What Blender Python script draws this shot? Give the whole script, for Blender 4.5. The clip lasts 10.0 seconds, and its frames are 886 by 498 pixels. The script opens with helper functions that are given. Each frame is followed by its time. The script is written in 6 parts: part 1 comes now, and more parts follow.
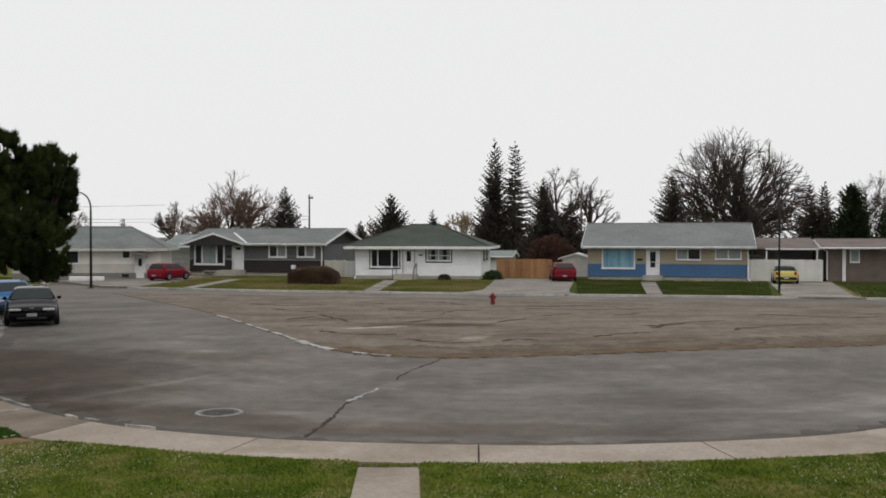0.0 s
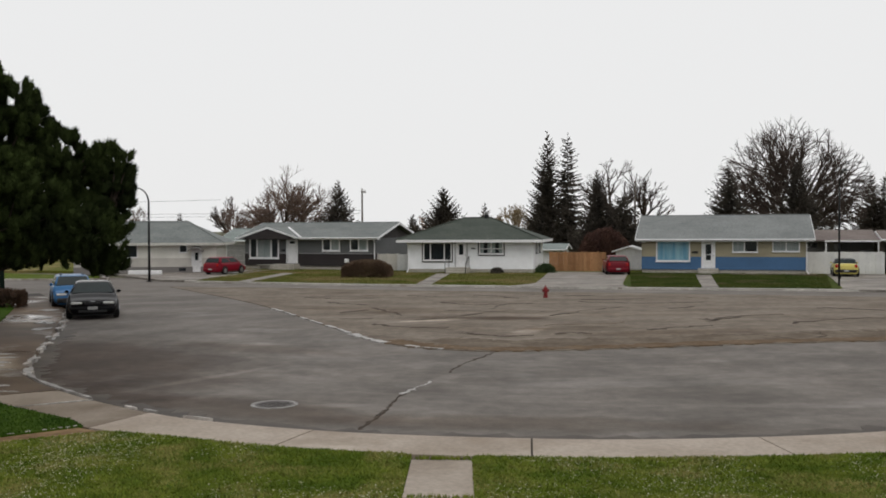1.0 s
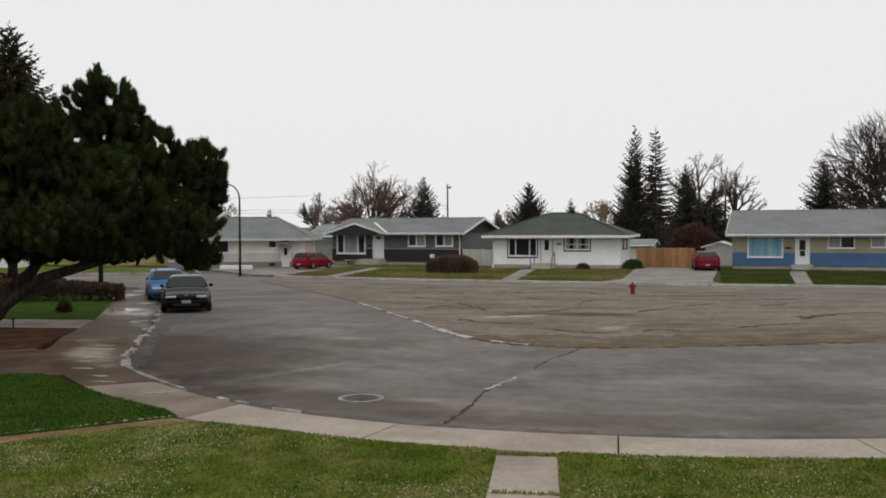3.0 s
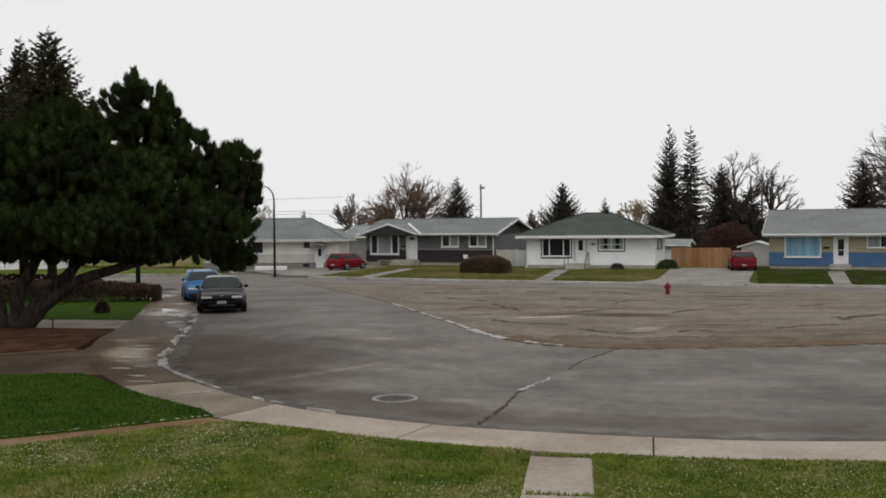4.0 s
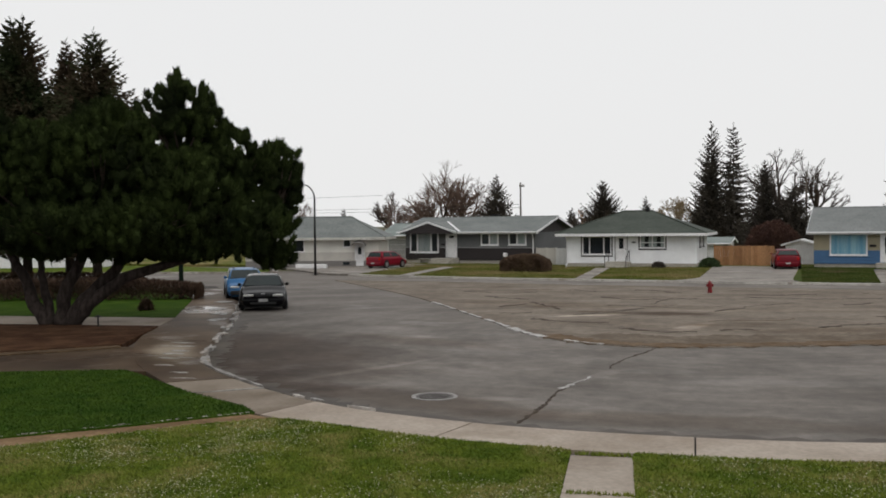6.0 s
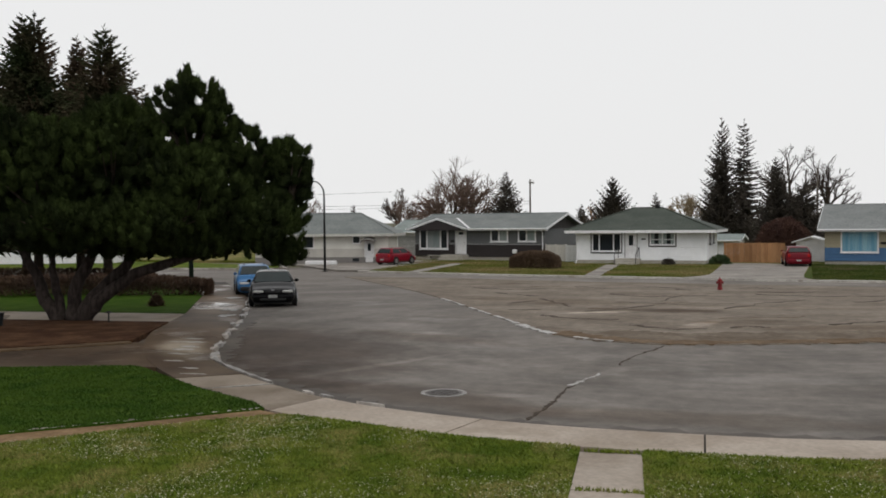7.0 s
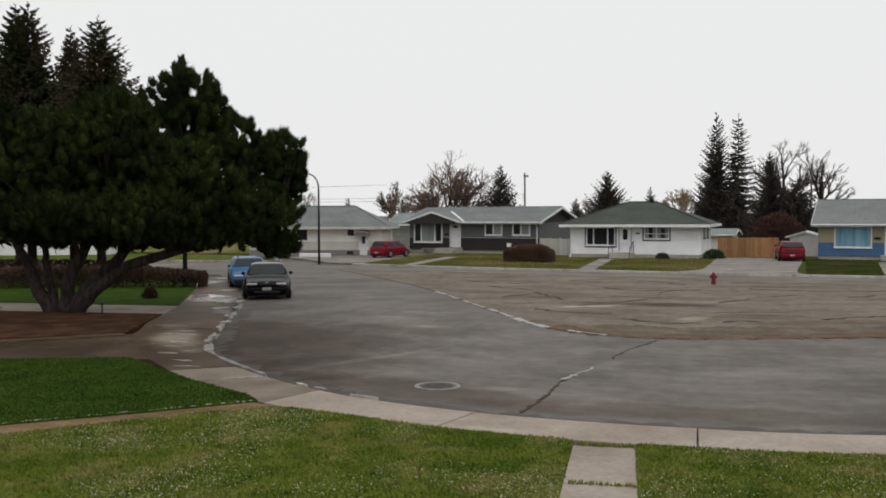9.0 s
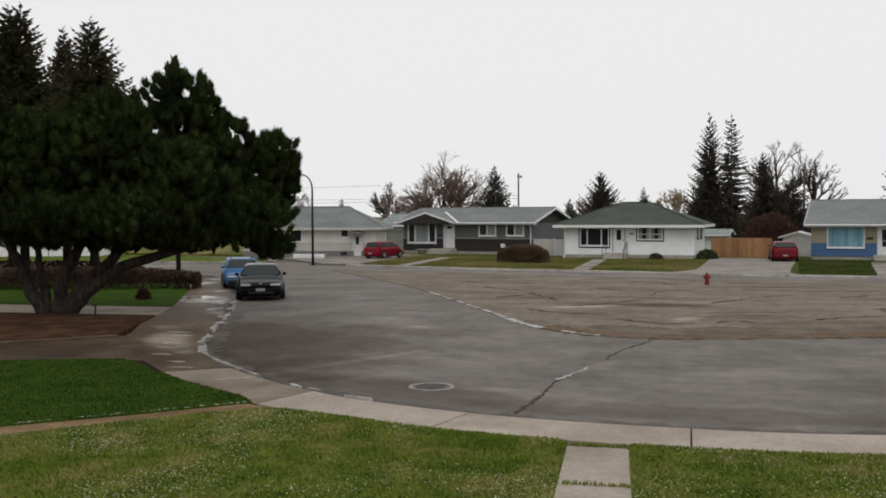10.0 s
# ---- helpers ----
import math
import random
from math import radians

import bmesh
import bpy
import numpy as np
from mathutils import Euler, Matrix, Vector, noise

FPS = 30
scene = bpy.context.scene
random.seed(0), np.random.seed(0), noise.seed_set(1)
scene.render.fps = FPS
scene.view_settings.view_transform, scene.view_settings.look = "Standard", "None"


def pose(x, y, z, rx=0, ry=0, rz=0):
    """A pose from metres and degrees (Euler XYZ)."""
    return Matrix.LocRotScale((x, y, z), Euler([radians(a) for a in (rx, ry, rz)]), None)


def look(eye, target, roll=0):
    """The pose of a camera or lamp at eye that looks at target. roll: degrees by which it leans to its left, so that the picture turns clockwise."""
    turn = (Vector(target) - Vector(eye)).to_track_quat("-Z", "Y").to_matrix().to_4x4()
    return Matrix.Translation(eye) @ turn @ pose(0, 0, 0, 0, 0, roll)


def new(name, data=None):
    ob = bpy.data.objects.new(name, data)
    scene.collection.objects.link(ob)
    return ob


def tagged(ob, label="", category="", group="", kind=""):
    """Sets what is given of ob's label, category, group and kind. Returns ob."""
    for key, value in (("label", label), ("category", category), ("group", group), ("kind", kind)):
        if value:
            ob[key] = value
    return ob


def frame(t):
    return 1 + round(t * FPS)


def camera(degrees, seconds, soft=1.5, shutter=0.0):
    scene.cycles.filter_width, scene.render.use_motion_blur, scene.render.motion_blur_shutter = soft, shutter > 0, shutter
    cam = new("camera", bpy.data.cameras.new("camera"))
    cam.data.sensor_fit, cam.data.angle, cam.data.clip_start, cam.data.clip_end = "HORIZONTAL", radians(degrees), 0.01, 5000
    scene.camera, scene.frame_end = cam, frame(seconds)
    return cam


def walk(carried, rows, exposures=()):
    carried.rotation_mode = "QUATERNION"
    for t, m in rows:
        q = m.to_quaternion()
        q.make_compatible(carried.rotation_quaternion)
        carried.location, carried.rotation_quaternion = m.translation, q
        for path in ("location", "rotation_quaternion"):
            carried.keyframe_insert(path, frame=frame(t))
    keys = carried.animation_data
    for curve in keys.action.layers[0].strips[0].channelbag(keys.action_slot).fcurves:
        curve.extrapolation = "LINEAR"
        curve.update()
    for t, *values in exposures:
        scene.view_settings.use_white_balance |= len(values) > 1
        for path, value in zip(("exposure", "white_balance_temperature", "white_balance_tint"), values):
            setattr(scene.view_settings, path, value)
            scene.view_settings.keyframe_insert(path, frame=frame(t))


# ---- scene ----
EYE = 3.25  # metres above the road
cam = camera(49.14, 10.0, soft=1.8)
# seconds, yaw, pitch, roll: the camera turns where it stands
TURNS = [
    (0.0, -0.000, -0.755, 0.000),
    (0.5, 1.629, -0.928, 0.147),
    (1.0, 3.097, -1.143, 0.237),
    (1.5, 4.451, -1.284, 0.487),
    (2.0, 5.618, -1.390, 0.397),
    (2.5, 6.893, -1.419, 0.537),
    (3.0, 8.136, -1.386, 0.293),
    (4.5, 10.884, -1.329, 0.639),
    (5.0, 11.545, -1.325, 0.726),
    (5.5, 12.013, -1.342, 0.983),
    (6.0, 12.452, -1.426, 0.558),
    (7.5, 13.125, -1.770, 0.532),
    (8.0, 12.925, -1.957, 0.212),
    (8.5, 12.698, -2.050, -0.104),
    (9.0, 12.679, -2.025, 0.205),
    (9.5, 12.486, -1.999, 0.365),
    (10.0, 12.315, -1.986, 0.269),
]
walk(cam, [(t, pose(0, 0, EYE, 0, 0, yaw) @ pose(0, 0, 0, 90 + pitch) @ pose(0, 0, 0, 0, 0, -roll)) for t, yaw, pitch, roll in TURNS])

# ---- world and light: a white overcast sky ----
world = bpy.data.worlds.new("overcast")
scene.world = world
world.use_nodes = True
wn, wl = world.node_tree.nodes, world.node_tree.links
wn.clear()
sky = wn.new("ShaderNodeTexSky")
sky.sky_type, sky.sun_disc = "NISHITA", False
sky.sun_elevation, sky.sun_rotation = radians(50), radians(150)
sky.dust_density, sky.air_density = 6.0, 1.0
dim = wn.new("ShaderNodeVectorMath")
dim.operation = "SCALE"
dim.inputs["Scale"].default_value = 0.06
cloud = wn.new("ShaderNodeMix")
cloud.data_type = "RGBA"
cloud.inputs["Factor"].default_value = 0.93
cloud.inputs["B"].default_value = (0.885, 0.885, 0.885, 1)
back = wn.new("ShaderNodeBackground")
wout = wn.new("ShaderNodeOutputWorld")
wl.new(sky.outputs["Color"], dim.inputs[0])
wl.new(dim.outputs["Vector"], cloud.inputs["A"])
wl.new(cloud.outputs["Result"], back.inputs["Color"])
wl.new(back.outputs["Background"], wout.inputs["Surface"])
sun = new("sun", bpy.data.lights.new("sun", "SUN"))
sun.data.energy, sun.data.angle, sun.data.color = 0.8, radians(40), (1.0, 0.97, 0.93)
sun.matrix_world = look((20, -35, 50), (0, 0, 0))

# ---- materials ----
MATS = {}


def mat(name, a, b=None, scale=3.0, rough=0.7, bump=0.2, metal=0.0, fine=40.0, wear=None, wear_at=0.62, stretch=(1, 1, 1), vary=0.0, spec=0.35, wet=None, grain=(0.74, 1.2), ior=1.5):
    """Two colours mixed by broad noise, darkened by fine grain, with relief; wear is a third colour in patches; vary differs by object; wet is a low roughness in patches."""
    if name in MATS:
        return MATS[name]
    m = bpy.data.materials.new(name)
    m.use_nodes = True
    n, l = m.node_tree.nodes, m.node_tree.links
    p = n["Principled BSDF"]
    b = b or tuple(c * 0.8 for c in a)
    co = n.new("ShaderNodeTexCoord")
    mp = n.new("ShaderNodeMapping")
    mp.inputs["Scale"].default_value = stretch
    geo = n.new("ShaderNodeNewGeometry")
    l.new(geo.outputs["Position"], mp.inputs["Vector"])
    big = n.new("ShaderNodeTexNoise")
    big.inputs["Scale"].default_value, big.inputs["Detail"].default_value = scale, 6
    small = n.new("ShaderNodeTexNoise")
    small.inputs["Scale"].default_value, small.inputs["Detail"].default_value = fine, 3
    l.new(mp.outputs["Vector"], big.inputs["Vector"])
    l.new(geo.outputs["Position"], small.inputs["Vector"])
    ramp = n.new("ShaderNodeValToRGB")
    ramp.color_ramp.elements[0].position, ramp.color_ramp.elements[1].position = 0.36, 0.64
    ramp.color_ramp.elements[0].color, ramp.color_ramp.elements[1].color = (*a, 1), (*b, 1)
    l.new(big.outputs["Fac"], ramp.inputs["Fac"])
    col = ramp.outputs["Color"]

    def mix(kind, fac, x, y):
        k = n.new("ShaderNodeMix")
        k.data_type, k.blend_type = "RGBA", kind
        if isinstance(fac, float):
            k.inputs["Factor"].default_value = fac
        else:
            l.new(fac, k.inputs["Factor"])
        l.new(x, k.inputs["A"])
        if isinstance(y, tuple):
            k.inputs["B"].default_value = (*y, 1)
        else:
            l.new(y, k.inputs["B"])
        return k.outputs["Result"]

    speck = n.new("ShaderNodeMapRange")
    speck.inputs["From Min"].default_value, speck.inputs["From Max"].default_value = 0.3, 0.7
    speck.inputs["To Min"].default_value, speck.inputs["To Max"].default_value = grain
    l.new(small.outputs["Fac"], speck.inputs["Value"])
    col = mix("MULTIPLY", 1.0, col, speck.outputs["Result"])
    if wear or wet:
        w = n.new("ShaderNodeTexNoise")
        w.inputs["Scale"].default_value, w.inputs["Detail"].default_value = scale * 0.45, 8
        w.inputs["Roughness"].default_value = 0.65
        l.new(mp.outputs["Vector"], w.inputs["Vector"])
        step = n.new("ShaderNodeMapRange")
        step.inputs["From Min"].default_value, step.inputs["From Max"].default_value = wear_at - 0.04, wear_at + 0.08
        l.new(w.outputs["Fac"], step.inputs["Value"])
        if wear:
            col = mix("MIX", step.outputs["Result"], col, wear)
        if wet:
            rr = n.new("ShaderNodeMapRange")
            rr.inputs["To Min"].default_value, rr.inputs["To Max"].default_value = rough, wet
            l.new(step.outputs["Result"], rr.inputs["Value"])
            l.new(rr.outputs["Result"], p.inputs["Roughness"])
    if vary:
        oi = n.new("ShaderNodeObjectInfo")
        vr = n.new("ShaderNodeMapRange")
        vr.inputs["To Min"].default_value, vr.inputs["To Max"].default_value = 1 - vary, 1 + vary
        l.new(oi.outputs["Random"], vr.inputs["Value"])
        col = mix("MULTIPLY", 1.0, col, vr.outputs["Result"])
    l.new(col, p.inputs["Base Color"])
    if not wet:
        p.inputs["Roughness"].default_value = rough
    p.inputs["Metallic"].default_value = metal
    p.inputs["IOR"].default_value = ior
    p.inputs["Specular IOR Level"].default_value = spec
    if bump:
        bp = n.new("ShaderNodeBump")
        bp.inputs["Strength"].default_value, bp.inputs["Distance"].default_value = bump, 0.02
        l.new(small.outputs["Fac"], bp.inputs["Height"])
        l.new(bp.outputs["Normal"], p.inputs["Normal"])
    MATS[name] = m
    return m


def siding(name, a, step=0.11, up=True):
    """Painted lap boards: a saw-tooth relief that runs across the wall, over a faintly weathered paint."""
    if name in MATS:
        return MATS[name]
    m = mat(name, a, tuple(c * 0.88 for c in a), 0.7, 0.65, 0.0, fine=5.0, grain=(0.97, 1.02), spec=0.2)
    n, l = m.node_tree.nodes, m.node_tree.links
    geo = n.new("ShaderNodeNewGeometry")
    sep = n.new("ShaderNodeSeparateXYZ")
    l.new(geo.outputs["Position"], sep.inputs["Vector"])
    div = n.new("ShaderNodeMath")
    div.operation, div.inputs[1].default_value = "DIVIDE", step
    l.new(sep.outputs["Z" if up else "X"], div.inputs[0])
    fr = n.new("ShaderNodeMath")
    fr.operation = "FRACT"
    l.new(div.outputs[0], fr.inputs[0])
    bp = n.new("ShaderNodeBump")
    bp.inputs["Strength"].default_value, bp.inputs["Distance"].default_value, bp.invert = 0.8, 0.05, True
    l.new(fr.outputs[0], bp.inputs["Height"])
    l.new(bp.outputs["Normal"], n["Principled BSDF"].inputs["Normal"])
    return m


def worn_arcs(m, cx, cy):
    """Pale and dark wheel smears that run round the bend: noise drawn out along arcs about the bend's centre."""
    n, l = m.node_tree.nodes, m.node_tree.links
    p = n["Principled BSDF"]
    old = p.inputs["Base Color"].links[0].from_socket
    geo = n.new("ShaderNodeNewGeometry")
    sub = n.new("ShaderNodeVectorMath")
    sub.operation, sub.inputs[1].default_value = "SUBTRACT", (cx, cy, 0)
    l.new(geo.outputs["Position"], sub.inputs[0])
    ln = n.new("ShaderNodeVectorMath")
    ln.operation = "LENGTH"
    l.new(sub.outputs["Vector"], ln.inputs[0])
    sep = n.new("ShaderNodeSeparateXYZ")
    l.new(sub.outputs["Vector"], sep.inputs["Vector"])
    at = n.new("ShaderNodeMath")
    at.operation = "ARCTAN2"
    l.new(sep.outputs["X"], at.inputs[0])
    away = n.new("ShaderNodeMath")
    away.operation, away.inputs[1].default_value = "MULTIPLY", -1.0
    l.new(sep.outputs["Y"], away.inputs[0])
    l.new(away.outputs[0], at.inputs[1])
    com = n.new("ShaderNodeCombineXYZ")
    l.new(at.outputs[0], com.inputs["X"])
    l.new(ln.outputs["Value"], com.inputs["Y"])
    for scale, lo, hi, low, high in (((4.0, 0.8, 1), 0.42, 0.66, 0.92, 1.14), ((6.0, 2.2, 1), 0.42, 0.7, 0.95, 1.12), ((2.2, 0.35, 1), 0.4, 0.62, 0.88, 1.08)):
        mp = n.new("ShaderNodeVectorMath")
        mp.operation, mp.inputs[1].default_value = "MULTIPLY", scale
        l.new(com.outputs["Vector"], mp.inputs[0])
        no = n.new("ShaderNodeTexNoise")
        no.inputs["Scale"].default_value, no.inputs["Detail"].default_value, no.inputs["Roughness"].default_value = 1.0, 3, 0.5
        l.new(mp.outputs["Vector"], no.inputs["Vector"])
        rg = n.new("ShaderNodeMapRange")
        for k, v in (("From Min", lo), ("From Max", hi), ("To Min", low), ("To Max", high)):
            rg.inputs[k].default_value = v
        l.new(no.outputs["Fac"], rg.inputs["Value"])
        mx = n.new("ShaderNodeMix")
        mx.data_type, mx.blend_type = "RGBA", "MULTIPLY"
        mx.inputs["Factor"].default_value = 1.0
        l.new(old, mx.inputs["A"])
        l.new(rg.outputs["Result"], mx.inputs["B"])
        old = mx.outputs["Result"]
    l.new(old, p.inputs["Base Color"])
    return m


def speckled(m, *grains):
    """Finer grain over a surface: noise at each scale, multiplied in between a low and a high."""
    n, l = m.node_tree.nodes, m.node_tree.links
    p = n["Principled BSDF"]
    geo = n.new("ShaderNodeNewGeometry")
    for scale, low, high in grains:
        old = p.inputs["Base Color"].links[0].from_socket
        no = n.new("ShaderNodeTexNoise")
        no.inputs["Scale"].default_value, no.inputs["Detail"].default_value, no.inputs["Roughness"].default_value = scale, 4, 0.65
        l.new(geo.outputs["Position"], no.inputs["Vector"])
        rg = n.new("ShaderNodeMapRange")
        for k, v in (("From Min", 0.3), ("From Max", 0.7), ("To Min", low), ("To Max", high)):
            rg.inputs[k].default_value = v
        l.new(no.outputs["Fac"], rg.inputs["Value"])
        mx = n.new("ShaderNodeMix")
        mx.data_type, mx.blend_type = "RGBA", "MULTIPLY"
        mx.inputs["Factor"].default_value = 1.0
        l.new(old, mx.inputs["A"])
        l.new(rg.outputs["Result"], mx.inputs["B"])
        l.new(mx.outputs["Result"], p.inputs["Base Color"])
    return m


def stain_or_light(m, centre, along, across, tint):
    """One patch with a ragged soft edge, multiplied into the colour: a stain, or painted shade or sheen."""
    n, l = m.node_tree.nodes, m.node_tree.links
    p = n["Principled BSDF"]
    old = p.inputs["Base Color"].links[0].from_socket
    geo = n.new("ShaderNodeNewGeometry")
    sub = n.new("ShaderNodeVectorMath")
    sub.operation, sub.inputs[1].default_value = "SUBTRACT", (*centre, 0)
    l.new(geo.outputs["Position"], sub.inputs[0])
    com = n.new("ShaderNodeCombineXYZ")
    for key, v in (("X", along), ("Y", across)):
        dot = n.new("ShaderNodeVectorMath")
        q = v[0] * v[0] + v[1] * v[1]
        dot.operation, dot.inputs[1].default_value = "DOT_PRODUCT", (v[0] / q, v[1] / q, 0)
        l.new(sub.outputs["Vector"], dot.inputs[0])
        l.new(dot.outputs["Value"], com.inputs[key])
    ln = n.new("ShaderNodeVectorMath")
    ln.operation = "LENGTH"
    l.new(com.outputs["Vector"], ln.inputs[0])
    no = n.new("ShaderNodeTexNoise")
    no.inputs["Scale"].default_value, no.inputs["Detail"].default_value, no.inputs["Roughness"].default_value = 0.9, 5, 0.6
    l.new(geo.outputs["Position"], no.inputs["Vector"])
    ad = n.new("ShaderNodeMath")
    ad.operation, ad.inputs[1].default_value = "MULTIPLY_ADD", 1.1
    l.new(no.outputs["Fac"], ad.inputs[0])
    l.new(ln.outputs["Value"], ad.inputs[2])
    rg = n.new("ShaderNodeMapRange")
    rg.interpolation_type = "SMOOTHSTEP"
    for k, v in (("From Min", 0.95), ("From Max", 1.75), ("To Min", 1.0), ("To Max", 0.0)):
        rg.inputs[k].default_value = v
    l.new(ad.outputs[0], rg.inputs["Value"])
    mx = n.new("ShaderNodeMix")
    mx.data_type, mx.blend_type = "RGBA", "MULTIPLY"
    l.new(rg.outputs["Result"], mx.inputs["Factor"])
    l.new(old, mx.inputs["A"])
    mx.inputs["B"].default_value = (*tint, 1)
    l.new(mx.outputs["Result"], p.inputs["Base Color"])


ASPHALT = mat("asphalt", (0.107, 0.093, 0.081), (0.147, 0.131, 0.117), 0.4, 0.75, 0.4, fine=3.0, wear=(0.158, 0.144, 0.129), wear_at=0.6, wet=0.5, stretch=(0.9, 1.0, 1), spec=0.22, grain=(0.86, 1.13))
OLD_ASPHALT = mat("old_brown_asphalt", (0.126, 0.102, 0.08), (0.18, 0.152, 0.124), 0.55, 0.9, 0.5, fine=2.5, wear=(0.09, 0.066, 0.045), wear_at=0.6, stretch=(0.6, 1.0, 1), spec=0.15, grain=(0.8, 1.18))
MUD = mat("trodden_mud", (0.12, 0.074, 0.036), (0.2, 0.13, 0.07), 1.5, 0.9, 0.4, fine=10.0, spec=0.15)
STAINED = mat("stained_concrete", (0.11, 0.083, 0.058), (0.18, 0.148, 0.115), 0.8, 0.7, 0.12, fine=12.0, wear=(0.21, 0.175, 0.14), wear_at=0.58, vary=0.08, spec=0.2, grain=(0.88, 1.08))
DAMP = mat("damp_asphalt", (0.045, 0.036, 0.028), (0.076, 0.063, 0.051), 0.6, 0.6, 0.4, fine=3.0, spec=0.2, grain=(0.86, 1.13))
HALF_DAMP = mat("half_damp_asphalt", (0.07, 0.058, 0.048), (0.108, 0.094, 0.081), 0.6, 0.7, 0.4, fine=3.0, spec=0.2, grain=(0.86, 1.13))
for m_ in (ASPHALT, DAMP, HALF_DAMP):
    worn_arcs(m_, 1.12, 28.13)
    speckled(m_, (1.3, 0.9, 1.1), (9.0, 0.9, 1.1), (34.0, 0.84, 1.16))
speckled(OLD_ASPHALT, (0.5, 0.88, 1.12), (6.0, 0.86, 1.14), (20.0, 0.86, 1.14))
# damp brown stains, the first also pine shade, with soft ragged edges: centre, long half-axis, cross half-axis, tint
# the first also puts the dark under the pine into the asphalt colour
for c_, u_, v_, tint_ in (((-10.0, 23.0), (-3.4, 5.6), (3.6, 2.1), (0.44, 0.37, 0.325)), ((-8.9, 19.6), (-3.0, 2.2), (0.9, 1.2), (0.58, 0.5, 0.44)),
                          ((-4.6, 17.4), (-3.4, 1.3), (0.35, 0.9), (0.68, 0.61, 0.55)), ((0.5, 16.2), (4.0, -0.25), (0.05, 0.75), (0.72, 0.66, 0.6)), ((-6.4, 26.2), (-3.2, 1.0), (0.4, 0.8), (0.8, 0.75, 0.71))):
    stain_or_light(ASPHALT, c_, u_, v_, tint_)
for c_, u_, v_, tint_ in (((0.3, 35.2), (1.9, 0.1), (-0.05, 0.8), (0.42, 0.35, 0.3)), ((5.5, 30.5), (4.0, 0.8), (-0.2, 0.9), (0.8, 0.74, 0.68)), ((-4.5, 39.0), (4.0, -1.5), (0.4, 1.2), (0.84, 0.8, 0.75))):
    stain_or_light(OLD_ASPHALT, c_, u_, v_, tint_)
# pale dry streaks and smears
for c_, u_, v_, tint_ in (((-6.45, 20.9), (1.25, 2.1), (0.2, -0.12), (1.5, 1.53, 1.56)), ((-3.1, 17.75), (1.1, 0.15), (-0.03, 0.22), (1.4, 1.42, 1.44)), ((-5.6, 18.6), (1.0, 0.9), (0.3, -0.25), (1.25, 1.26, 1.28)),
                          ((-7.1, 27.3), (0.9, 0.3), (-0.1, 0.5), (1.45, 1.47, 1.5)), ((-8.6, 29.5), (2.2, -0.2), (0.0, 0.6), (1.2, 1.21, 1.23)), ((5.2, 18.0), (1.5, 0.0), (0.0, 0.3), (1.3, 1.32, 1.35)),
                          ((-1.2, 20.9), (0.35, 1.0), (0.25, -0.1), (1.3, 1.32, 1.35)), ((3.0, 20.5), (4.5, 0.3), (-0.03, 0.5), (1.16, 1.18, 1.2)), ((8.5, 19.0), (2.5, 1.0), (-0.2, 0.4), (1.3, 1.32, 1.35)), ((-4.5, 24.5), (2.0, -1.0), (0.3, 0.6), (1.15, 1.16, 1.18))):
    stain_or_light(ASPHALT, c_, u_, v_, tint_)
for c_, u_, v_, tint_ in (((-2.2, 34.4), (1.5, 0.75), (-0.16, 0.32), (2.2, 2.25, 2.3)), ((1.1, 30.9), (0.6, 1.3), (0.35, -0.16), (1.7, 1.74, 1.8)), ((4.0, 37.0), (5.0, 0.8), (-0.1, 0.6), (1.18, 1.17, 1.15))):
    stain_or_light(OLD_ASPHALT, c_, u_, v_, tint_)
DIRT = mat("road_dirt", (0.095, 0.062, 0.036), (0.14, 0.1, 0.065), 1.2, 0.95, 0.5, fine=9.0, spec=0.1)
CONCRETE = mat("pavement_concrete", (0.272, 0.228, 0.186), (0.352, 0.303, 0.254), 0.6, 0.75, 0.12, fine=14.0, wear=(0.21, 0.168, 0.127), wear_at=0.57, vary=0.08, spec=0.15, grain=(0.86, 1.1))
WET_CONCRETE = mat("wet_brown_concrete", (0.042, 0.025, 0.013), (0.09, 0.061, 0.038), 0.55, 0.6, 0.12, fine=12.0, wear=(0.12, 0.095, 0.075), wear_at=0.58, wet=0.15, vary=0.15, spec=0.35, grain=(0.85, 1.1), ior=1.35)
# sky sheen of the wet slabs painted as pale tints; the last two darken
for c_, u_, v_, tint_ in (((-11.9, 22.3), (-1.35, 2.5), (0.55, 0.3), (2.5, 3.1, 3.8)), ((-17.0, 35.0), (-1.6, 3.6), (1.0, 0.4), (2.2, 2.35, 2.5)), ((-15.5, 19.8), (3.6, 1.0), (-0.5, 2.2), (0.62, 0.56, 0.5)), ((-11.0, 19.9), (-1.2, 1.3), (0.5, 0.5), (0.75, 0.66, 0.56))):
    stain_or_light(WET_CONCRETE, c_, u_, v_, tint_)
# pale colour that serves for slush and for painted sheen on wet concrete
SLUSH_SHEEN = mat("pale_slush_sheen", (0.15, 0.14, 0.128), (0.28, 0.27, 0.255), 2.5, 0.45, 0.2, fine=12.0)
FAR_CONCRETE = mat("driveway_concrete", (0.17, 0.15, 0.132), (0.25, 0.227, 0.2), 0.4, 0.75, 0.2, fine=6.0, wear=(0.11, 0.092, 0.075), wear_at=0.56, wet=0.3, spec=0.35, grain=(0.8, 1.12))
speckled(FAR_CONCRETE, (0.5, 0.7, 1.25), (4.0, 0.85, 1.12))
KERB = mat("kerb_concrete", (0.26, 0.235, 0.21), (0.4, 0.375, 0.345), 1.5, 0.6, 0.3, fine=12.0, wear=(0.13, 0.105, 0.085), wear_at=0.55, vary=0.15, spec=0.3)
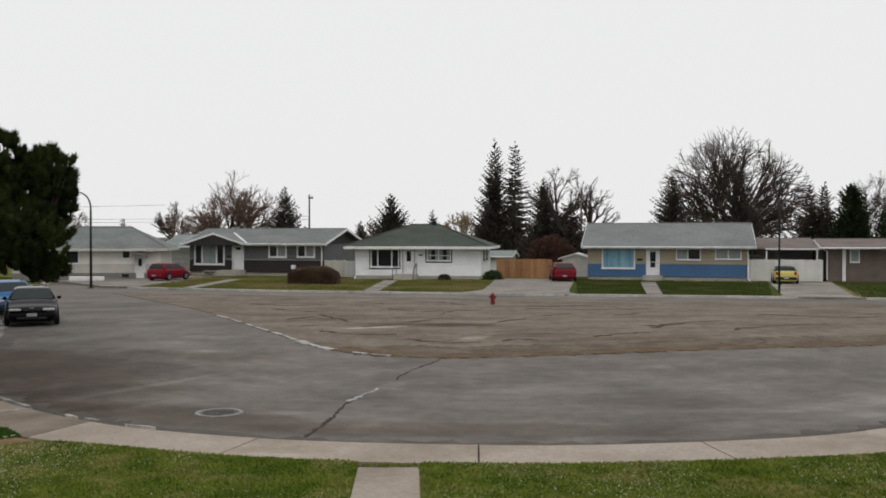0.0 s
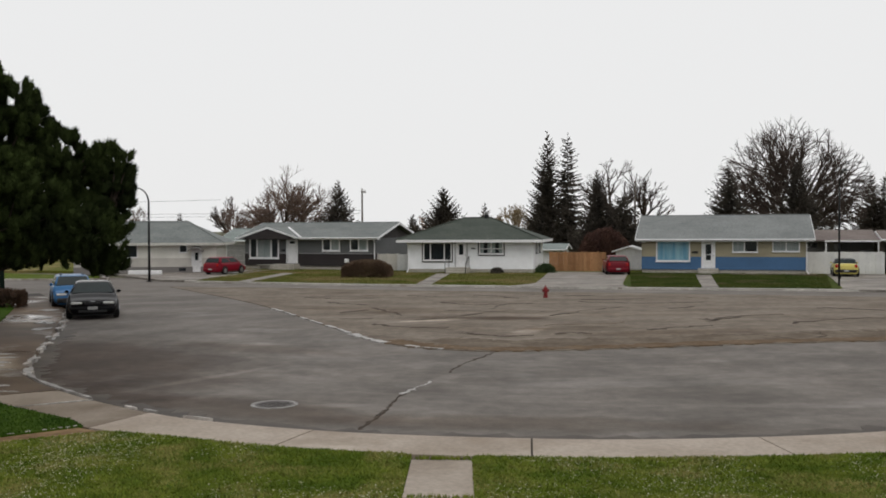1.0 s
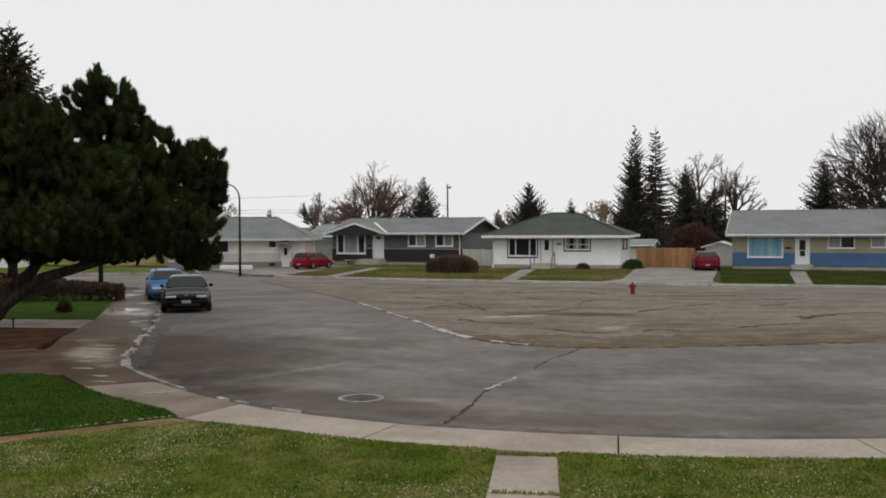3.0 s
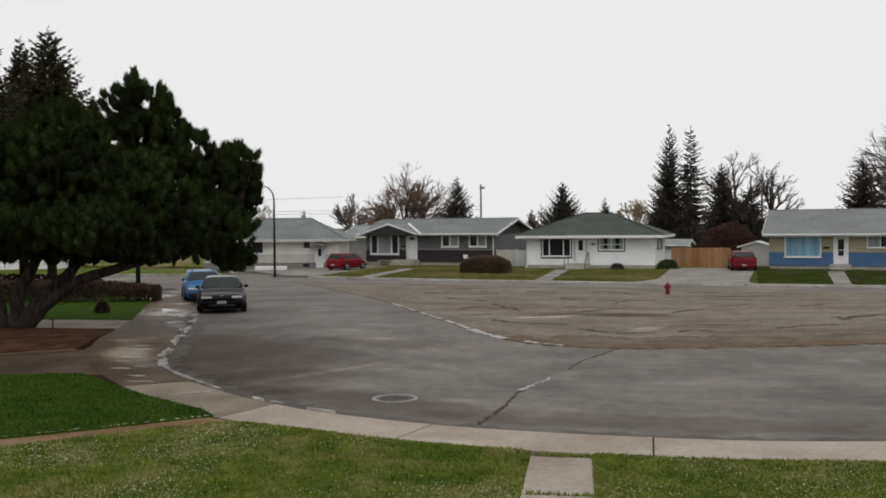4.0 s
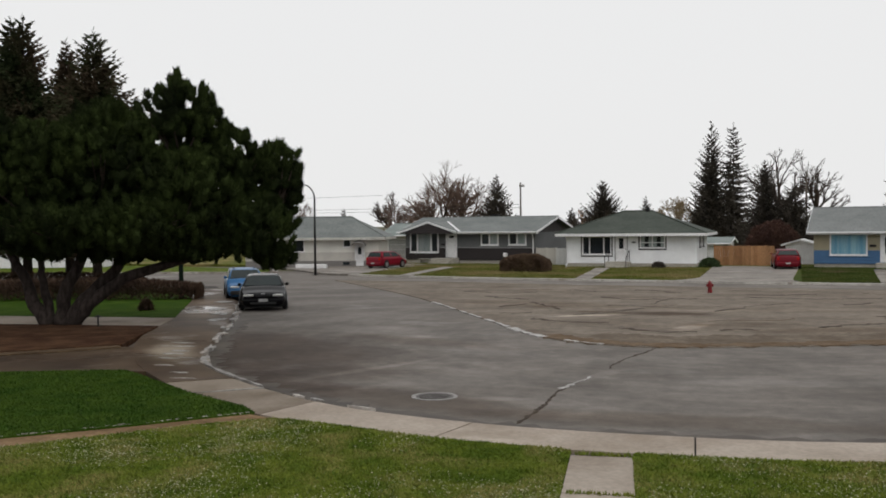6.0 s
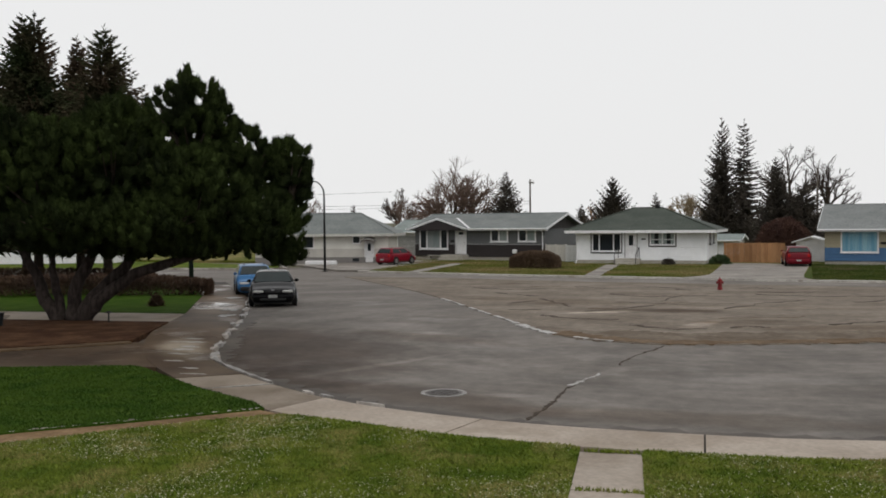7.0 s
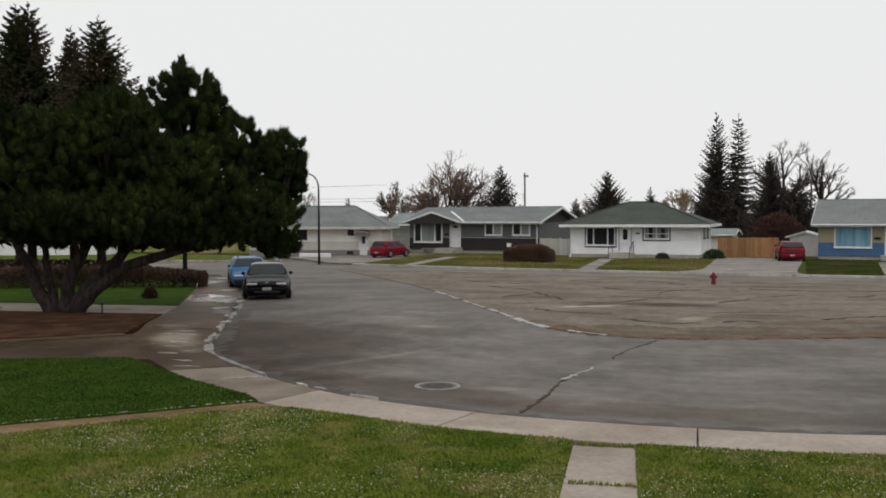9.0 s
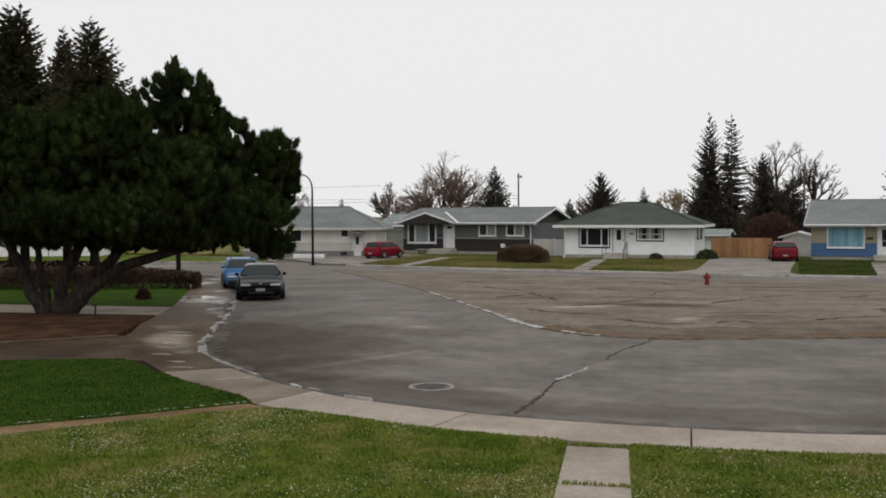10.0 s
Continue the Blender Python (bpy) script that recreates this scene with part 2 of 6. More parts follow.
FAR_KERB = mat("pale_kerb_concrete", (0.34, 0.32, 0.29), (0.44, 0.42, 0.385), 1.0, 0.6, 0.3, fine=9.0, wear=(0.22, 0.19, 0.16), wear_at=0.62, vary=0.12, spec=0.3)
GRASS = mat("lawn_turf", (0.046, 0.078, 0.006), (0.09, 0.118, 0.014), 1.1, 0.95, 0.8, fine=16.0, wear=(0.14, 0.138, 0.034), wear_at=0.58, spec=0.05)
LUSH = mat("lush_turf", (0.022, 0.052, 0.004), (0.042, 0.074, 0.008), 1.1, 0.95, 0.8, fine=16.0, spec=0.05)
FAR_GRASS = mat("far_lawn_turf", (0.06, 0.08, 0.009), (0.11, 0.112, 0.024), 0.3, 0.95, 0.6, fine=5.0, wear=(0.165, 0.138, 0.056), wear_at=0.52, spec=0.05)
SOIL = mat("field_soil", (0.07, 0.08, 0.035), (0.11, 0.1, 0.06), 0.05, 0.95, 0.3, fine=2.0)
MULCH = mat("bark_mulch", (0.03, 0.013, 0.007), (0.068, 0.036, 0.019), 1.6, 0.95, 0.9, fine=8.0, spec=0.05)
JOINT = mat("joint_filler", (0.035, 0.03, 0.025), None, 5.0, 0.9, 0.3)
TAR = mat("tar_crack", (0.036, 0.027, 0.02), (0.064, 0.049, 0.037), 4.0, 0.85, 0.3, spec=0.1)
PALE_SEAL = mat("pale_wet_seal", (0.2, 0.19, 0.175), (0.36, 0.35, 0.335), 2.0, 0.4, 0.2, fine=9.0)
IRON = mat("cast_iron", (0.07, 0.062, 0.058), (0.1, 0.09, 0.085), 6.0, 0.55, 0.4, metal=0.6)
WHITE_PAINT = mat("white_paint", (0.75, 0.75, 0.76), (0.66, 0.66, 0.67), 2.0, 0.5, 0.05)
GLASS_DARK = mat("window_glass", (0.012, 0.015, 0.018), (0.025, 0.03, 0.035), 0.8, 0.08, 0.0, spec=0.45)
CURTAIN = mat("curtained_glass", (0.3, 0.33, 0.33), (0.22, 0.26, 0.26), 1.5, 0.12, 0.0, stretch=(4, 1, 0.2))
CAR_GLASS = mat("car_glass", (0.014, 0.021, 0.022), (0.022, 0.033, 0.033), 0.8, 0.1, 0.0, spec=0.5, ior=1.25)
BLUE_BLIND = mat("blue_curtained_glass", (0.13, 0.3, 0.42), (0.24, 0.42, 0.5), 1.4, 0.12, 0.0, stretch=(3, 1, 0.2))
METAL = mat("dark_steel", (0.018, 0.018, 0.019), None, 5.0, 0.55, 0.1, metal=0.2, spec=0.2)
WOOD_POLE = mat("weathered_pole", (0.09, 0.075, 0.065), (0.14, 0.12, 0.1), 2.0, 0.85, 0.4, stretch=(6, 6, 0.3))
BARK = mat("bark", (0.035, 0.026, 0.021), (0.062, 0.048, 0.038), 3.0, 0.95, 0.8, fine=12.0, stretch=(3, 3, 0.5), spec=0.1)
PINE_BARK = mat("pine_bark", (0.02, 0.015, 0.0135), (0.044, 0.035, 0.031), 3.0, 0.95, 0.9, fine=9.0, stretch=(3, 3, 0.6), spec=0.1)
TWIG = mat("bare_twig", (0.05, 0.038, 0.032), (0.085, 0.065, 0.055), 1.0, 0.9, 0.0, spec=0.1)
TWIG_RED = mat("reddish_twig", (0.11, 0.075, 0.06), (0.165, 0.115, 0.092), 1.0, 0.9, 0.0, spec=0.1)
# needle colour lifted to paint in the haze over the far trees
HAZY_SPRUCE = mat("hazy_spruce_needles", (0.055, 0.05, 0.044), (0.1, 0.086, 0.072), 0.6, 0.9, 0.0, fine=6.0, spec=0.05)
PINE = mat("pine_needles", (0.010, 0.014, 0.006), (0.03, 0.043, 0.012), 0.5, 0.9, 0.0, fine=5.0, spec=0.03)
RUBBER = mat("tyre_rubber", (0.012, 0.012, 0.012), None, 5.0, 0.85, 0.1)
RIM = mat("wheel_rim", (0.35, 0.35, 0.36), None, 5.0, 0.35, 0.0, metal=0.8)
BLACK_TRIM = mat("black_trim", (0.01, 0.01, 0.011), None, 5.0, 0.5, 0.0)
LENS = mat("lamp_lens", (0.6, 0.6, 0.58), None, 5.0, 0.1, 0.0)
RED_LENS = mat("red_lens", (0.35, 0.01, 0.01), None, 5.0, 0.15, 0.0)


# ---- mesh helpers ----
def part(name, bm, material, parent=None, label="", smooth=False):
    """Links a bmesh as one mesh object under a thing or a part."""
    me = bpy.data.meshes.new(name)
    bm.to_mesh(me)
    bm.free()
    me.materials.append(material)
    if smooth:
        me.shade_smooth()
    ob = new(name, me)
    ob.parent = parent
    if label:
        tagged(ob, label)
    return ob


def thing(name, label, category, m=None, group="", kind=""):
    ob = tagged(new(name), label, category, group, kind)
    ob.empty_display_size = 0.2
    if m is not None:
        ob.matrix_world = m
    return ob


def box(bm, x0, x1, y0, y1, z0, z1, bevel=0.0):
    vs = [bm.verts.new((x, y, z)) for x in (x0, x1) for y in (y0, y1) for z in (z0, z1)]
    fs = [bm.faces.new([vs[i] for i in f]) for f in ((0, 1, 3, 2), (4, 6, 7, 5), (0, 4, 5, 1), (2, 3, 7, 6), (0, 2, 6, 4), (1, 5, 7, 3))]
    if bevel:
        bmesh.ops.bevel(bm, geom=list({e for f in fs for e in f.edges}), offset=bevel, segments=2, affect="EDGES", profile=0.5)
    return bm


def boxes(*rows, bevel=0.0):
    bm = bmesh.new()
    for r in rows:
        box(bm, *r)
    if bevel:
        bmesh.ops.bevel(bm, geom=bm.edges[:], offset=bevel, segments=1, affect="EDGES")
    return bm


def prism(bm, pts, z0, z1):
    """An upright slab on a plan outline; z1 may be a function of x and y."""
    top = z1 if callable(z1) else (lambda x, y: z1)
    lo = [bm.verts.new((x, y, z0)) for x, y in pts]
    hi = [bm.verts.new((x, y, top(x, y))) for x, y in pts]
    n = len(pts)
    bm.faces.new(hi)
    bm.faces.new(lo[::-1])
    for i in range(n):
        bm.faces.new((lo[i], lo[(i + 1) % n], hi[(i + 1) % n], hi[i]))
    bmesh.ops.recalc_face_normals(bm, faces=bm.faces[:])
    return bm


def curve(pts, per=6):
    """A smooth line through plan points."""
    p = [pts[0], *pts, pts[-1]]
    out = []
    for i in range(1, len(p) - 2):
        a, b, c, d = (Vector(q) for q in p[i - 1:i + 3])
        for k in range(per):
            t = k / per
            out.append(tuple(0.5 * (2 * b + (c - a) * t + (2 * a - 5 * b + 4 * c - d) * t * t + (3 * b - a - 3 * c + d) * t ** 3)))
    return out + [tuple(pts[-1])]


def ribbon(bm, line, width, z0, z1, wob=0.0):
    """A thin strip along a plan line."""
    rng = random.Random(len(line))
    left, right = [], []
    for i, p in enumerate(line):
        a, b = Vector(line[max(i - 1, 0)]), Vector(line[min(i + 1, len(line) - 1)])
        n = Vector((-(b - a).y, (b - a).x)).normalized()
        w = width * (0.5 + wob * (rng.random() - 0.5))
        left.append(Vector(p) + n * w)
        right.append(Vector(p) - n * w)
    rows = [[bm.verts.new((*p, z)) for p, z in ((a_, z0), (a_, z1), (b_, z1), (b_, z0))] for a_, b_ in zip(left, right)]
    for ra, rb in zip(rows, rows[1:]):
        for i in range(3):
            bm.faces.new((ra[i], rb[i], rb[i + 1], ra[i + 1]))
    bm.faces.new(rows[0][::-1])
    bm.faces.new(rows[-1])
    bmesh.ops.recalc_face_normals(bm, faces=bm.faces[:])
    return bm


def tube(bm, pts, r0, r1=None, sides=8):
    """A round bar through points, tapered from r0 to r1."""
    r1 = r0 if r1 is None else r1
    rings = []
    n = len(pts)
    for i, p in enumerate(pts):
        d = (Vector(pts[min(i + 1, n - 1)]) - Vector(pts[max(i - 1, 0)])).normalized()
        s = d.orthogonal().normalized()
        u = d.cross(s)
        r = r0 + (r1 - r0) * i / max(n - 1, 1)
        rings.append([bm.verts.new(Vector(p) + r * (math.cos(k * math.tau / sides) * s + math.sin(k * math.tau / sides) * u)) for k in range(sides)])
    for a, b in zip(rings, rings[1:]):
        # rings turn by whole steps at most, so match the nearest vertex
        off = min(range(sides), key=lambda o: sum((a[k].co - b[(k + o) % sides].co).length for k in range(sides)))
        for k in range(sides):
            bm.faces.new((a[k], a[(k + 1) % sides], b[(k + 1 + off) % sides], b[(k + off) % sides]))
    bm.faces.new(rings[0][::-1])
    bm.faces.new(rings[-1])
    return bm


def raw(name, verts, faces, material, parent, label="", kind=""):
    me = bpy.data.meshes.new(name)
    me.from_pydata(verts, [], faces)
    me.materials.append(material)
    ob = new(name, me)
    ob.parent = parent
    return tagged(ob, label, kind=kind)


def structure(name, bm, material, label, category):
    return tagged(part(name, bm, material), label, category, kind="structure")


# ---- ground, road and lawns ----
ground_bm = bmesh.new()
bmesh.ops.create_circle(ground_bm, cap_ends=True, radius=2500, segments=64, matrix=Matrix.Translation((0, 0, -0.12)))
structure("ground", ground_bm, SOIL, "flat brown-green ground reaching to the horizon", "ground")
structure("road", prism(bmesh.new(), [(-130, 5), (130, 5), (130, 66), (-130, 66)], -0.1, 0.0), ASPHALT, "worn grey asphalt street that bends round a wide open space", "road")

UP = 0.10
EDGE = [(-18.68, 54.8), (-11.66, 44.0), (-8.24, 37.7), (-5.23, 31.5), (-3.21, 27.7), (-2.07, 26.5), (-0.01, 25.7), (3.35, 26.4), (6.71, 27.4), (10.2, 28.2), (14, 28.9), (22, 29.5), (36, 29)]
edge = curve(EDGE, 5)
middle = structure("central_asphalt", prism(bmesh.new(), edge + [(40, 44), (22, 45.5), (8, 49), (-4, 51.5), (-12, 54)], -0.05, 0.02), OLD_ASPHALT, "cracked brownish old asphalt in the middle of the crescent", "asphalt")
part("dirt_edge", ribbon(bmesh.new(), curve([(x + 0.1, y + 0.45) for x, y in EDGE[4:12]], 16), 0.7, 0.0, 0.03, 0.5), DIRT, middle, "brown dirt swept along the asphalt edge")
for line, w in (([(-9.2, 39.5), (-8.3, 37.8), (-7.6, 36.3)], 0.1), ([(-7.2, 35.5), (-6.7, 34.5), (-6.0, 33.1)], 0.09), ([(-5.7, 32.5), (-5.2, 31.5), (-4.6, 30.2)], 0.12), ([(-4.45, 29.9), (-4.0, 28.95), (-3.3, 27.8), (-3.1, 27.6)], 0.2), ([(-2.5, 26.95), (-2.0, 26.5), (-1.4, 26.15)], 0.1)):
    part("pale_edge", ribbon(bmesh.new(), curve(line, 8), w, 0.0, 0.034, 1.2), PALE_SEAL, middle, "pale wet concrete edge strip")
part("dirt_edge", ribbon(bmesh.new(), curve([(x + 0.1, y + 1.4) for x, y in EDGE[5:12]], 14), 2.4, 0.0, 0.024, 0.3), mat("thin_dirt", (0.1, 0.078, 0.058), (0.15, 0.122, 0.095), 0.9, 0.95, 0.5, fine=5.0, spec=0.1), middle, "thin brown dirt over the asphalt")

# far kerb and the lots behind it
FAR = [(-60, 72), (-40, 66.5), (-26, 62.5), (-18.9, 59.6), (-15.4, 58.3), (-9.4, 56.2), (-2.7, 54.6), (1.5, 53.6), (6.65, 52.4), (12.6, 51.4), (17.7, 50.4), (22.4, 49.1), (34, 45), (60, 34)]
far = curve(FAR, 6)


def far_y(x):
    for (xa, ya), (xb, yb) in zip(far, far[1:]):
        if xa <= x <= xb:
            return ya + (yb - ya) * (x - xa) / (xb - xa)
    return far[-1][1]


structure("far_lawn", prism(bmesh.new(), [(x, far_y(x)) for x in np.arange(-19.5, 60, 1.5)] + [(60, 120), (-60, 120), (-60, 76), (-36, 76), (-21, 68.5)], -0.1, 0.1), FAR_GRASS, "patchy green and straw front lawns", "lawn")
far_kerb = thing("far_kerb", "low pale concrete kerb along the far lawns", "kerb", kind="structure")
ks = [x for x in np.arange(-19.5, 40, 1.5)]
for xa, xb in zip(ks, ks[1:]):
    seg = [(x, far_y(x) - 0.06) for x in np.linspace(xa, xb - 0.015, 4)]
    part("kerbstone", prism(bmesh.new(), seg + [(x, y + 0.34) for x, y in seg[::-1]], -0.05, 0.122), FAR_KERB, far_kerb)


def lane(name, pts, material, label, category, z=0.112):
    return structure(name, prism(bmesh.new(), pts, 0.02, z), material, label, category)


DRIVE_A = [(0.7, 53.8), (6.6, 52.35), (7.7, 52.15), (7.2, 52.9), (7.1, 54.2), (7.35, 56.5), (9.6, 70.5), (4.0, 72), (2.55, 58.5), (2.3, 56.6), (1.75, 55.3)]
DRIVE_B = [(17.6, 50.4), (21.6, 49.3), (21.5, 50.6), (26.6, 66.5), (22.6, 67.5), (18.3, 52.2)]
lane("driveway_a", DRIVE_A, FAR_CONCRETE, "pale cracked concrete driveway", "driveway", 0.125)
lane("driveway_b", DRIVE_B, FAR_CONCRETE, "pale wet concrete driveway", "driveway", 0.125)
lane("house_path_a", [(-4.6, 55.1), (-3.7, 54.9), (-3.2, 69.0), (-4.2, 69.2)], FAR_CONCRETE, "narrow concrete path to a front door", "path", 0.122)
lane("house_path_b", [(10.9, 51.8), (11.75, 51.6), (14.6, 66.6), (13.6, 66.8)], FAR_CONCRETE, "narrow concrete path to a front door", "path", 0.122)
lane("house_path_c", [(-15.9, 58.45), (-15.0, 58.2), (-14.6, 70.4), (-15.6, 70.7)], FAR_CONCRETE, "narrow concrete path to a front door", "path", 0.122)
lane("driveway_c", [(-21.5, 61.0), (-18.9, 60.0), (-17.8, 76), (-25.5, 79), (-27, 68)], FAR_CONCRETE, "grey concrete parking beside a pale house", "driveway", 0.125)

speckled(FAR_GRASS, (0.8, 0.75, 1.25), (4.0, 0.8, 1.2))
BLUE_LAWN = mat("dark_far_turf", (0.03, 0.048, 0.007), (0.056, 0.07, 0.015), 0.4, 0.95, 0.6, fine=5.0, wear=(0.1, 0.085, 0.045), wear_at=0.62, spec=0.05)
for name, pts in (("bungalow_lawn_a", [(7.9, far_y(7.9) + 0.3), (10.85, far_y(10.85) + 0.3), (13.6, 66.7), (13.7, 69.0), (10.4, 69.8), (9.55, 69.8), (7.38, 56.5), (7.13, 54.2)]), ("bungalow_lawn_b", [(11.85, far_y(11.85) + 0.3), (17.55, far_y(17.55) + 0.3), (18.27, 52.2), (22.5, 67.0), (14.8, 68.7)])):
    lane(name, pts, BLUE_LAWN, "dark green front lawn of a blue and beige bungalow", "lawn", 0.108)
lane("end_lawn", [(x, far_y(x) + 0.3) for x in np.arange(21.9, 34, 1.0)] + [(38, 64), (27, 67.2)], BLUE_LAWN, "dark green lawn beside a driveway", "lawn", 0.108)
lane("flower_bed", [(16.2, 67.0), (21.4, 65.6), (21.7, 66.9), (16.3, 68.3)], mat("dry_soil", (0.09, 0.06, 0.045), (0.15, 0.11, 0.09), 1.0, 0.95, 0.5, fine=6.0, spec=0.1), "bare brown soil bed along a house wall", "flower bed", 0.118)

# near pavement: kerb line and back line in pairs
PAIRS = [((-24, 50), (-26.0, 49.4)), ((-19.5, 42.5), (-21.6, 41.8)), ((-16.76, 36.86), (-19.1, 36.6)), ((-15.0, 32.6), (-17.5, 32.4)), ((-13.05, 27.3), (-15.6, 27.6)),
         ((-12.0, 24.6), (-14.5, 25.0)), ((-11.1, 22.4), (-13.4, 23.0)), ((-10.1, 20.75), (-11.8, 20.5)), ((-8.07, 18.65), (-9.1, 17.5)), ((-6.13, 17.1), (-6.7, 15.6)),
         ((-4.55, 16.25), (-4.95, 14.9)), ((-2.23, 15.55), (-2.65, 14.15)), ((0.56, 15.22), (0.51, 13.78)), ((2.82, 15.27), (3.0, 13.86)), ((5.69, 15.81), (6.0, 14.3)),
         ((7.64, 16.67), (8.4, 15.1)), ((10.5, 18.4), (11.6, 17.0)), ((14, 21.6), (15.4, 20.5)), ((20, 28), (21.6, 27.2)), ((28, 38), (30, 37))]
S = (EYE - UP) / EYE
kerb_line = curve([(a[0] * S, a[1] * S) for a, b in PAIRS], 12)
back_line = curve([(b[0] * S, b[1] * S) for a, b in PAIRS], 12)
acc = [0.0]
for i in range(1, len(kerb_line)):
    acc.append(acc[-1] + (Vector(kerb_line[i]) - Vector(kerb_line[i - 1])).length)
ANCHOR = acc[144]


def on(line, s):
    for i in range(1, len(acc)):
        if s <= acc[i]:
            t = (s - acc[i - 1]) / (acc[i] - acc[i - 1])
            return tuple(Vector(line[i - 1]).lerp(Vector(line[i]), t))
    return line[-1]


pavement = thing("pavement", "pale concrete pavement slabs with a low rolled kerb", "pavement", kind="structure")
structure("pavement_bed", prism(bmesh.new(), [tuple(Vector(on(kerb_line, s)).lerp(Vector(on(back_line, s)), 0.03)) for s in np.linspace(0, acc[-1], 120)]
                                + [on(back_line, s) for s in np.linspace(acc[-1], 0, 120)], -0.1, UP - 0.03), JOINT, "dark filler in the joints under the pavement slabs", "pavement")
STEP = 3.42
rng = random.Random(4)
for k in range(-13, 8):
    s0, s1 = ANCHOR + k * STEP, ANCHOR + (k + 1) * STEP
    if s0 < 0 or s1 > acc[-1]:
        continue
    cut = np.linspace(s0 + 0.013, s1 - 0.013, 10)
    bm = bmesh.new()
    rows = []
    lift = rng.uniform(-0.006, 0.006)
    for s in cut:
        a, b = Vector(on(kerb_line, s)), Vector(on(back_line, s))
        rows.append([bm.verts.new((*a.lerp(b, t), z + lift)) for t, z in ((-0.02, -0.08), (0.0, 0.02), (0.03, UP - 0.03), (0.09, UP - 0.004), (0.16, UP), (1.0, UP + 0.004), (1.0, -0.08))])
    for ra, rb in zip(rows, rows[1:]):
        for i in range(6):
            bm.faces.new((ra[i], ra[i + 1], rb[i + 1], rb[i]))
    bm.faces.new(rows[0])
    bm.faces.new(rows[-1][::-1])
    bmesh.ops.recalc_face_normals(bm, faces=bm.faces[:])
    x = on(kerb_line, s0)[0]
    part("pavement_slab", bm, WET_CONCRETE if x < -8.8 else STAINED if x < -6.8 else CONCRETE, pavement)

# broken kerb pieces along the gutter; their pale colour paints white wet glints
kerb_bits = thing("broken_kerb_glints", "broken kerb pieces along the gutter, pale to paint wet glints", "kerb", kind="structure")
for i in range(90):
    s0 = 12.0 + i * 0.36
    a, b = Vector(on(kerb_line, s0)), Vector(on(kerb_line, s0 + rng.uniform(0.32, 0.72)))
    far_part = a.x < -9.3
    if not (-17 < a.x < -5.2) or rng.random() < (0.12 if far_part else 0.62):
        continue
    d = (b - a).normalized()
    n = Vector((d.y, -d.x))
    w = rng.uniform(0.05, 0.15) if far_part else rng.uniform(0.03, 0.09)
    off = rng.uniform(-0.08, 0.1) if far_part else rng.uniform(-0.03, 0.04)
    q = []
    for k in range(7):
        t = math.tau * k / 7
        c = a.lerp(b, 0.5) - n * off
        q.append(tuple(c + d * math.cos(t) * (b - a).length * rng.uniform(0.35, 0.75) + n * math.sin(t) * w * rng.uniform(0.4, 1.0)))
    bm = bmesh.new()
    prism(bm, q, -0.02, UP + rng.uniform(0.005, 0.012) if off < 0.03 else rng.uniform(0.008, 0.04))
    part("kerb_piece", bm, SLUSH_SHEEN if rng.random() < 0.55 else KERB, kerb_bits)
gutter = [tuple(Vector(on(kerb_line, s0)) + 0.24 * Vector((on(kerb_line, s0)[0] - on(back_line, s0)[0], on(kerb_line, s0)[1] - on(back_line, s0)[1])).normalized()) for s0 in np.arange(20, acc[-1] - 8, 0.22)]
structure("gutter_dirt", ribbon(bmesh.new(), gutter, 0.46, -0.01, 0.007, 0.9), DAMP, "dark wet silt along the gutter", "gutter")

# pale patches on the wet slabs: slush, and sky sheen put into the colour
slush = thing("slush_sheen_patches", "pale patches of slush and painted sky sheen on the wet pavement", "slush", kind="structure")
for cx, cy, rx, ry in ((-12.6, 24.2, 0.42, 0.1), (-12.35, 23.5, 0.42, 0.14), (-11.9, 22.6, 0.42, 0.12), (-11.75, 22.0, 0.4, 0.16), (-11.4, 21.3, 0.36, 0.1), (-10.9, 20.2, 0.3, 0.08), (-10.2, 19.2, 0.22, 0.07), (-14.6, 30.4, 0.25, 0.5), (-15.5, 32.2, 0.3, 0.5), (-16.4, 34.5, 0.4, 0.6), (-9.7, 18.5, 0.3, 0.06), (-17.8, 38.0, 0.4, 0.8)):
    for _ in range(5):
        ox, oy = cx + rng.gauss(0, rx * 0.4), cy + rng.gauss(0, ry * 0.5)
        ring = []
        for k in range(13):
            t = math.tau * k / 13
            q = rng.uniform(0.35, 1.0) * 0.85
            ring.append((ox + 0.8 * rx * q * math.cos(t), oy + 0.7 * ry * q * math.sin(t)))
        part("slush", prism(bmesh.new(), ring, UP - 0.01, UP + rng.uniform(0.011, 0.015)), SLUSH_SHEEN, slush)
# the pale worn lip of the kerb, and the joint where the wet slabs begin
for line, w, z in (([on(kerb_line, s) for s in np.linspace(ANCHOR - 13.4, ANCHOR - 9.4, 14)], 0.07, UP + 0.012), ([(-9.0, 16.75), (-8.5, 16.95), (-8.0, 17.3), (-7.5, 17.65)], 0.09, UP + 0.014)):
    part("pale_lip", ribbon(bmesh.new(), [(x, y) for x, y in line], w, -0.02, z, 1.1), SLUSH_SHEEN, kerb_bits)
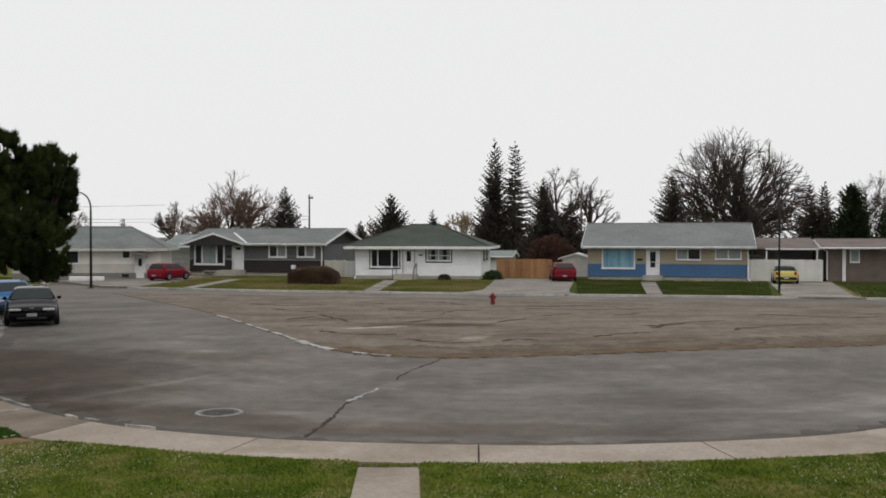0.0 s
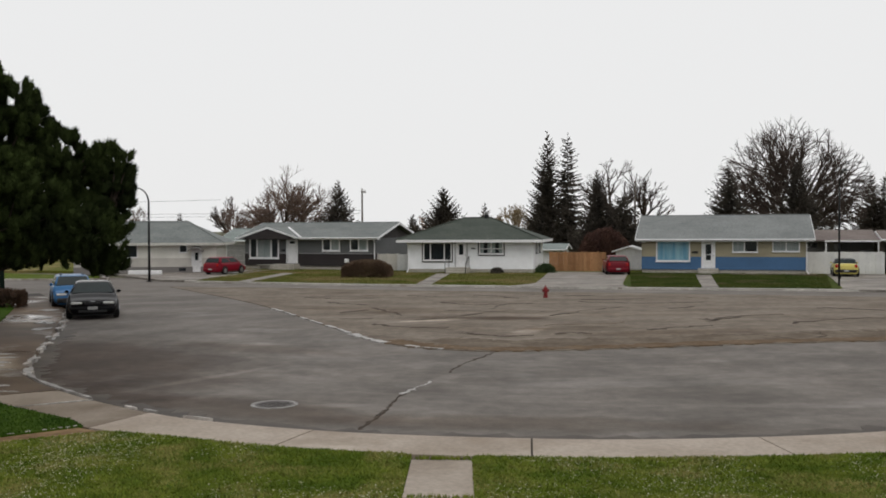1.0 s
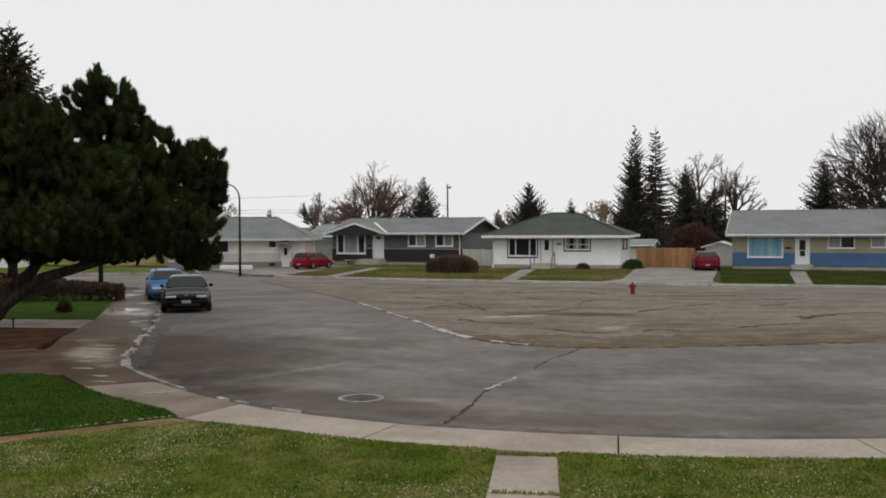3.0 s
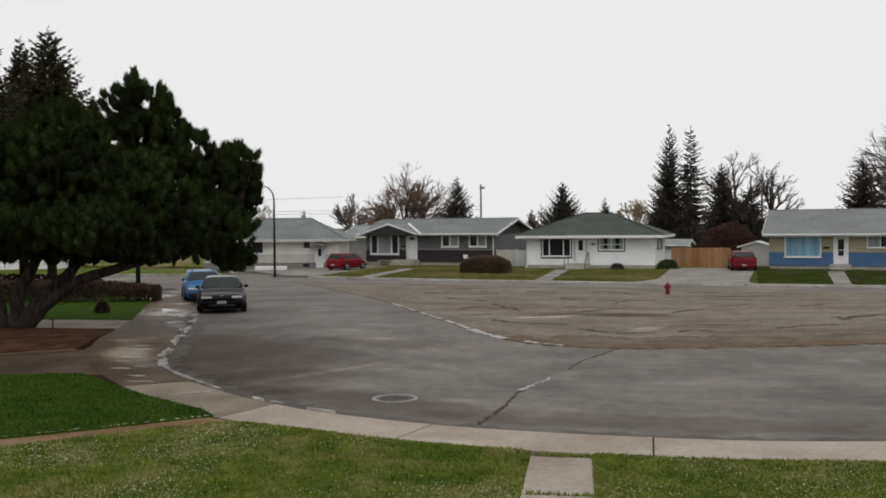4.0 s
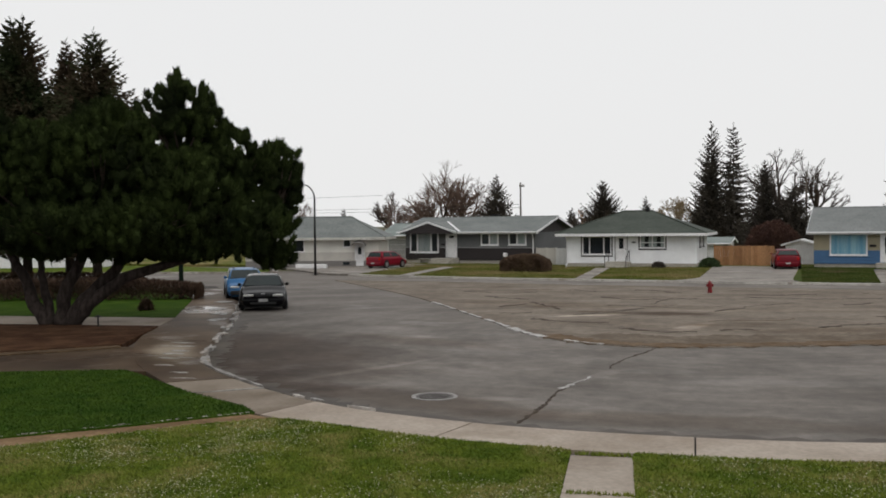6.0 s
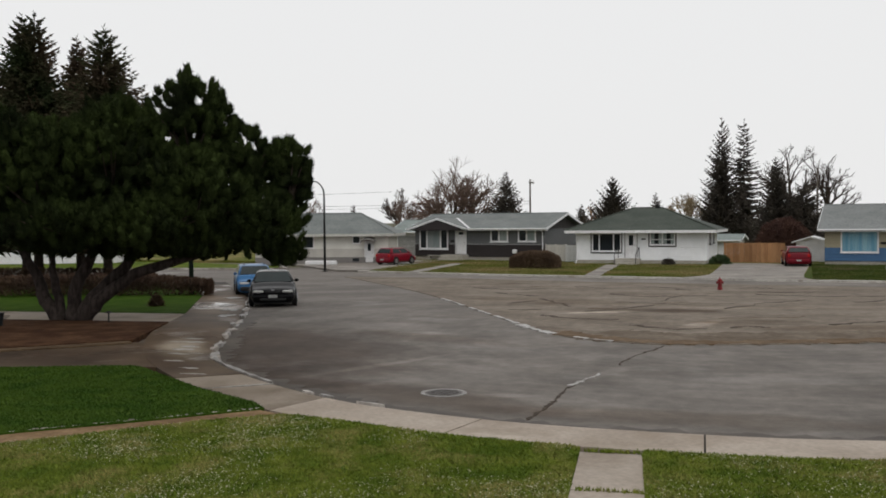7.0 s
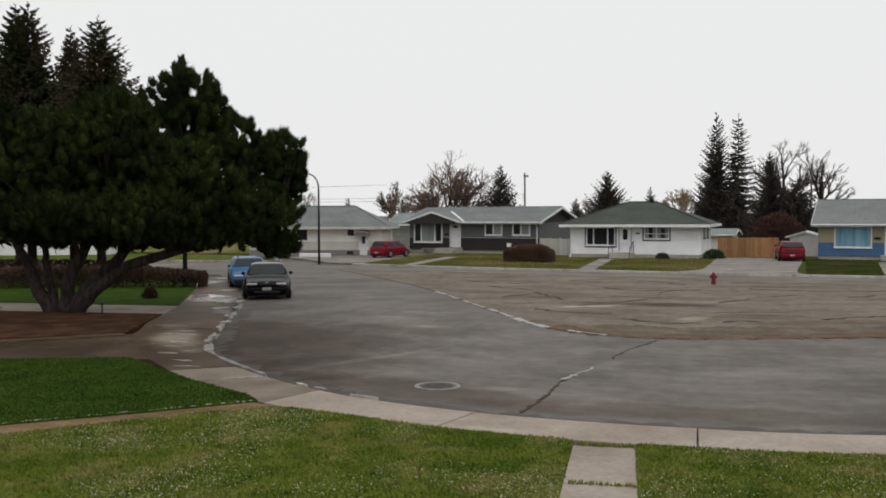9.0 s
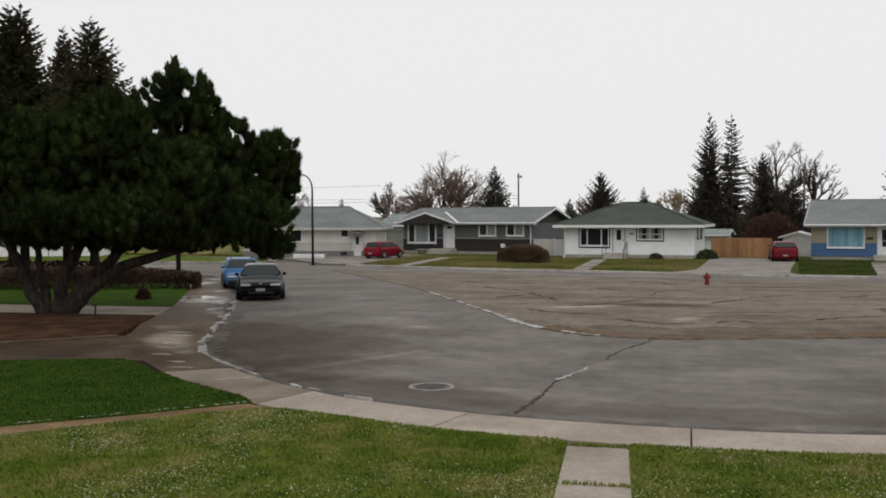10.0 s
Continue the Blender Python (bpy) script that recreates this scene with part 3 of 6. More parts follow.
# near lawns, split by the path to the pavement
LAWN = UP + 0.015
left_edge = [(x * S, y * S) for x, y in ((-14.5, 8.2), (-9.58, 12.51), (-7.42, 14.55), (-6.3, 15.3))]
b_left = [p for p in back_line if -6.2 * S < p[0] < -1.2 * S]
b_right = [p for p in back_line if -0.33 * S < p[0] < 29]
structure("near_lawn", prism(bmesh.new(), left_edge + b_left + [(-1.21 * S, 13.8 * S), (-0.9, 4.0), (-0.9, -12), (-30, -12)], -0.1, LAWN), GRASS, "bright green front lawn with pale flecks", "lawn")
structure("near_lawn_b", prism(bmesh.new(), b_right + [(29, -12), (0.02, -12), (0.02, 4.0), (-0.34 * S, 13.76 * S)], -0.1, LAWN), GRASS, "bright green front lawn with pale flecks", "lawn")
path = thing("front_path", "narrow concrete slab path across the front lawn", "path", kind="structure")
for y1 in np.arange(13.16, -9.5, -1.885):
    y0 = y1 - 1.86

    def px(y, side):
        t = min((13.35 - y) / (13.35 - 4.0), 1.0)
        return (-1.20 * S) * (1 - t) + -0.9 * t if side else (-0.345 * S) * (1 - t) + 0.02 * t
    part("path_slab", prism(bmesh.new(), [(px(y0, 1), y0), (px(y0, 0), y0), (px(y1, 0), y1), (px(y1, 1), y1)], -0.1, UP + 0.006), CONCRETE, path)
structure("path_bed", prism(bmesh.new(), [(-0.9, -11.8), (0.02, -11.8), (0.02, 4.0), (-0.32, 13.35), (-1.17, 13.35), (-0.9, 4.0)], -0.1, UP - 0.03), JOINT, "dark filler under the path slabs", "path")

# the neighbour's lawn, driveway, planting bed and path
side_lawn = [(x * S, y * S) for x, y in ((-6.86, 15.72), (-7.3, 16.25), (-9.06, 17.5), (-10.4, 18.7), (-11.3, 19.5), (-11.9, 19.95), (-14.67, 19.2), (-26, 17), (-24, 1), (-10.05, 13.1), (-8.38, 14.4))]
structure("side_lawn", prism(bmesh.new(), side_lawn, -0.1, LAWN), LUSH, "dark green neighbouring lawn with a pointed corner", "lawn")
structure("edging_strip", prism(bmesh.new(), [(-6.2, 14.9), (-6.75, 15.2), (-16.5, 7.0), (-14.5, 6.0)], -0.1, UP - 0.01), MUD, "wet brown earth strip between two lawns", "path")
edge_stones = thing("lawn_edging", "pale edging stones along the lawn", "edging", kind="structure")
for i in range(34):
    a, b = (Vector((-6.72, 15.2)).lerp(Vector((-9.85, 12.65)), (i + q) / 34) for q in (0.05, rng.uniform(0.5, 1.0)))
    line = [tuple(a.lerp(b, q) + Vector((rng.gauss(0, 0.008), rng.gauss(0, 0.008)))) for q in (0, 0.35, 0.7, 1)]
    part("edging_stone", ribbon(bmesh.new(), line, 0.05, -0.02, UP + rng.uniform(0.004, 0.034), 0.9), KERB, edge_stones)
structure("side_driveway", prism(bmesh.new(), [(x * S, y * S) for x, y in ((-10.9, 19.9), (-13.0, 23.7), (-14.2, 24.0), (-17.0, 21.9), (-34, 15), (-28, 12), (-14.67, 19.1), (-12, 19.9))], -0.1, UP - 0.002), WET_CONCRETE, "wet brown concrete driveway with puddles", "driveway")
structure("planting_bed", prism(bmesh.new(), [(x * S, y * S) for x, y in ((-17.0, 21.9), (-14.4, 24.1), (-15.9, 28.8), (-22, 28.7), (-40, 29), (-40, 15.4))], -0.1, UP + 0.05), MULCH, "red-brown bark mulch bed under the pines", "planting bed")
structure("bed_edge", ribbon(bmesh.new(), [(-33 * S, 14.9 * S), (-17.0 * S, 21.75 * S), (-15.6 * S, 22.9 * S), (-14.4 * S, 23.95 * S)], 0.9, -0.1, UP + 0.03, 0.4), mat("damp_earth", (0.05, 0.032, 0.018), (0.1, 0.07, 0.042), 1.2, 0.9, 0.5, fine=8.0, spec=0.1), "tan earth strip along the mulch bed", "planting bed")
structure("neighbour_path", prism(bmesh.new(), [(x * S, y * S) for x, y in ((-16.05, 29.2), (-16.9, 31.8), (-24, 31.7), (-44, 32.4), (-44, 30.9), (-23, 30.4), (-22, 28.75))], -0.1, UP + 0.01), CONCRETE, "pale concrete path across the neighbouring lot", "path")
structure("hedge_lawn", prism(bmesh.new(), [(x * S, y * S) for x, y in ((-16.95, 31.9), (-20.2, 39.6), (-24.6, 47.5), (-60, 42), (-60, 32), (-24, 31.8))], -0.1, LAWN), LUSH, "green lawn in front of a low hedge", "lawn")
structure("corner_lawn", prism(bmesh.new(), [(-26.5, 62.6), (-36, 62.0), (-60, 58), (-90, 52), (-110, 75), (-60, 78), (-38, 72), (-27.5, 66.0)], -0.1, 0.1), GRASS, "green corner lawn across the side street", "lawn")
corner_kerb = structure("corner_kerb", ribbon(bmesh.new(), curve([(-90, 51.9), (-60, 57.9), (-36, 61.9), (-27, 62.4), (-26.2, 64), (-27.3, 66)], 6), 0.3, -0.05, 0.13), KERB, "pale concrete kerb of the corner lawn", "kerb")


# ---- houses ----
def holed_wall(bm, x0, x1, z0, z1, y0, y1, holes):
    """One connected wall along x with openings right through it."""
    xs = sorted({x0, x1, *(v for h in holes for v in h[:2] if x0 < v < x1)})
    zs = sorted({z0, z1, *(v for h in holes for v in h[2:] if z0 < v < z1)})
    vs = {}

    def v(i, k, y):
        if (i, k, y) not in vs:
            vs[i, k, y] = bm.verts.new((xs[i], y, zs[k]))
        return vs[i, k, y]

    def solid(i, k):
        if not (0 <= i < len(xs) - 1 and 0 <= k < len(zs) - 1):
            return False
        cx, cz = (xs[i] + xs[i + 1]) / 2, (zs[k] + zs[k + 1]) / 2
        return not any(h[0] < cx < h[1] and h[2] < cz < h[3] for h in holes)

    for i in range(len(xs) - 1):
        for k in range(len(zs) - 1):
            if not solid(i, k):
                continue
            bm.faces.new((v(i, k, y0), v(i + 1, k, y0), v(i + 1, k + 1, y0), v(i, k + 1, y0)))
            bm.faces.new((v(i, k + 1, y1), v(i + 1, k + 1, y1), v(i + 1, k, y1), v(i, k, y1)))
            for di, dk, p, q in ((-1, 0, (i, k), (i, k + 1)), (1, 0, (i + 1, k), (i + 1, k + 1)), (0, -1, (i, k), (i + 1, k)), (0, 1, (i, k + 1), (i + 1, k + 1))):
                if not solid(i + di, k + dk):
                    bm.faces.new((v(*p, y0), v(*q, y0), v(*q, y1), v(*p, y1)))
    bmesh.ops.recalc_face_normals(bm, faces=bm.faces[:])
    return bm


def slab(bm, quad, thick):
    """A flat board on a quad or triangle, given thickness downwards."""
    hi = [bm.verts.new(p) for p in quad]
    lo = [bm.verts.new((p[0], p[1], p[2] - thick)) for p in quad]
    n = len(quad)
    bm.faces.new(hi)
    bm.faces.new(lo[::-1])
    for i in range(n):
        bm.faces.new((lo[i], lo[(i + 1) % n], hi[(i + 1) % n], hi[i]))
    return bm


def window(house, x0, x1, z0, z1, cuts=(), glass=(), frame_mat=WHITE_PAINT, y=0.0, bar=0.07, turn=None):
    """A window in its opening: a frame with mullions at the cuts, a sill, and a pane in each light."""
    xs = [x0, *(x0 + c * (x1 - x0) for c in cuts), x1]
    lights = [(xa + bar / 2 * (i > 0), xb - bar / 2 * (i < len(xs) - 2), z0, z1) for i, (xa, xb) in enumerate(zip(xs, xs[1:]))]
    w = part("window", holed_wall(bmesh.new(), x0 - bar, x1 + bar, z0 - bar, z1 + bar, y - 0.04, y - 0.002, lights), frame_mat, house)
    part("sill", boxes((x0 - bar - 0.04, x1 + bar + 0.04, y - 0.1, y + 0.02, z0 - bar - 0.04, z0 - bar)), frame_mat, w)
    for i, (a, b) in enumerate(zip(xs, xs[1:])):
        part("pane", boxes((a + 0.01, b - 0.01, y + 0.05, y + 0.07, z0, z1)), glass[i % len(glass)] if glass else GLASS_DARK, w)
    if turn is not None:
        w.matrix_local = turn
    return w


def door(house, x0, x1, z0, z1, lights, y=0.0, material=WHITE_PAINT, frame_mat=WHITE_PAINT):
    d = part("front_door", boxes((x0, x1, y + 0.02, y + 0.07, z0, z1)), material, house, "white front door")
    part("door_frame", boxes((x0 - 0.08, x0, y - 0.04, y + 0.09, z0, z1 + 0.08), (x1, x1 + 0.08, y - 0.04, y + 0.09, z0, z1 + 0.08), (x0, x1, y - 0.04, y + 0.09, z1, z1 + 0.08)), frame_mat, d)
    for a, b, c, e in lights:
        part("door_glass", boxes((x0 + a * (x1 - x0), x0 + b * (x1 - x0), y + 0.0, y + 0.03, z0 + c * (z1 - z0), z0 + e * (z1 - z0))), GLASS_DARK, d, "small dark door glass")
    bm = bmesh.new()
    bmesh.ops.create_uvsphere(bm, u_segments=8, v_segments=6, radius=0.035, matrix=Matrix.Translation((x0 + 0.9 * (x1 - x0), y - 0.02, z0 + 0.48 * (z1 - z0))))
    part("door_knob", bm, METAL, d)
    return d


def steps(house, x0, x1, ztop, n, material, y=0.0, tread=0.3, landing=1.0):
    """A landing before a door with steps down to the lawn."""
    rise = ztop / (n + 1)
    part("landing", boxes((x0, x1, y - landing, y - 0.002, -0.1, ztop), bevel=0.02), material, house, "concrete landing")
    for i in range(n):
        part("step", boxes((x0 + 0.1, x1 - 0.1, y - landing - tread * (i + 1), y - landing - tread * i - 0.004, -0.1, ztop - rise * (i + 1)), bevel=0.015), material, house)


def plain_walls(house, w, d, h, front_bm, material, name="wall", z0=0.3, t=0.15):
    """Front wall as given, and three plain walls butted behind it."""
    part(name, front_bm, material, house, "front wall")
    for box_ in ((0, t, t + 0.002, d - t - 0.002, z0, h), (w - t, w, t + 0.002, d - t - 0.002, z0, h), (0, w, d - t, d, z0, h)):
        part(name, boxes(box_), material, house)


def gable_roof(house, x0, x1, y0, y1, eave, ridge, material, trim, thick=0.14):
    ym = (y0 + y1) / 2
    for quad in (((x0, y0, eave), (x1, y0, eave), (x1, ym, ridge), (x0, ym, ridge)), ((x0, ym, ridge), (x1, ym, ridge), (x1, y1, eave), (x0, y1, eave))):
        part("roof", slab(bmesh.new(), quad, thick), material, house, "grey shingle roof slope")
    part("fascia", boxes((x0, x1, y0 - 0.03, y0 - 0.003, eave - 0.15, eave - 0.01)), trim, house, "white fascia board")
    part("gutter", tube(bmesh.new(), [(x0, y0 - 0.08, eave - 0.07), (x1, y0 - 0.08, eave - 0.06)], 0.042, sides=6), trim, house, "white eaves gutter")
    part("ridge_cap", tube(bmesh.new(), [(x0, ym, ridge - 0.02), (x1, ym, ridge - 0.02)], 0.07, sides=6), material, house)
    for x in (x0, x1):
        s = -0.03 if x == x0 else 0.003
        bm = bmesh.new()
        for ya, yb in ((y0, ym), (y1, ym)):
            vs = [bm.verts.new((x + s + dx, y, z)) for dx in (0, 0.027) for y, z in ((ya, eave), (yb, ridge), (yb, ridge - 0.16), (ya, eave - 0.16))]
            for f in ((0, 1, 2, 3), (7, 6, 5, 4), (0, 4, 5, 1), (1, 5, 6, 2), (2, 6, 7, 3), (3, 7, 4, 0)):
                bm.faces.new([vs[i] for i in f])
        bmesh.ops.recalc_face_normals(bm, faces=bm.faces[:])
        part("bargeboard", bm, trim, house, "white bargeboard")


def hip_roof(house, x0, x1, y0, y1, eave, ridge, inset, material, trim, thick=0.14):
    ym = (y0 + y1) / 2
    a, b = (x0 + inset, ym, ridge), (x1 - inset, ym, ridge)
    c = [(x0, y0, eave), (x1, y0, eave), (x1, y1, eave), (x0, y1, eave)]
    for quad in ((c[0], c[1], b, a), (c[1], c[2], b), (c[2], c[3], a, b), (c[3], c[0], a)):
        part("roof", slab(bmesh.new(), quad, thick), material, house, "shingle roof slope")
    for p, q in ((c[0], a), (c[1], b), (a, b)):
        part("ridge_cap", tube(bmesh.new(), [p, q], 0.07, sides=6), material, house)
    for r in ((x0, x1, y0 - 0.03, y0 - 0.003), (x1 + 0.003, x1 + 0.03, y0, y1), (x0 - 0.03, x0 - 0.003, y0, y1)):
        part("fascia", boxes((*r, eave - 0.2, eave - 0.01)), trim, house, "white fascia board")
    part("soffit", boxes((x0 + 0.02, x1 - 0.02, y0 + 0.02, y1 - 0.02, eave - 0.22, eave - 0.19)), trim, house)


def shingle(name, a, b):
    return mat(name, a, b, 0.6, 0.9, 0.5, fine=9.0, wear=tuple(c * 0.85 for c in a), wear_at=0.6, stretch=(1, 1, 3))


def gable_fill(house, x, y0, y1, z0, z1, material, axis="x", t=0.12):
    """The triangle of wall under a gable; axis x: in the plane x = const."""
    ym = (y0 + y1) / 2
    tri = ((y0, z0), (y1, z0), (ym, z1))
    bm = bmesh.new()
    lo, hi = ([bm.verts.new((x + d, v, z) if axis == "x" else (v, x + d, z)) for v, z in tri] for d in (0, t))
    bm.faces.new(lo)
    bm.faces.new(hi[::-1])
    for i in range(3):
        bm.faces.new((lo[i], hi[i], hi[(i + 1) % 3], lo[(i + 1) % 3]))
    bmesh.ops.recalc_face_normals(bm, faces=bm.faces[:])
    part("gable", bm, material, house)


def downpipe(house, x, y, z1):
    part("downpipe", tube(bmesh.new(), [(x, y - 0.55, z1), (x, y - 0.1, z1 - 0.3), (x, y - 0.1, 0.2), (x + 0.1, y - 0.9, 0.06)], 0.045, sides=6), WHITE_PAINT, house, "white downpipe")


FOUND = mat("foundation_concrete", (0.3, 0.28, 0.24), (0.36, 0.34, 0.3), 1.0, 0.85, 0.3, fine=12.0)


def foundation(house, w, d, h=0.3, t=0.15):
    part("foundation", boxes((0.03, w - 0.03, 0.03, d - 0.03, -0.15, h)), FOUND, house, "concrete foundation wall")


def interior(house, w, d, h):
    """A dark floor and back partition behind the glass."""
    part("room_partition", boxes((0.2, w - 0.2, 2.0, 2.1, 0.3, h)), mat("room_wall", (0.25, 0.23, 0.2), None, 1.0, 0.9, 0.0), house)


G = 0.10  # level of the far lots


def blue_house():
    W, D, H = 11.13, 8.0, 2.36
    h = thing("bungalow", "long bungalow with beige and blue siding under a grey roof", "house", pose(10.45, 70.0, G, 0, 0, -13.5))
    beige, blue = siding("beige_siding", (0.32, 0.285, 0.198), 0.22), siding("blue_siding", (0.057, 0.127, 0.245), 0.2)
    holes = [(1.1, 3.28, 0.92, 2.22), (4.22, 5.0, 0.38, 2.24), (6.28, 7.84, 1.55, 2.24), (8.94, 10.58, 1.6, 2.24)]
    plain_walls(h, W, D, H, holed_wall(bmesh.new(), 0, W, 1.17, H, 0, 0.15, holes), beige)
    part("wall", holed_wall(bmesh.new(), 0, W, 0.26, 1.165, -0.02, 0.13, holes), blue, h, "blue lower siding")
    foundation(h, W, D, 0.255)
    interior(h, W, D, H)
    window(h, *holes[0], (), (BLUE_BLIND,), bar=0.09)
    door(h, *holes[1], [(0.25, 0.75, 0.52, 0.9), (0.28, 0.72, 0.3, 0.5)])
    window(h, *holes[2], (0.48,), (CURTAIN, GLASS_DARK))
    window(h, *holes[3], (0.5,), (CURTAIN,))
    steps(h, 3.9, 5.3, 0.36, 1, FOUND, landing=0.9)
    gable_roof(h, -0.4, W + 0.45, -0.6, D + 0.6, 2.44, 4.12, shingle("pale_grey_shingle", (0.15, 0.16, 0.158), (0.185, 0.196, 0.193)), WHITE_PAINT)
    part("soffit", boxes((-0.35, W + 0.4, -0.55, -0.003, 2.24, 2.27)), WHITE_PAINT, h)
    gable_fill(h, W - 0.14, 0, D, H, 3.86, beige)
    gable_fill(h, 0.02, 0, D, H, 3.86, beige)
    part("letter_box", boxes((3.5, 3.9, -0.12, -0.003, 1.42, 1.56), bevel=0.015), METAL, h, "black letter box")
    downpipe(h, W - 0.05, -0.03, 2.4)


def white_house():
    W, D, H = 9.3, 7.5, 2.3
    h = thing("bungalow", "white-sided bungalow under a dark green hip roof", "house", pose(-6.47, 71.5, G, 0, 0, -8))
    white, green = siding("white_siding", (0.76, 0.77, 0.785), 0.16), shingle("green_shingle", (0.04, 0.05, 0.041), (0.06, 0.07, 0.058))
    holes = [(1.22, 3.22, 0.95, 2.14), (3.6, 4.4, 0.43, 2.2), (5.4, 7.05, 1.42, 2.2)]
    plain_walls(h, W, D, H, holed_wall(bmesh.new(), 0, W, 0.26, H, 0, 0.15, holes), white, z0=0.26)
    foundation(h, W, D, 0.255)
    interior(h, W, D, H)
    window(h, *holes[0], (0.24, 0.76), (GLASS_DARK,), bar=0.08)
    part("window_surround", holed_wall(bmesh.new(), 1.06, 3.38, 0.74, 2.28, -0.03, -0.003, [(1.14, 3.3, 0.87, 2.22)]), METAL, h, "dark window surround")
    door(h, *holes[1], [(0.3, 0.7, 0.5, 0.92)], frame_mat=mat("grey_door_frame", (0.38, 0.38, 0.38), None, 2, 0.6, 0.0))
    window(h, *holes[2], (0.5,), (GLASS_DARK, GLASS_DARK), bar=0.07)
    part("window_surround", holed_wall(bmesh.new(), 5.24, 7.21, 1.22, 2.34, -0.03, -0.003, [(5.32, 7.13, 1.34, 2.28)]), METAL, h, "dark window surround")
    for x_ in (5.42, 5.95, 6.27, 6.8):
        part("curtain", boxes((x_, x_ + 0.24, 0.03, 0.045, 1.44, 2.18)), CURTAIN, h, "pale drawn-back curtain")
    part("window_rail", boxes((5.4, 7.05, 0.02, 0.045, 1.72, 1.77)), WHITE_PAINT, h)
    for x in (1.6, 4.0):
        m = Matrix.Translation((W, x, 0)) @ Matrix.Rotation(radians(90), 4, "Z")
        window(h, 0, 0.75, 1.45, 2.15, (), (GLASS_DARK,), METAL, y=-0.02, turn=m)
    steps(h, 3.0, 4.7, 0.4, 2, FOUND, landing=0.9)
    rail = part("handrail", tube(bmesh.new(), [(3.1, -1.6, 0.0), (3.1, -1.6, 0.7), (3.1, -0.1, 1.2), (3.1, -0.1, 0.4)], 0.025, sides=6), METAL, h, "thin dark iron handrail")
    part("baluster", tube(bmesh.new(), [(4.6, -1.6, 0.0), (4.6, -1.6, 0.7), (4.6, -0.1, 1.2), (4.6, -0.1, 0.4)], 0.025, sides=6), METAL, rail)
    part("house_number", boxes((4.75, 5.05, -0.02, -0.003, 1.72, 1.82)), METAL, h, "small dark number bar")
    hip_roof(h, -0.7, W + 0.7, -0.7, D + 0.7, 2.42, 4.05, 4.3, green, WHITE_PAINT)
    part("roof_vent", boxes((5.2, 5.5, 3.6, 3.9, 3.8, 4.3), bevel=0.03), METAL, h, "small metal roof vent")
    downpipe(h, 0.05, -0.03, 2.3)


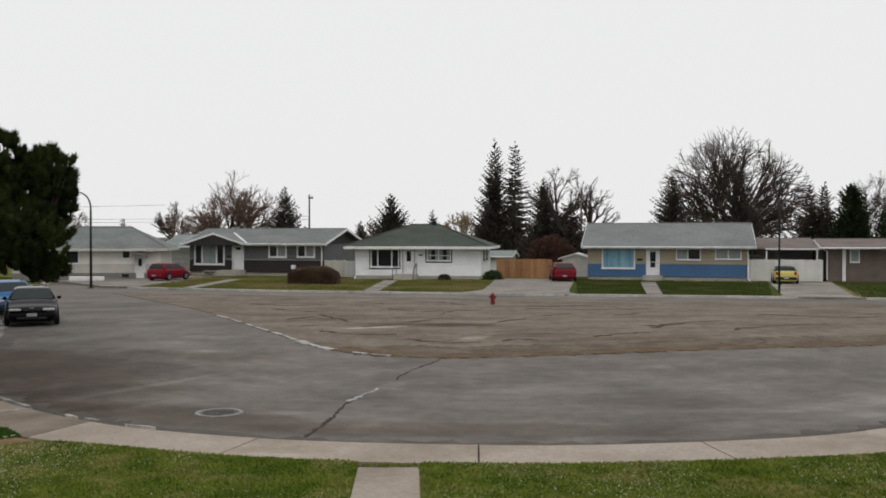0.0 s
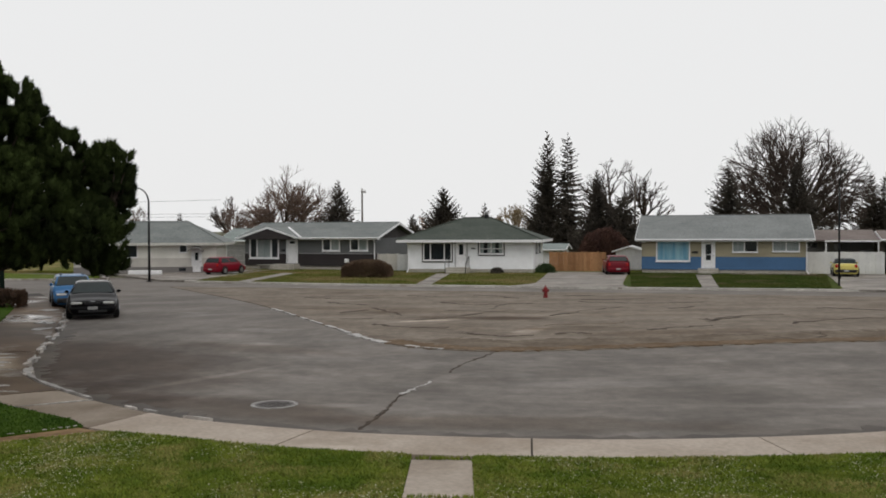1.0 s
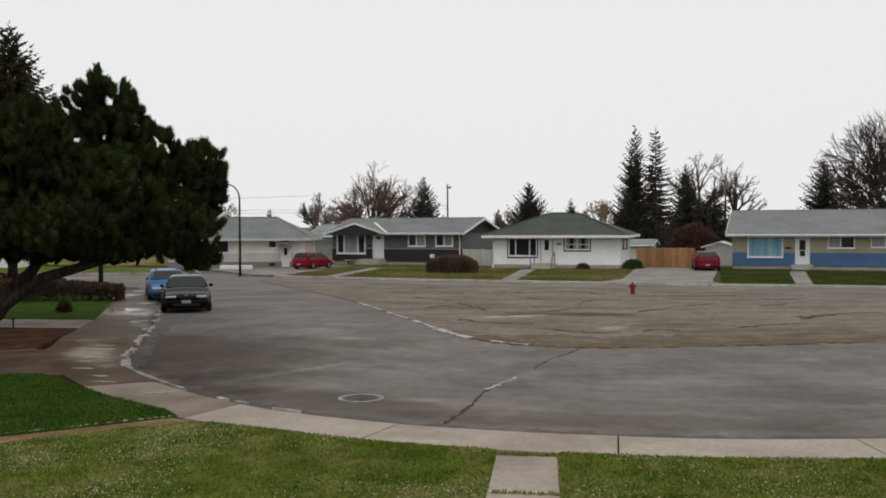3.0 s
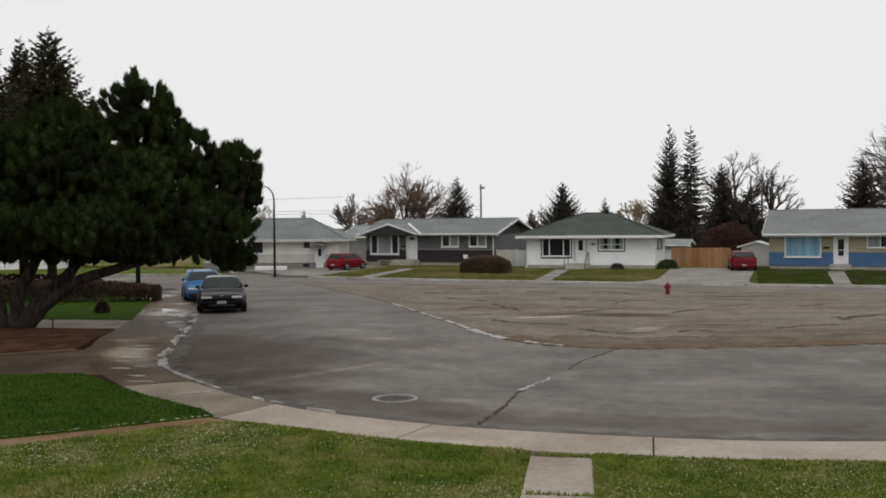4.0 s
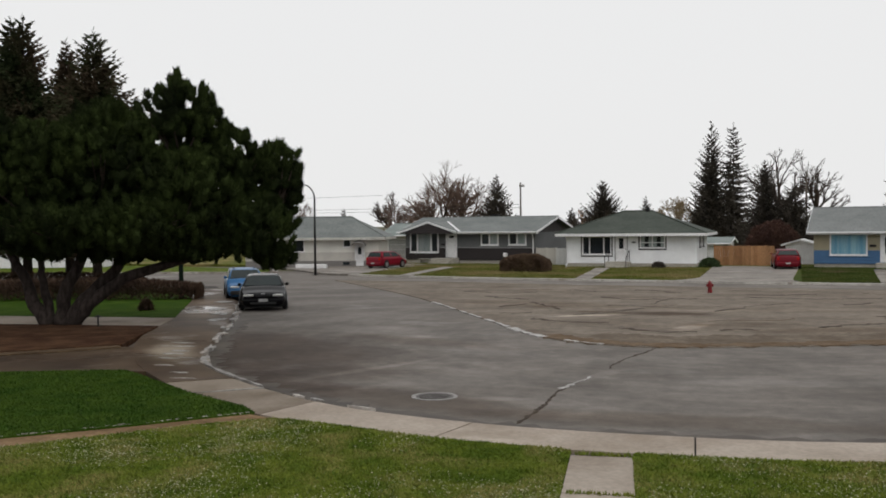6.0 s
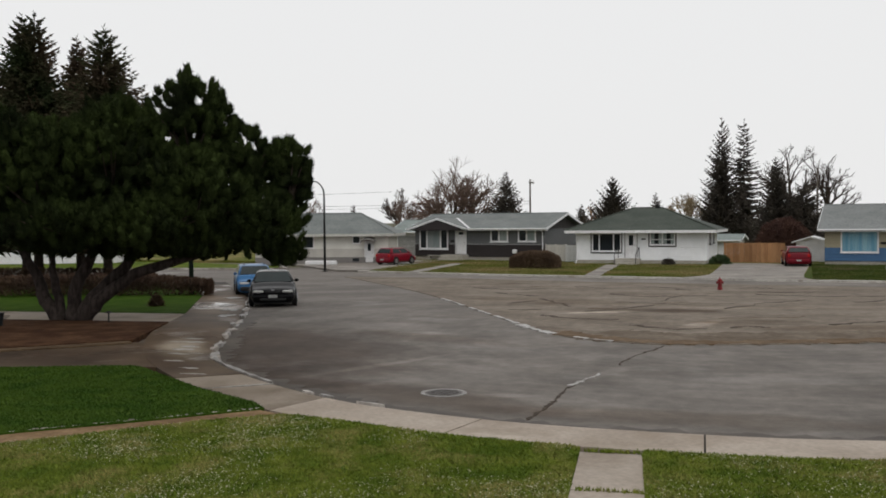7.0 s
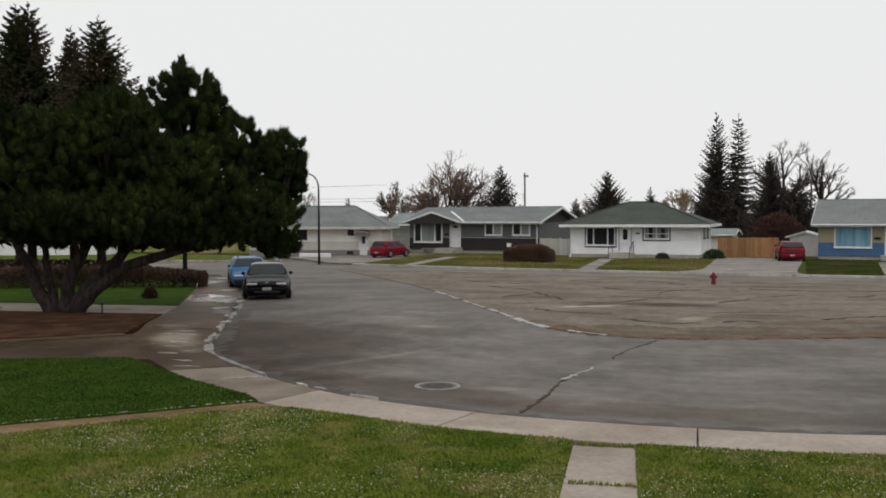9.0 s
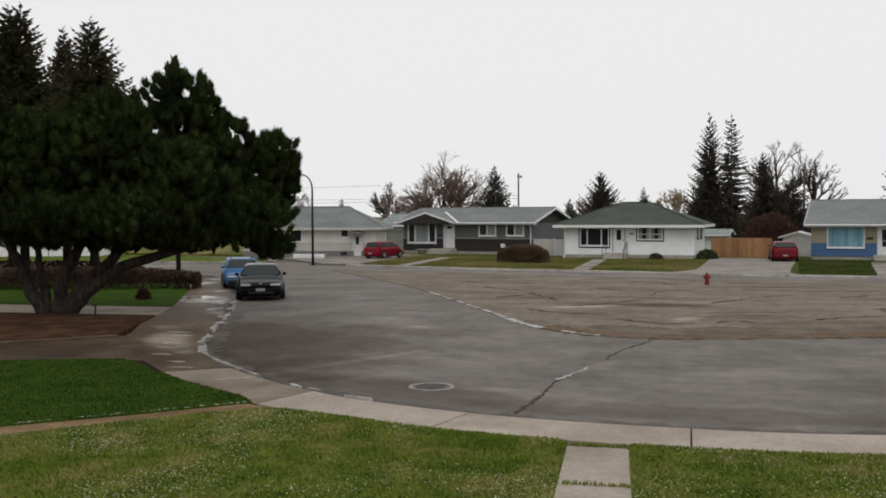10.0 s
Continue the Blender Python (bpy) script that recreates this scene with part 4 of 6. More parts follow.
def dark_house():
    W, D, H = 11.41, 6.4, 2.4
    h = thing("bungalow", "dark grey and brown bungalow with a white-trimmed front gable", "house", pose(-20.64, 79.0, G, 0, 0, -19) @ Matrix.Diagonal((1.053, 1.053, 1.053, 1)))
    grey, brown = siding("grey_siding", (0.115, 0.118, 0.12), 0.13), siding("dark_brown_siding", (0.028, 0.023, 0.023), 0.2)
    roof = shingle("grey_shingle", (0.135, 0.148, 0.145), (0.172, 0.186, 0.18))
    holes = [(0.53, 2.98, 0.92, 2.3), (3.83, 4.68, 0.45, 2.34), (6.98, 8.3, 1.5, 2.28), (9.34, 10.64, 1.52, 2.28)]
    plain_walls(h, W, D, H, holed_wall(bmesh.new(), 0, W, 1.24, H, 0, 0.15, holes), grey)
    part("wall", holed_wall(bmesh.new(), 0, W, 0.27, 1.235, -0.03, 0.12, holes), brown, h, "dark brown lower wall")
    for x0, x1 in ((0, 0.4), (3.12, 3.74), (4.78, W)):
        part("trim_band", boxes((x0, x1, -0.05, -0.032, 1.2, 1.26)), mat("grey_trim", (0.3, 0.3, 0.3), None, 2, 0.6, 0.0), h, "pale band between two sidings")
    foundation(h, W, D, 0.265)
    interior(h, W, D, H)
    window(h, *holes[0], (0.24, 0.76), (GLASS_DARK, CURTAIN, GLASS_DARK), bar=0.12)
    door(h, *holes[1], [(0.25, 0.75, 0.8, 0.9)])
    window(h, *holes[2], (0.48,), (GLASS_DARK, CURTAIN), bar=0.1)
    window(h, *holes[3], (0.48,), (GLASS_DARK, CURTAIN), bar=0.1)
    gable_roof(h, -0.45, W + 0.45, -0.6, D + 0.6, 2.46, 3.58, roof, WHITE_PAINT)
    part("soffit", boxes((5.2, W + 0.4, -0.55, -0.052, 2.27, 2.3)), WHITE_PAINT, h)
    gable_fill(h, W - 0.14, 0, D, H, 3.36, mat("gable_brown", (0.05, 0.045, 0.045), None, 2, 0.7, 0.1))
    gable_fill(h, 0.02, 0, D, H, 3.36, brown)
    # the front gable over the bay window and the door
    xm, hx = 2.58, 2.6
    for quad in (((xm - hx, -0.82, 2.46), (xm, -0.82, 3.24), (xm, 2.4, 3.24), (xm - hx, 2.4, 2.46)), ((xm, -0.82, 3.24), (xm + hx, -0.82, 2.46), (xm + hx, 2.4, 2.46), (xm, 2.4, 3.24))):
        part("porch_roof", slab(bmesh.new(), quad, 0.14), roof, h, "front gable roof slope")
    for x0, x1 in ((xm - hx, xm), (xm + hx, xm)):
        bm = bmesh.new()
        vs = [bm.verts.new(p) for y in (-0.86, -0.825) for p in ((x0, y, 2.47), (x1, y, 3.25), (x1, y, 3.13), (x0, y, 2.35))]
        for f in ((0, 1, 2, 3), (7, 6, 5, 4), (0, 4, 5, 1), (1, 5, 6, 2), (2, 6, 7, 3), (3, 7, 4, 0)):
            bm.faces.new([vs[i] for i in f])
        bmesh.ops.recalc_face_normals(bm, faces=bm.faces[:])
        part("bargeboard", bm, WHITE_PAINT, h, "white bargeboard")
    gable_fill(h, -0.8, xm - hx + 0.2, xm + hx - 0.2, 2.3, 3.16, brown, axis="y", t=0.06)
    part("porch_soffit", boxes((xm - hx + 0.2, xm + hx - 0.2, -0.735, -0.052, 2.28, 2.3)), brown, h)
    steps(h, 3.0, 4.95, 0.42, 2, FOUND, landing=1.0)
    part("letter_box", boxes((3.35, 3.65, -0.1, -0.003, 1.4, 1.52), bevel=0.012), METAL, h, "dark letter box")
    # white box standing in for a dark post's white top; post not built
    part("air_vent", boxes((8.9, 9.2, -0.3, -0.05, 0.55, 0.85), bevel=0.03), WHITE_PAINT, h, "small white top of a dark post")
    part("garden_bench", boxes((1.5, 2.7, -0.6, -0.2, 0.3, 0.36), (1.6, 1.7, -0.55, -0.25, -0.1, 0.3), (2.5, 2.6, -0.55, -0.25, -0.1, 0.3)), FOUND, h)
    part("roof_flashing", slab(bmesh.new(), ((xm + 0.05, 2.0, 3.265), (xm + 0.25, 2.0, 3.265), (xm + hx + 0.25, -0.58, 2.5), (xm + hx + 0.05, -0.58, 2.5)), 0.02), WHITE_PAINT, h, "pale roof valley flashing")
    part("chimney", boxes((6.0, 6.6, 3.3, 3.8, 3.0, 3.78), bevel=0.02), METAL, h, "low dark chimney")
    downpipe(h, W - 0.06, -0.04, 2.4)


def pale_house():
    W, D, H = 10.5, 5.0, 2.2
    h = thing("bungalow", "cream stucco bungalow with a grey base and a grey hip roof", "house", pose(-31.35, 70.5, G, 0, 0, 8))
    cream = mat("cream_stucco", (0.6, 0.585, 0.54), (0.68, 0.665, 0.62), 1.0, 0.85, 0.2, fine=15.0, grain=(0.93, 1.05))
    base = mat("grey_base", (0.16, 0.15, 0.145), (0.2, 0.19, 0.18), 1.0, 0.85, 0.2, fine=15.0, grain=(0.93, 1.05))
    holes = [(3.75, 4.6, 1.2, 2.05), (7.75, 8.25, 1.55, 2.1), (8.7, 9.3, 0.05, 1.66)]
    plain_walls(h, W, D, H, holed_wall(bmesh.new(), 0, W, 1.1, H, 0, 0.15, holes), cream, z0=0.45)
    part("wall", holed_wall(bmesh.new(), 0, W, 0.45, 1.096, -0.03, 0.12, holes), mat("grey_cream_stucco", (0.42, 0.4, 0.37), (0.48, 0.46, 0.42), 1.0, 0.85, 0.2, fine=15.0, grain=(0.93, 1.05)), h, "greyish lower stucco")
    part("wall", holed_wall(bmesh.new(), 0, W, -0.1, 0.446, -0.06, 0.1, holes), base, h, "dark grey base wall")
    interior(h, W, D, H)
    for i in (0, 1):
        window(h, *holes[i], (), (GLASS_DARK,), bar=0.05)
    door(h, *holes[2], [(0.3, 0.7, 0.55, 0.9)])
    part("basement_window", boxes((7.7, 8.2, -0.09, -0.062, 0.12, 0.36)), GLASS_DARK, h)
    bm = bmesh.new()
    for k in range(6):
        a0, a1 = math.pi * k / 6, math.pi * (k + 1) / 6
        slab(bm, [(9.0 - 0.55 * math.cos(a), y, 1.68 + 0.32 * math.sin(a) - 0.12 * (y < -0.5)) for a, y in ((a0, -0.9), (a1, -0.9), (a1, -0.07), (a0, -0.07))], 0.04)
    part("canopy", bm, mat("canopy_grey", (0.22, 0.21, 0.2), None, 3, 0.6, 0.1), h, "small curved door canopy")
    hip_roof(h, -0.6, W + 0.6, -0.6, D + 0.6, 2.26, 3.85, 3.1, shingle("grey_shingle", (0.135, 0.148, 0.145), (0.172, 0.186, 0.18)), mat("weathered_cream_trim", (0.42, 0.41, 0.38), (0.5, 0.49, 0.45), 1.0, 0.7, 0.1, fine=8.0))


def small_garage(x, y, a, w, d, hgt, ridge, wall_m, roof_m, door_m, label, across=False):
    h = thing("garage", label, "garage", pose(x, y, G, 0, 0, a))
    holes = [(0.5, w - 0.5, 0.0, hgt - 0.35)]
    plain_walls(h, w, d, hgt, holed_wall(bmesh.new(), 0, w, -0.1, hgt, 0, 0.12, holes), wall_m, z0=-0.1, t=0.12)
    n = 4
    for k in range(n):
        z0 = (hgt - 0.35) * k / n
        part("door_panel", boxes((0.5, w - 0.5, 0.05, 0.09, z0 + 0.008, z0 + (hgt - 0.35) / n - 0.008)), door_m, h)
    if across:
        part("roof", slab(slab(bmesh.new(), ((-0.3, -0.3, hgt), (w / 2, -0.3, ridge), (w / 2, d + 0.3, ridge), (-0.3, d + 0.3, hgt)), 0.1), ((w / 2, -0.3, ridge), (w + 0.3, -0.3, hgt), (w + 0.3, d + 0.3, hgt), (w / 2, d + 0.3, ridge)), 0.1), roof_m, h)
        gable_fill(h, 0.0, 0, w, hgt - 0.01, ridge - 0.12, wall_m, axis="y")
    else:
        gable_roof(h, -0.3, w + 0.3, -0.4, d + 0.4, hgt + 0.05, ridge, roof_m, WHITE_PAINT)
    return h


blue_house()
white_house()
dark_house()
pale_house()
WHITE_WALL = siding("white_garage_siding", (0.6, 0.6, 0.58), 0.15)
small_garage(-24.6, 86, -10, 4.2, 6, 2.2, 3.3, WHITE_WALL, shingle("grey_green_shingle", (0.17, 0.2, 0.19), (0.22, 0.25, 0.24)), mat("grey_door", (0.28, 0.28, 0.27), None, 2, 0.6, 0.1), "pale garage with a grey-green roof behind a bungalow")
small_garage(9.3, 75.5, -13, 2.0, 3.0, 1.45, 1.85, WHITE_PAINT, WHITE_PAINT, WHITE_PAINT, "small white garden shed beside a wooden fence", across=True)
small_garage(3.9, 88, -10, 2.2, 5, 1.3, 1.8, WHITE_WALL, shingle("grey_green_shingle", (0.17, 0.2, 0.19), (0.22, 0.25, 0.24)), WHITE_PAINT, "white garage behind a bungalow")

# the low brown house with a carport at the end of the row
def brown_house():
    h = thing("bungalow", "low brown stucco house with a flat-roofed carport", "house", pose(26.9, 67.6, G, 0, 0, -16))
    tan = mat("brown_stucco", (0.115, 0.088, 0.075), (0.15, 0.116, 0.1), 1.0, 0.85, 0.2, fine=14.0, grain=(0.92, 1.06))
    roof = shingle("brown_shingle", (0.13, 0.105, 0.095), (0.17, 0.14, 0.125))
    W, D, H = 12.0, 8.0, 2.35
    holes = [(1.45, 1.95, 1.4, 2.2)]
    plain_walls(h, W, D, H, holed_wall(bmesh.new(), 0, W, -0.1, H, 0, 0.15, holes), tan, z0=-0.1)
    window(h, *holes[0], (), (CURTAIN,), bar=0.06)
    part("corner_post", boxes((0.9, 1.12, -0.08, -0.003, -0.1, H)), WHITE_PAINT, h, "white corner post")
    gable_roof(h, -0.6, W + 0.5, -0.7, D + 0.7, 2.4, 2.95, roof, WHITE_PAINT)
    # carport between the houses: a shallow brown roof on a thin white beam
    roof_bm = slab(bmesh.new(), ((-5.6, -0.2, 2.32), (-0.62, -0.2, 2.32), (-0.62, 6.5, 3.02), (-5.6, 6.5, 3.02)), 0.1)
    part("carport_roof", roof_bm, roof, h, "shallow brown carport roof")
    part("carport_beam", boxes((-4.2, -0.62, -0.26, -0.203, 2.2, 2.3)), WHITE_PAINT, h, "thin white carport beam")
    for x in (-4.15, -0.8):
        part("post", boxes((x, x + 0.09, -0.18, -0.09, -0.1, 2.2)), WHITE_PAINT, h)
    # siding coloured grey to paint the shadow under the carport roof
    part("carport_wall", boxes((-5.5, -0.65, 4.4, 4.5, -0.1, 2.6)), siding("shaded_carport_siding", (0.34, 0.34, 0.33), 0.2), h, "back wall of the carport, coloured grey for its shadow")
    part("meter_box", boxes((-3.35, -3.0, 4.25, 4.395, 1.55, 2.0), bevel=0.02), WHITE_PAINT, h, "small white box on the carport wall")
    part("downpipe", tube(bmesh.new(), [(-0.5, -0.62, 2.3), (-0.1, -0.12, 2.1), (-0.1, -0.12, 0.1)], 0.05, sides=6), WHITE_PAINT, h, "white downpipe")


def lean_to():
    """The low white annexe behind the end of the blue bungalow, with a small high window."""
    h = thing("shed", "low white annexe with a small dark window and sloping eave", "shed", pose(22.2, 73.2, G, 0, 0, -13))
    W, D = 2.7, 3.2
    holes = [(0.75, 1.5, 1.75, 2.05)]
    wall_m = siding("annexe_siding", (0.55, 0.54, 0.5), 0.18)
    part("wall", holed_wall(bmesh.new(), 0, W, -0.1, 2.3, 0, 0.12, holes), wall_m, h, "front wall")
    for b_ in ((0, 0.12, 0.122, D, -0.1, 2.3), (W - 0.12, W, 0.122, D, -0.1, 2.3)):
        part("wall", boxes(b_), wall_m, h)
    window(h, *holes[0], (0.5,), (GLASS_DARK,), bar=0.05)
    part("roof", slab(bmesh.new(), ((-0.3, -0.35, 2.62), (W + 0.2, -0.35, 2.28), (W + 0.2, D, 2.28), (-0.3, D, 2.62)), 0.06), shingle("brown_shingle", (0.13, 0.105, 0.095), (0.17, 0.14, 0.125)), h, "sloping brown roof")
    bm = bmesh.new()
    vs = [bm.verts.new(p) for y in (-0.39, -0.355) for p in ((-0.3, y, 2.63), (W + 0.2, y, 2.29), (W + 0.2, y, 2.17), (-0.3, y, 2.51))]
    for f in ((0, 1, 2, 3), (7, 6, 5, 4), (0, 4, 5, 1), (1, 5, 6, 2), (2, 6, 7, 3), (3, 7, 4, 0)):
        bm.faces.new([vs[i] for i in f])
    bmesh.ops.recalc_face_normals(bm, faces=bm.faces[:])
    part("eave_board", bm, WHITE_PAINT, h, "pale eave board")


lean_to()
brown_house()


def plank_fence(name, label, x, y, a, n, w, hgt, material, z=G, gap=0.008, jag=0.0, post_every=8):
    f = thing(name, label, "fence", pose(x, y, z, 0, 0, a))
    r = random.Random(n)
    for i in range(n):
        hh = hgt + r.uniform(-jag, jag)
        part("plank", boxes((i * w, (i + 1) * w - gap, r.uniform(0, 0.012), 0.03, -0.02, hh)), material, f)
    for z0 in (0.3, hgt - 0.3):
        part("rail", boxes((0, n * w, 0.035, 0.075, z0, z0 + 0.09)), material, f)
    for i in range(0, n + 1, post_every):
        part("post", boxes((i * w - 0.05, i * w + 0.05, 0.08, 0.18, -0.1, hgt + 0.05)), material, f)
    return f


CEDAR = mat("cedar_planks", (0.26, 0.125, 0.055), (0.34, 0.18, 0.085), 1.0, 0.75, 0.3, fine=12.0, stretch=(3, 3, 0.4), vary=0.2)
WHITE_BOARD = mat("white_boards", (0.55, 0.55, 0.54), (0.62, 0.62, 0.6), 1.0, 0.6, 0.1, fine=8.0, vary=0.05, grain=(0.94, 1.04))
BEIGE_BOARD = mat("beige_boards", (0.42, 0.4, 0.36), (0.48, 0.46, 0.42), 1.0, 0.65, 0.1, fine=8.0, vary=0.05, grain=(0.94, 1.04))
plank_fence("plank_fence", "orange-brown cedar plank fence beside a driveway", 4.1, 73.6, -10, 28, 0.15, 1.42, CEDAR)
plank_fence("board_fence", "beige board fence panel between two bungalows", -9.2, 75.2, -10, 8, 0.2, 1.28, BEIGE_BOARD, post_every=4)
plank_fence("board_fence", "white board fence panel between two bungalows", -7.6, 74.9, -10, 6, 0.2, 1.25, WHITE_BOARD, post_every=6)
plank_fence("board_fence", "tall white board fence behind a carport", 21.6, 68.65, -15, 25, 0.2, 1.5, WHITE_BOARD, post_every=6)
wall_low = structure("low_wall", boxes((-26.4, -24.0, 68.3, 68.7, 0.02, 0.4), bevel=0.03), WHITE_PAINT, "low white concrete garden wall", "wall")
white_block = small_garage(-58, 66, 18, 15, 7, 2.5, 3.6, WHITE_WALL, shingle("grey_shingle", (0.135, 0.148, 0.145), (0.172, 0.186, 0.18)), WHITE_PAINT, "long white building across the side street")


# ---- trees ----
def seg(vs, fs, p, q, r0, r1, sides):
    d = (q - p).normalized()
    s = d.orthogonal().normalized()
    u = d.cross(s)
    b = len(vs)
    for c, r in ((p, r0), (q, r1)):
        for k in range(sides):
            t = math.tau * k / sides
            vs.append(tuple(c + r * (math.cos(t) * s + math.sin(t) * u)))
    for k in range(sides):
        fs.append((b + k, b + (k + 1) % sides, b + sides + (k + 1) % sides, b + sides + k))


def bare_tree(name, label, x, y, hgt, spread, seed, material=None, levels=6, limbs=6, trunk_h=0.16, kids=3, rad=0.3, up=0.25, twig_r=0.02, low=0.55):
    """A leafless tree: a short trunk, spreading limbs and ever finer twigs."""
    r = random.Random(seed)
    t = thing(name, label, "tree", pose(x, y, 0.0))
    tv, tf, bv, bf = [], [], [], []
    top = Vector((r.uniform(-0.3, 0.3), 0, hgt * trunk_h))
    seg(tv, tf, Vector((0, 0, -0.1)), Vector((0, 0, 0.3)), rad * 1.4, rad * 1.05, 10)
    seg(tv, tf, Vector((0, 0, 0.3)), top, rad * 1.05, rad * 0.9, 10)

    def grow(p, d, length, rr, lev):
        q = p
        v, f = (tv, tf) if lev < 2 else (bv, bf)
        n = 3 if lev < 3 else 2
        for i in range(n):
            d = (d + Vector((r.gauss(0, 0.08), r.gauss(0, 0.08), r.gauss(0, 0.06) + up * 0.1))).normalized()
            nq = q + d * length / n
            ra, rb = rr * (1 - 0.35 * i / n), rr * (1 - 0.35 * (i + 1) / n)
            seg(v, f, q, nq, ra, rb, 6 if lev < 2 else (4 if lev < 4 else 3))
            q = nq
            if 0 < lev < levels and i < n - 1 and r.random() < 0.75:
                grow(q, side(d, 0.85), length * 0.55, max(rb * 0.5, twig_r), min(lev + 2, levels))
        if lev < levels:
            grow(q, side(d, 0.3), length * r.uniform(0.7, 0.88), max(rr * 0.66, twig_r), lev + 1)
            for k in range(kids - 1 if lev > 0 else kids):
                grow(q, side(d, 0.5 + 0.05 * lev), length * r.uniform(0.55, 0.85), max(rr * 0.58, twig_r), lev + 1)

    def side(d, amount):
        o = Vector((r.gauss(0, 1), r.gauss(0, 1), r.gauss(0, 1) * 0.7))
        o = (o - d * o.dot(d)).normalized()
        return (d + o * amount * r.uniform(0.6, 1.2)).normalized()

    def reach(d):
        """How far the crown goes from the fork in a direction: a half dome."""
        return 1.0 / math.sqrt((d.x * d.x + d.y * d.y) / spread ** 2 + d.z * d.z / (hgt - top.z) ** 2 + 1e-6)

    for i in range(limbs):
        az = math.tau * (i + r.uniform(-0.3, 0.3)) / limbs
        el = low + (1.3 - low) * ((i * 0.618 + r.uniform(0, 0.25)) % 1.0) ** 1.3
        d = Vector((math.cos(az) * math.cos(el), math.sin(az) * math.cos(el), math.sin(el))).normalized()
        grow(top - Vector((0, 0, r.uniform(0, 0.2) * hgt * trunk_h)), d, 0.3 * reach(d), rad * 0.5, 0)
    # bring the crown to its height and half-width
    far_out = sorted((Vector(v) - top).length / reach((Vector(v) - top).normalized()) for v in bv)[int(len(bv) * 0.93)]

    def fit(v):
        w = Vector(v) - top
        if v[2] < top.z * 0.9 or w.length < 1e-4:
            return tuple(v)
        q = w.length / far_out / reach(w.normalized())
        return tuple(top + w / far_out * ((1 + 0.12 * (1 - math.exp(-(q - 1) / 0.12))) / q if q > 1 else 1.0))

    raw("trunk", [fit(v) for v in tv], tf, BARK, t)
    raw("branch_crown", [fit(v) for v in bv], bf, material or TWIG, t, kind="stuff")
    return t


def spruce(name, label, x, y, hgt, rad, seed, levels=38, per=8, base=0.08, material=None, thin=1.0, taper=0.85, trunk_r=0.16, lift=-0.2, fine=1.0):
    """A spruce: a straight tapered trunk and limbs set with small tufts of needles; lift tips the limbs up or down."""
    r = random.Random(seed)
    t = thing(name, label, "tree", pose(x, y, 0.0, 0, 0, r.uniform(0, 360)))
    part("trunk", tube(bmesh.new(), [(0, 0, -0.1), (0, 0, hgt * 0.5), (0, 0, hgt * 0.98)], trunk_r, 0.02, 8), BARK, t)
    vs, fs = [], []

    def needle(p, d, w):
        sd = d.orthogonal()
        sd.rotate(Matrix.Rotation(r.uniform(0, 6.3), 3, d.normalized()))
        sd = sd.normalized() * w
        i = len(vs)
        vs.extend((tuple(p - sd), tuple(p + sd), tuple(p + d)))
        fs.append((i, i + 1, i + 2))

    total = levels * per
    for bi in range(total):
        f = min(max(1 - math.sqrt(1 - (bi + r.random()) / total), 0), 0.985)
        if r.random() > thin:
            continue
        z = hgt * (base + (1 - base) * f)
        span = rad * (1 - f) ** taper + 0.03 * rad
        az = bi * 2.39996 + r.uniform(-0.3, 0.3)
        length = span * r.choice((0.55, 0.75, 0.88, 0.97, 1.08)) * r.uniform(0.85, 1.1)
        length *= 1 + 0.3 * noise.noise(Vector((math.cos(az) * 1.3, math.sin(az) * 1.3, z * 0.8 + seed)))
        out = Vector((math.cos(az), math.sin(az), 0))
        sd = Vector((-out.y, out.x, 0))
        rise = lift + r.uniform(-0.16, 0.16) + 0.75 * max(f - 0.55, 0)
        m = max(4, min(12, int(length / (0.24 * fine))))
        for i in range(1, m + 1):
            q = i / m
            p = Vector((0, 0, z)) + out * length * q + Vector((0, 0, length * (rise * q + 0.28 * q * q)))
            w = (min(0.08 + 0.14 * length, 0.3) * (1.15 - q) + 0.05) * fine
            for k in range(5):
                d = out * r.uniform(0.5, 1.0) + sd * r.uniform(-0.8, 0.8) + Vector((0, 0, rise + r.uniform(-0.5, 0.35)))
                needle(p + sd * r.uniform(-0.4, 0.4) * w, d.normalized() * (w * r.uniform(0.8, 1.5) + 0.08), 0.035 + 0.2 * w)
            needle(p, (out + Vector((0, 0, rise + 0.5 * q))).normalized() * (0.16 + 0.6 * length / m), 0.05 * fine)
    for k in range(14):
        a = k * 2.4
        needle(Vector((0, 0, hgt * (1 - 0.006 * k))), Vector((math.cos(a) * 0.14, math.sin(a) * 0.14, 0.2)), 0.035)
    raw("crown", vs, fs, material or HAZY_SPRUCE, t, kind="stuff")
    return t


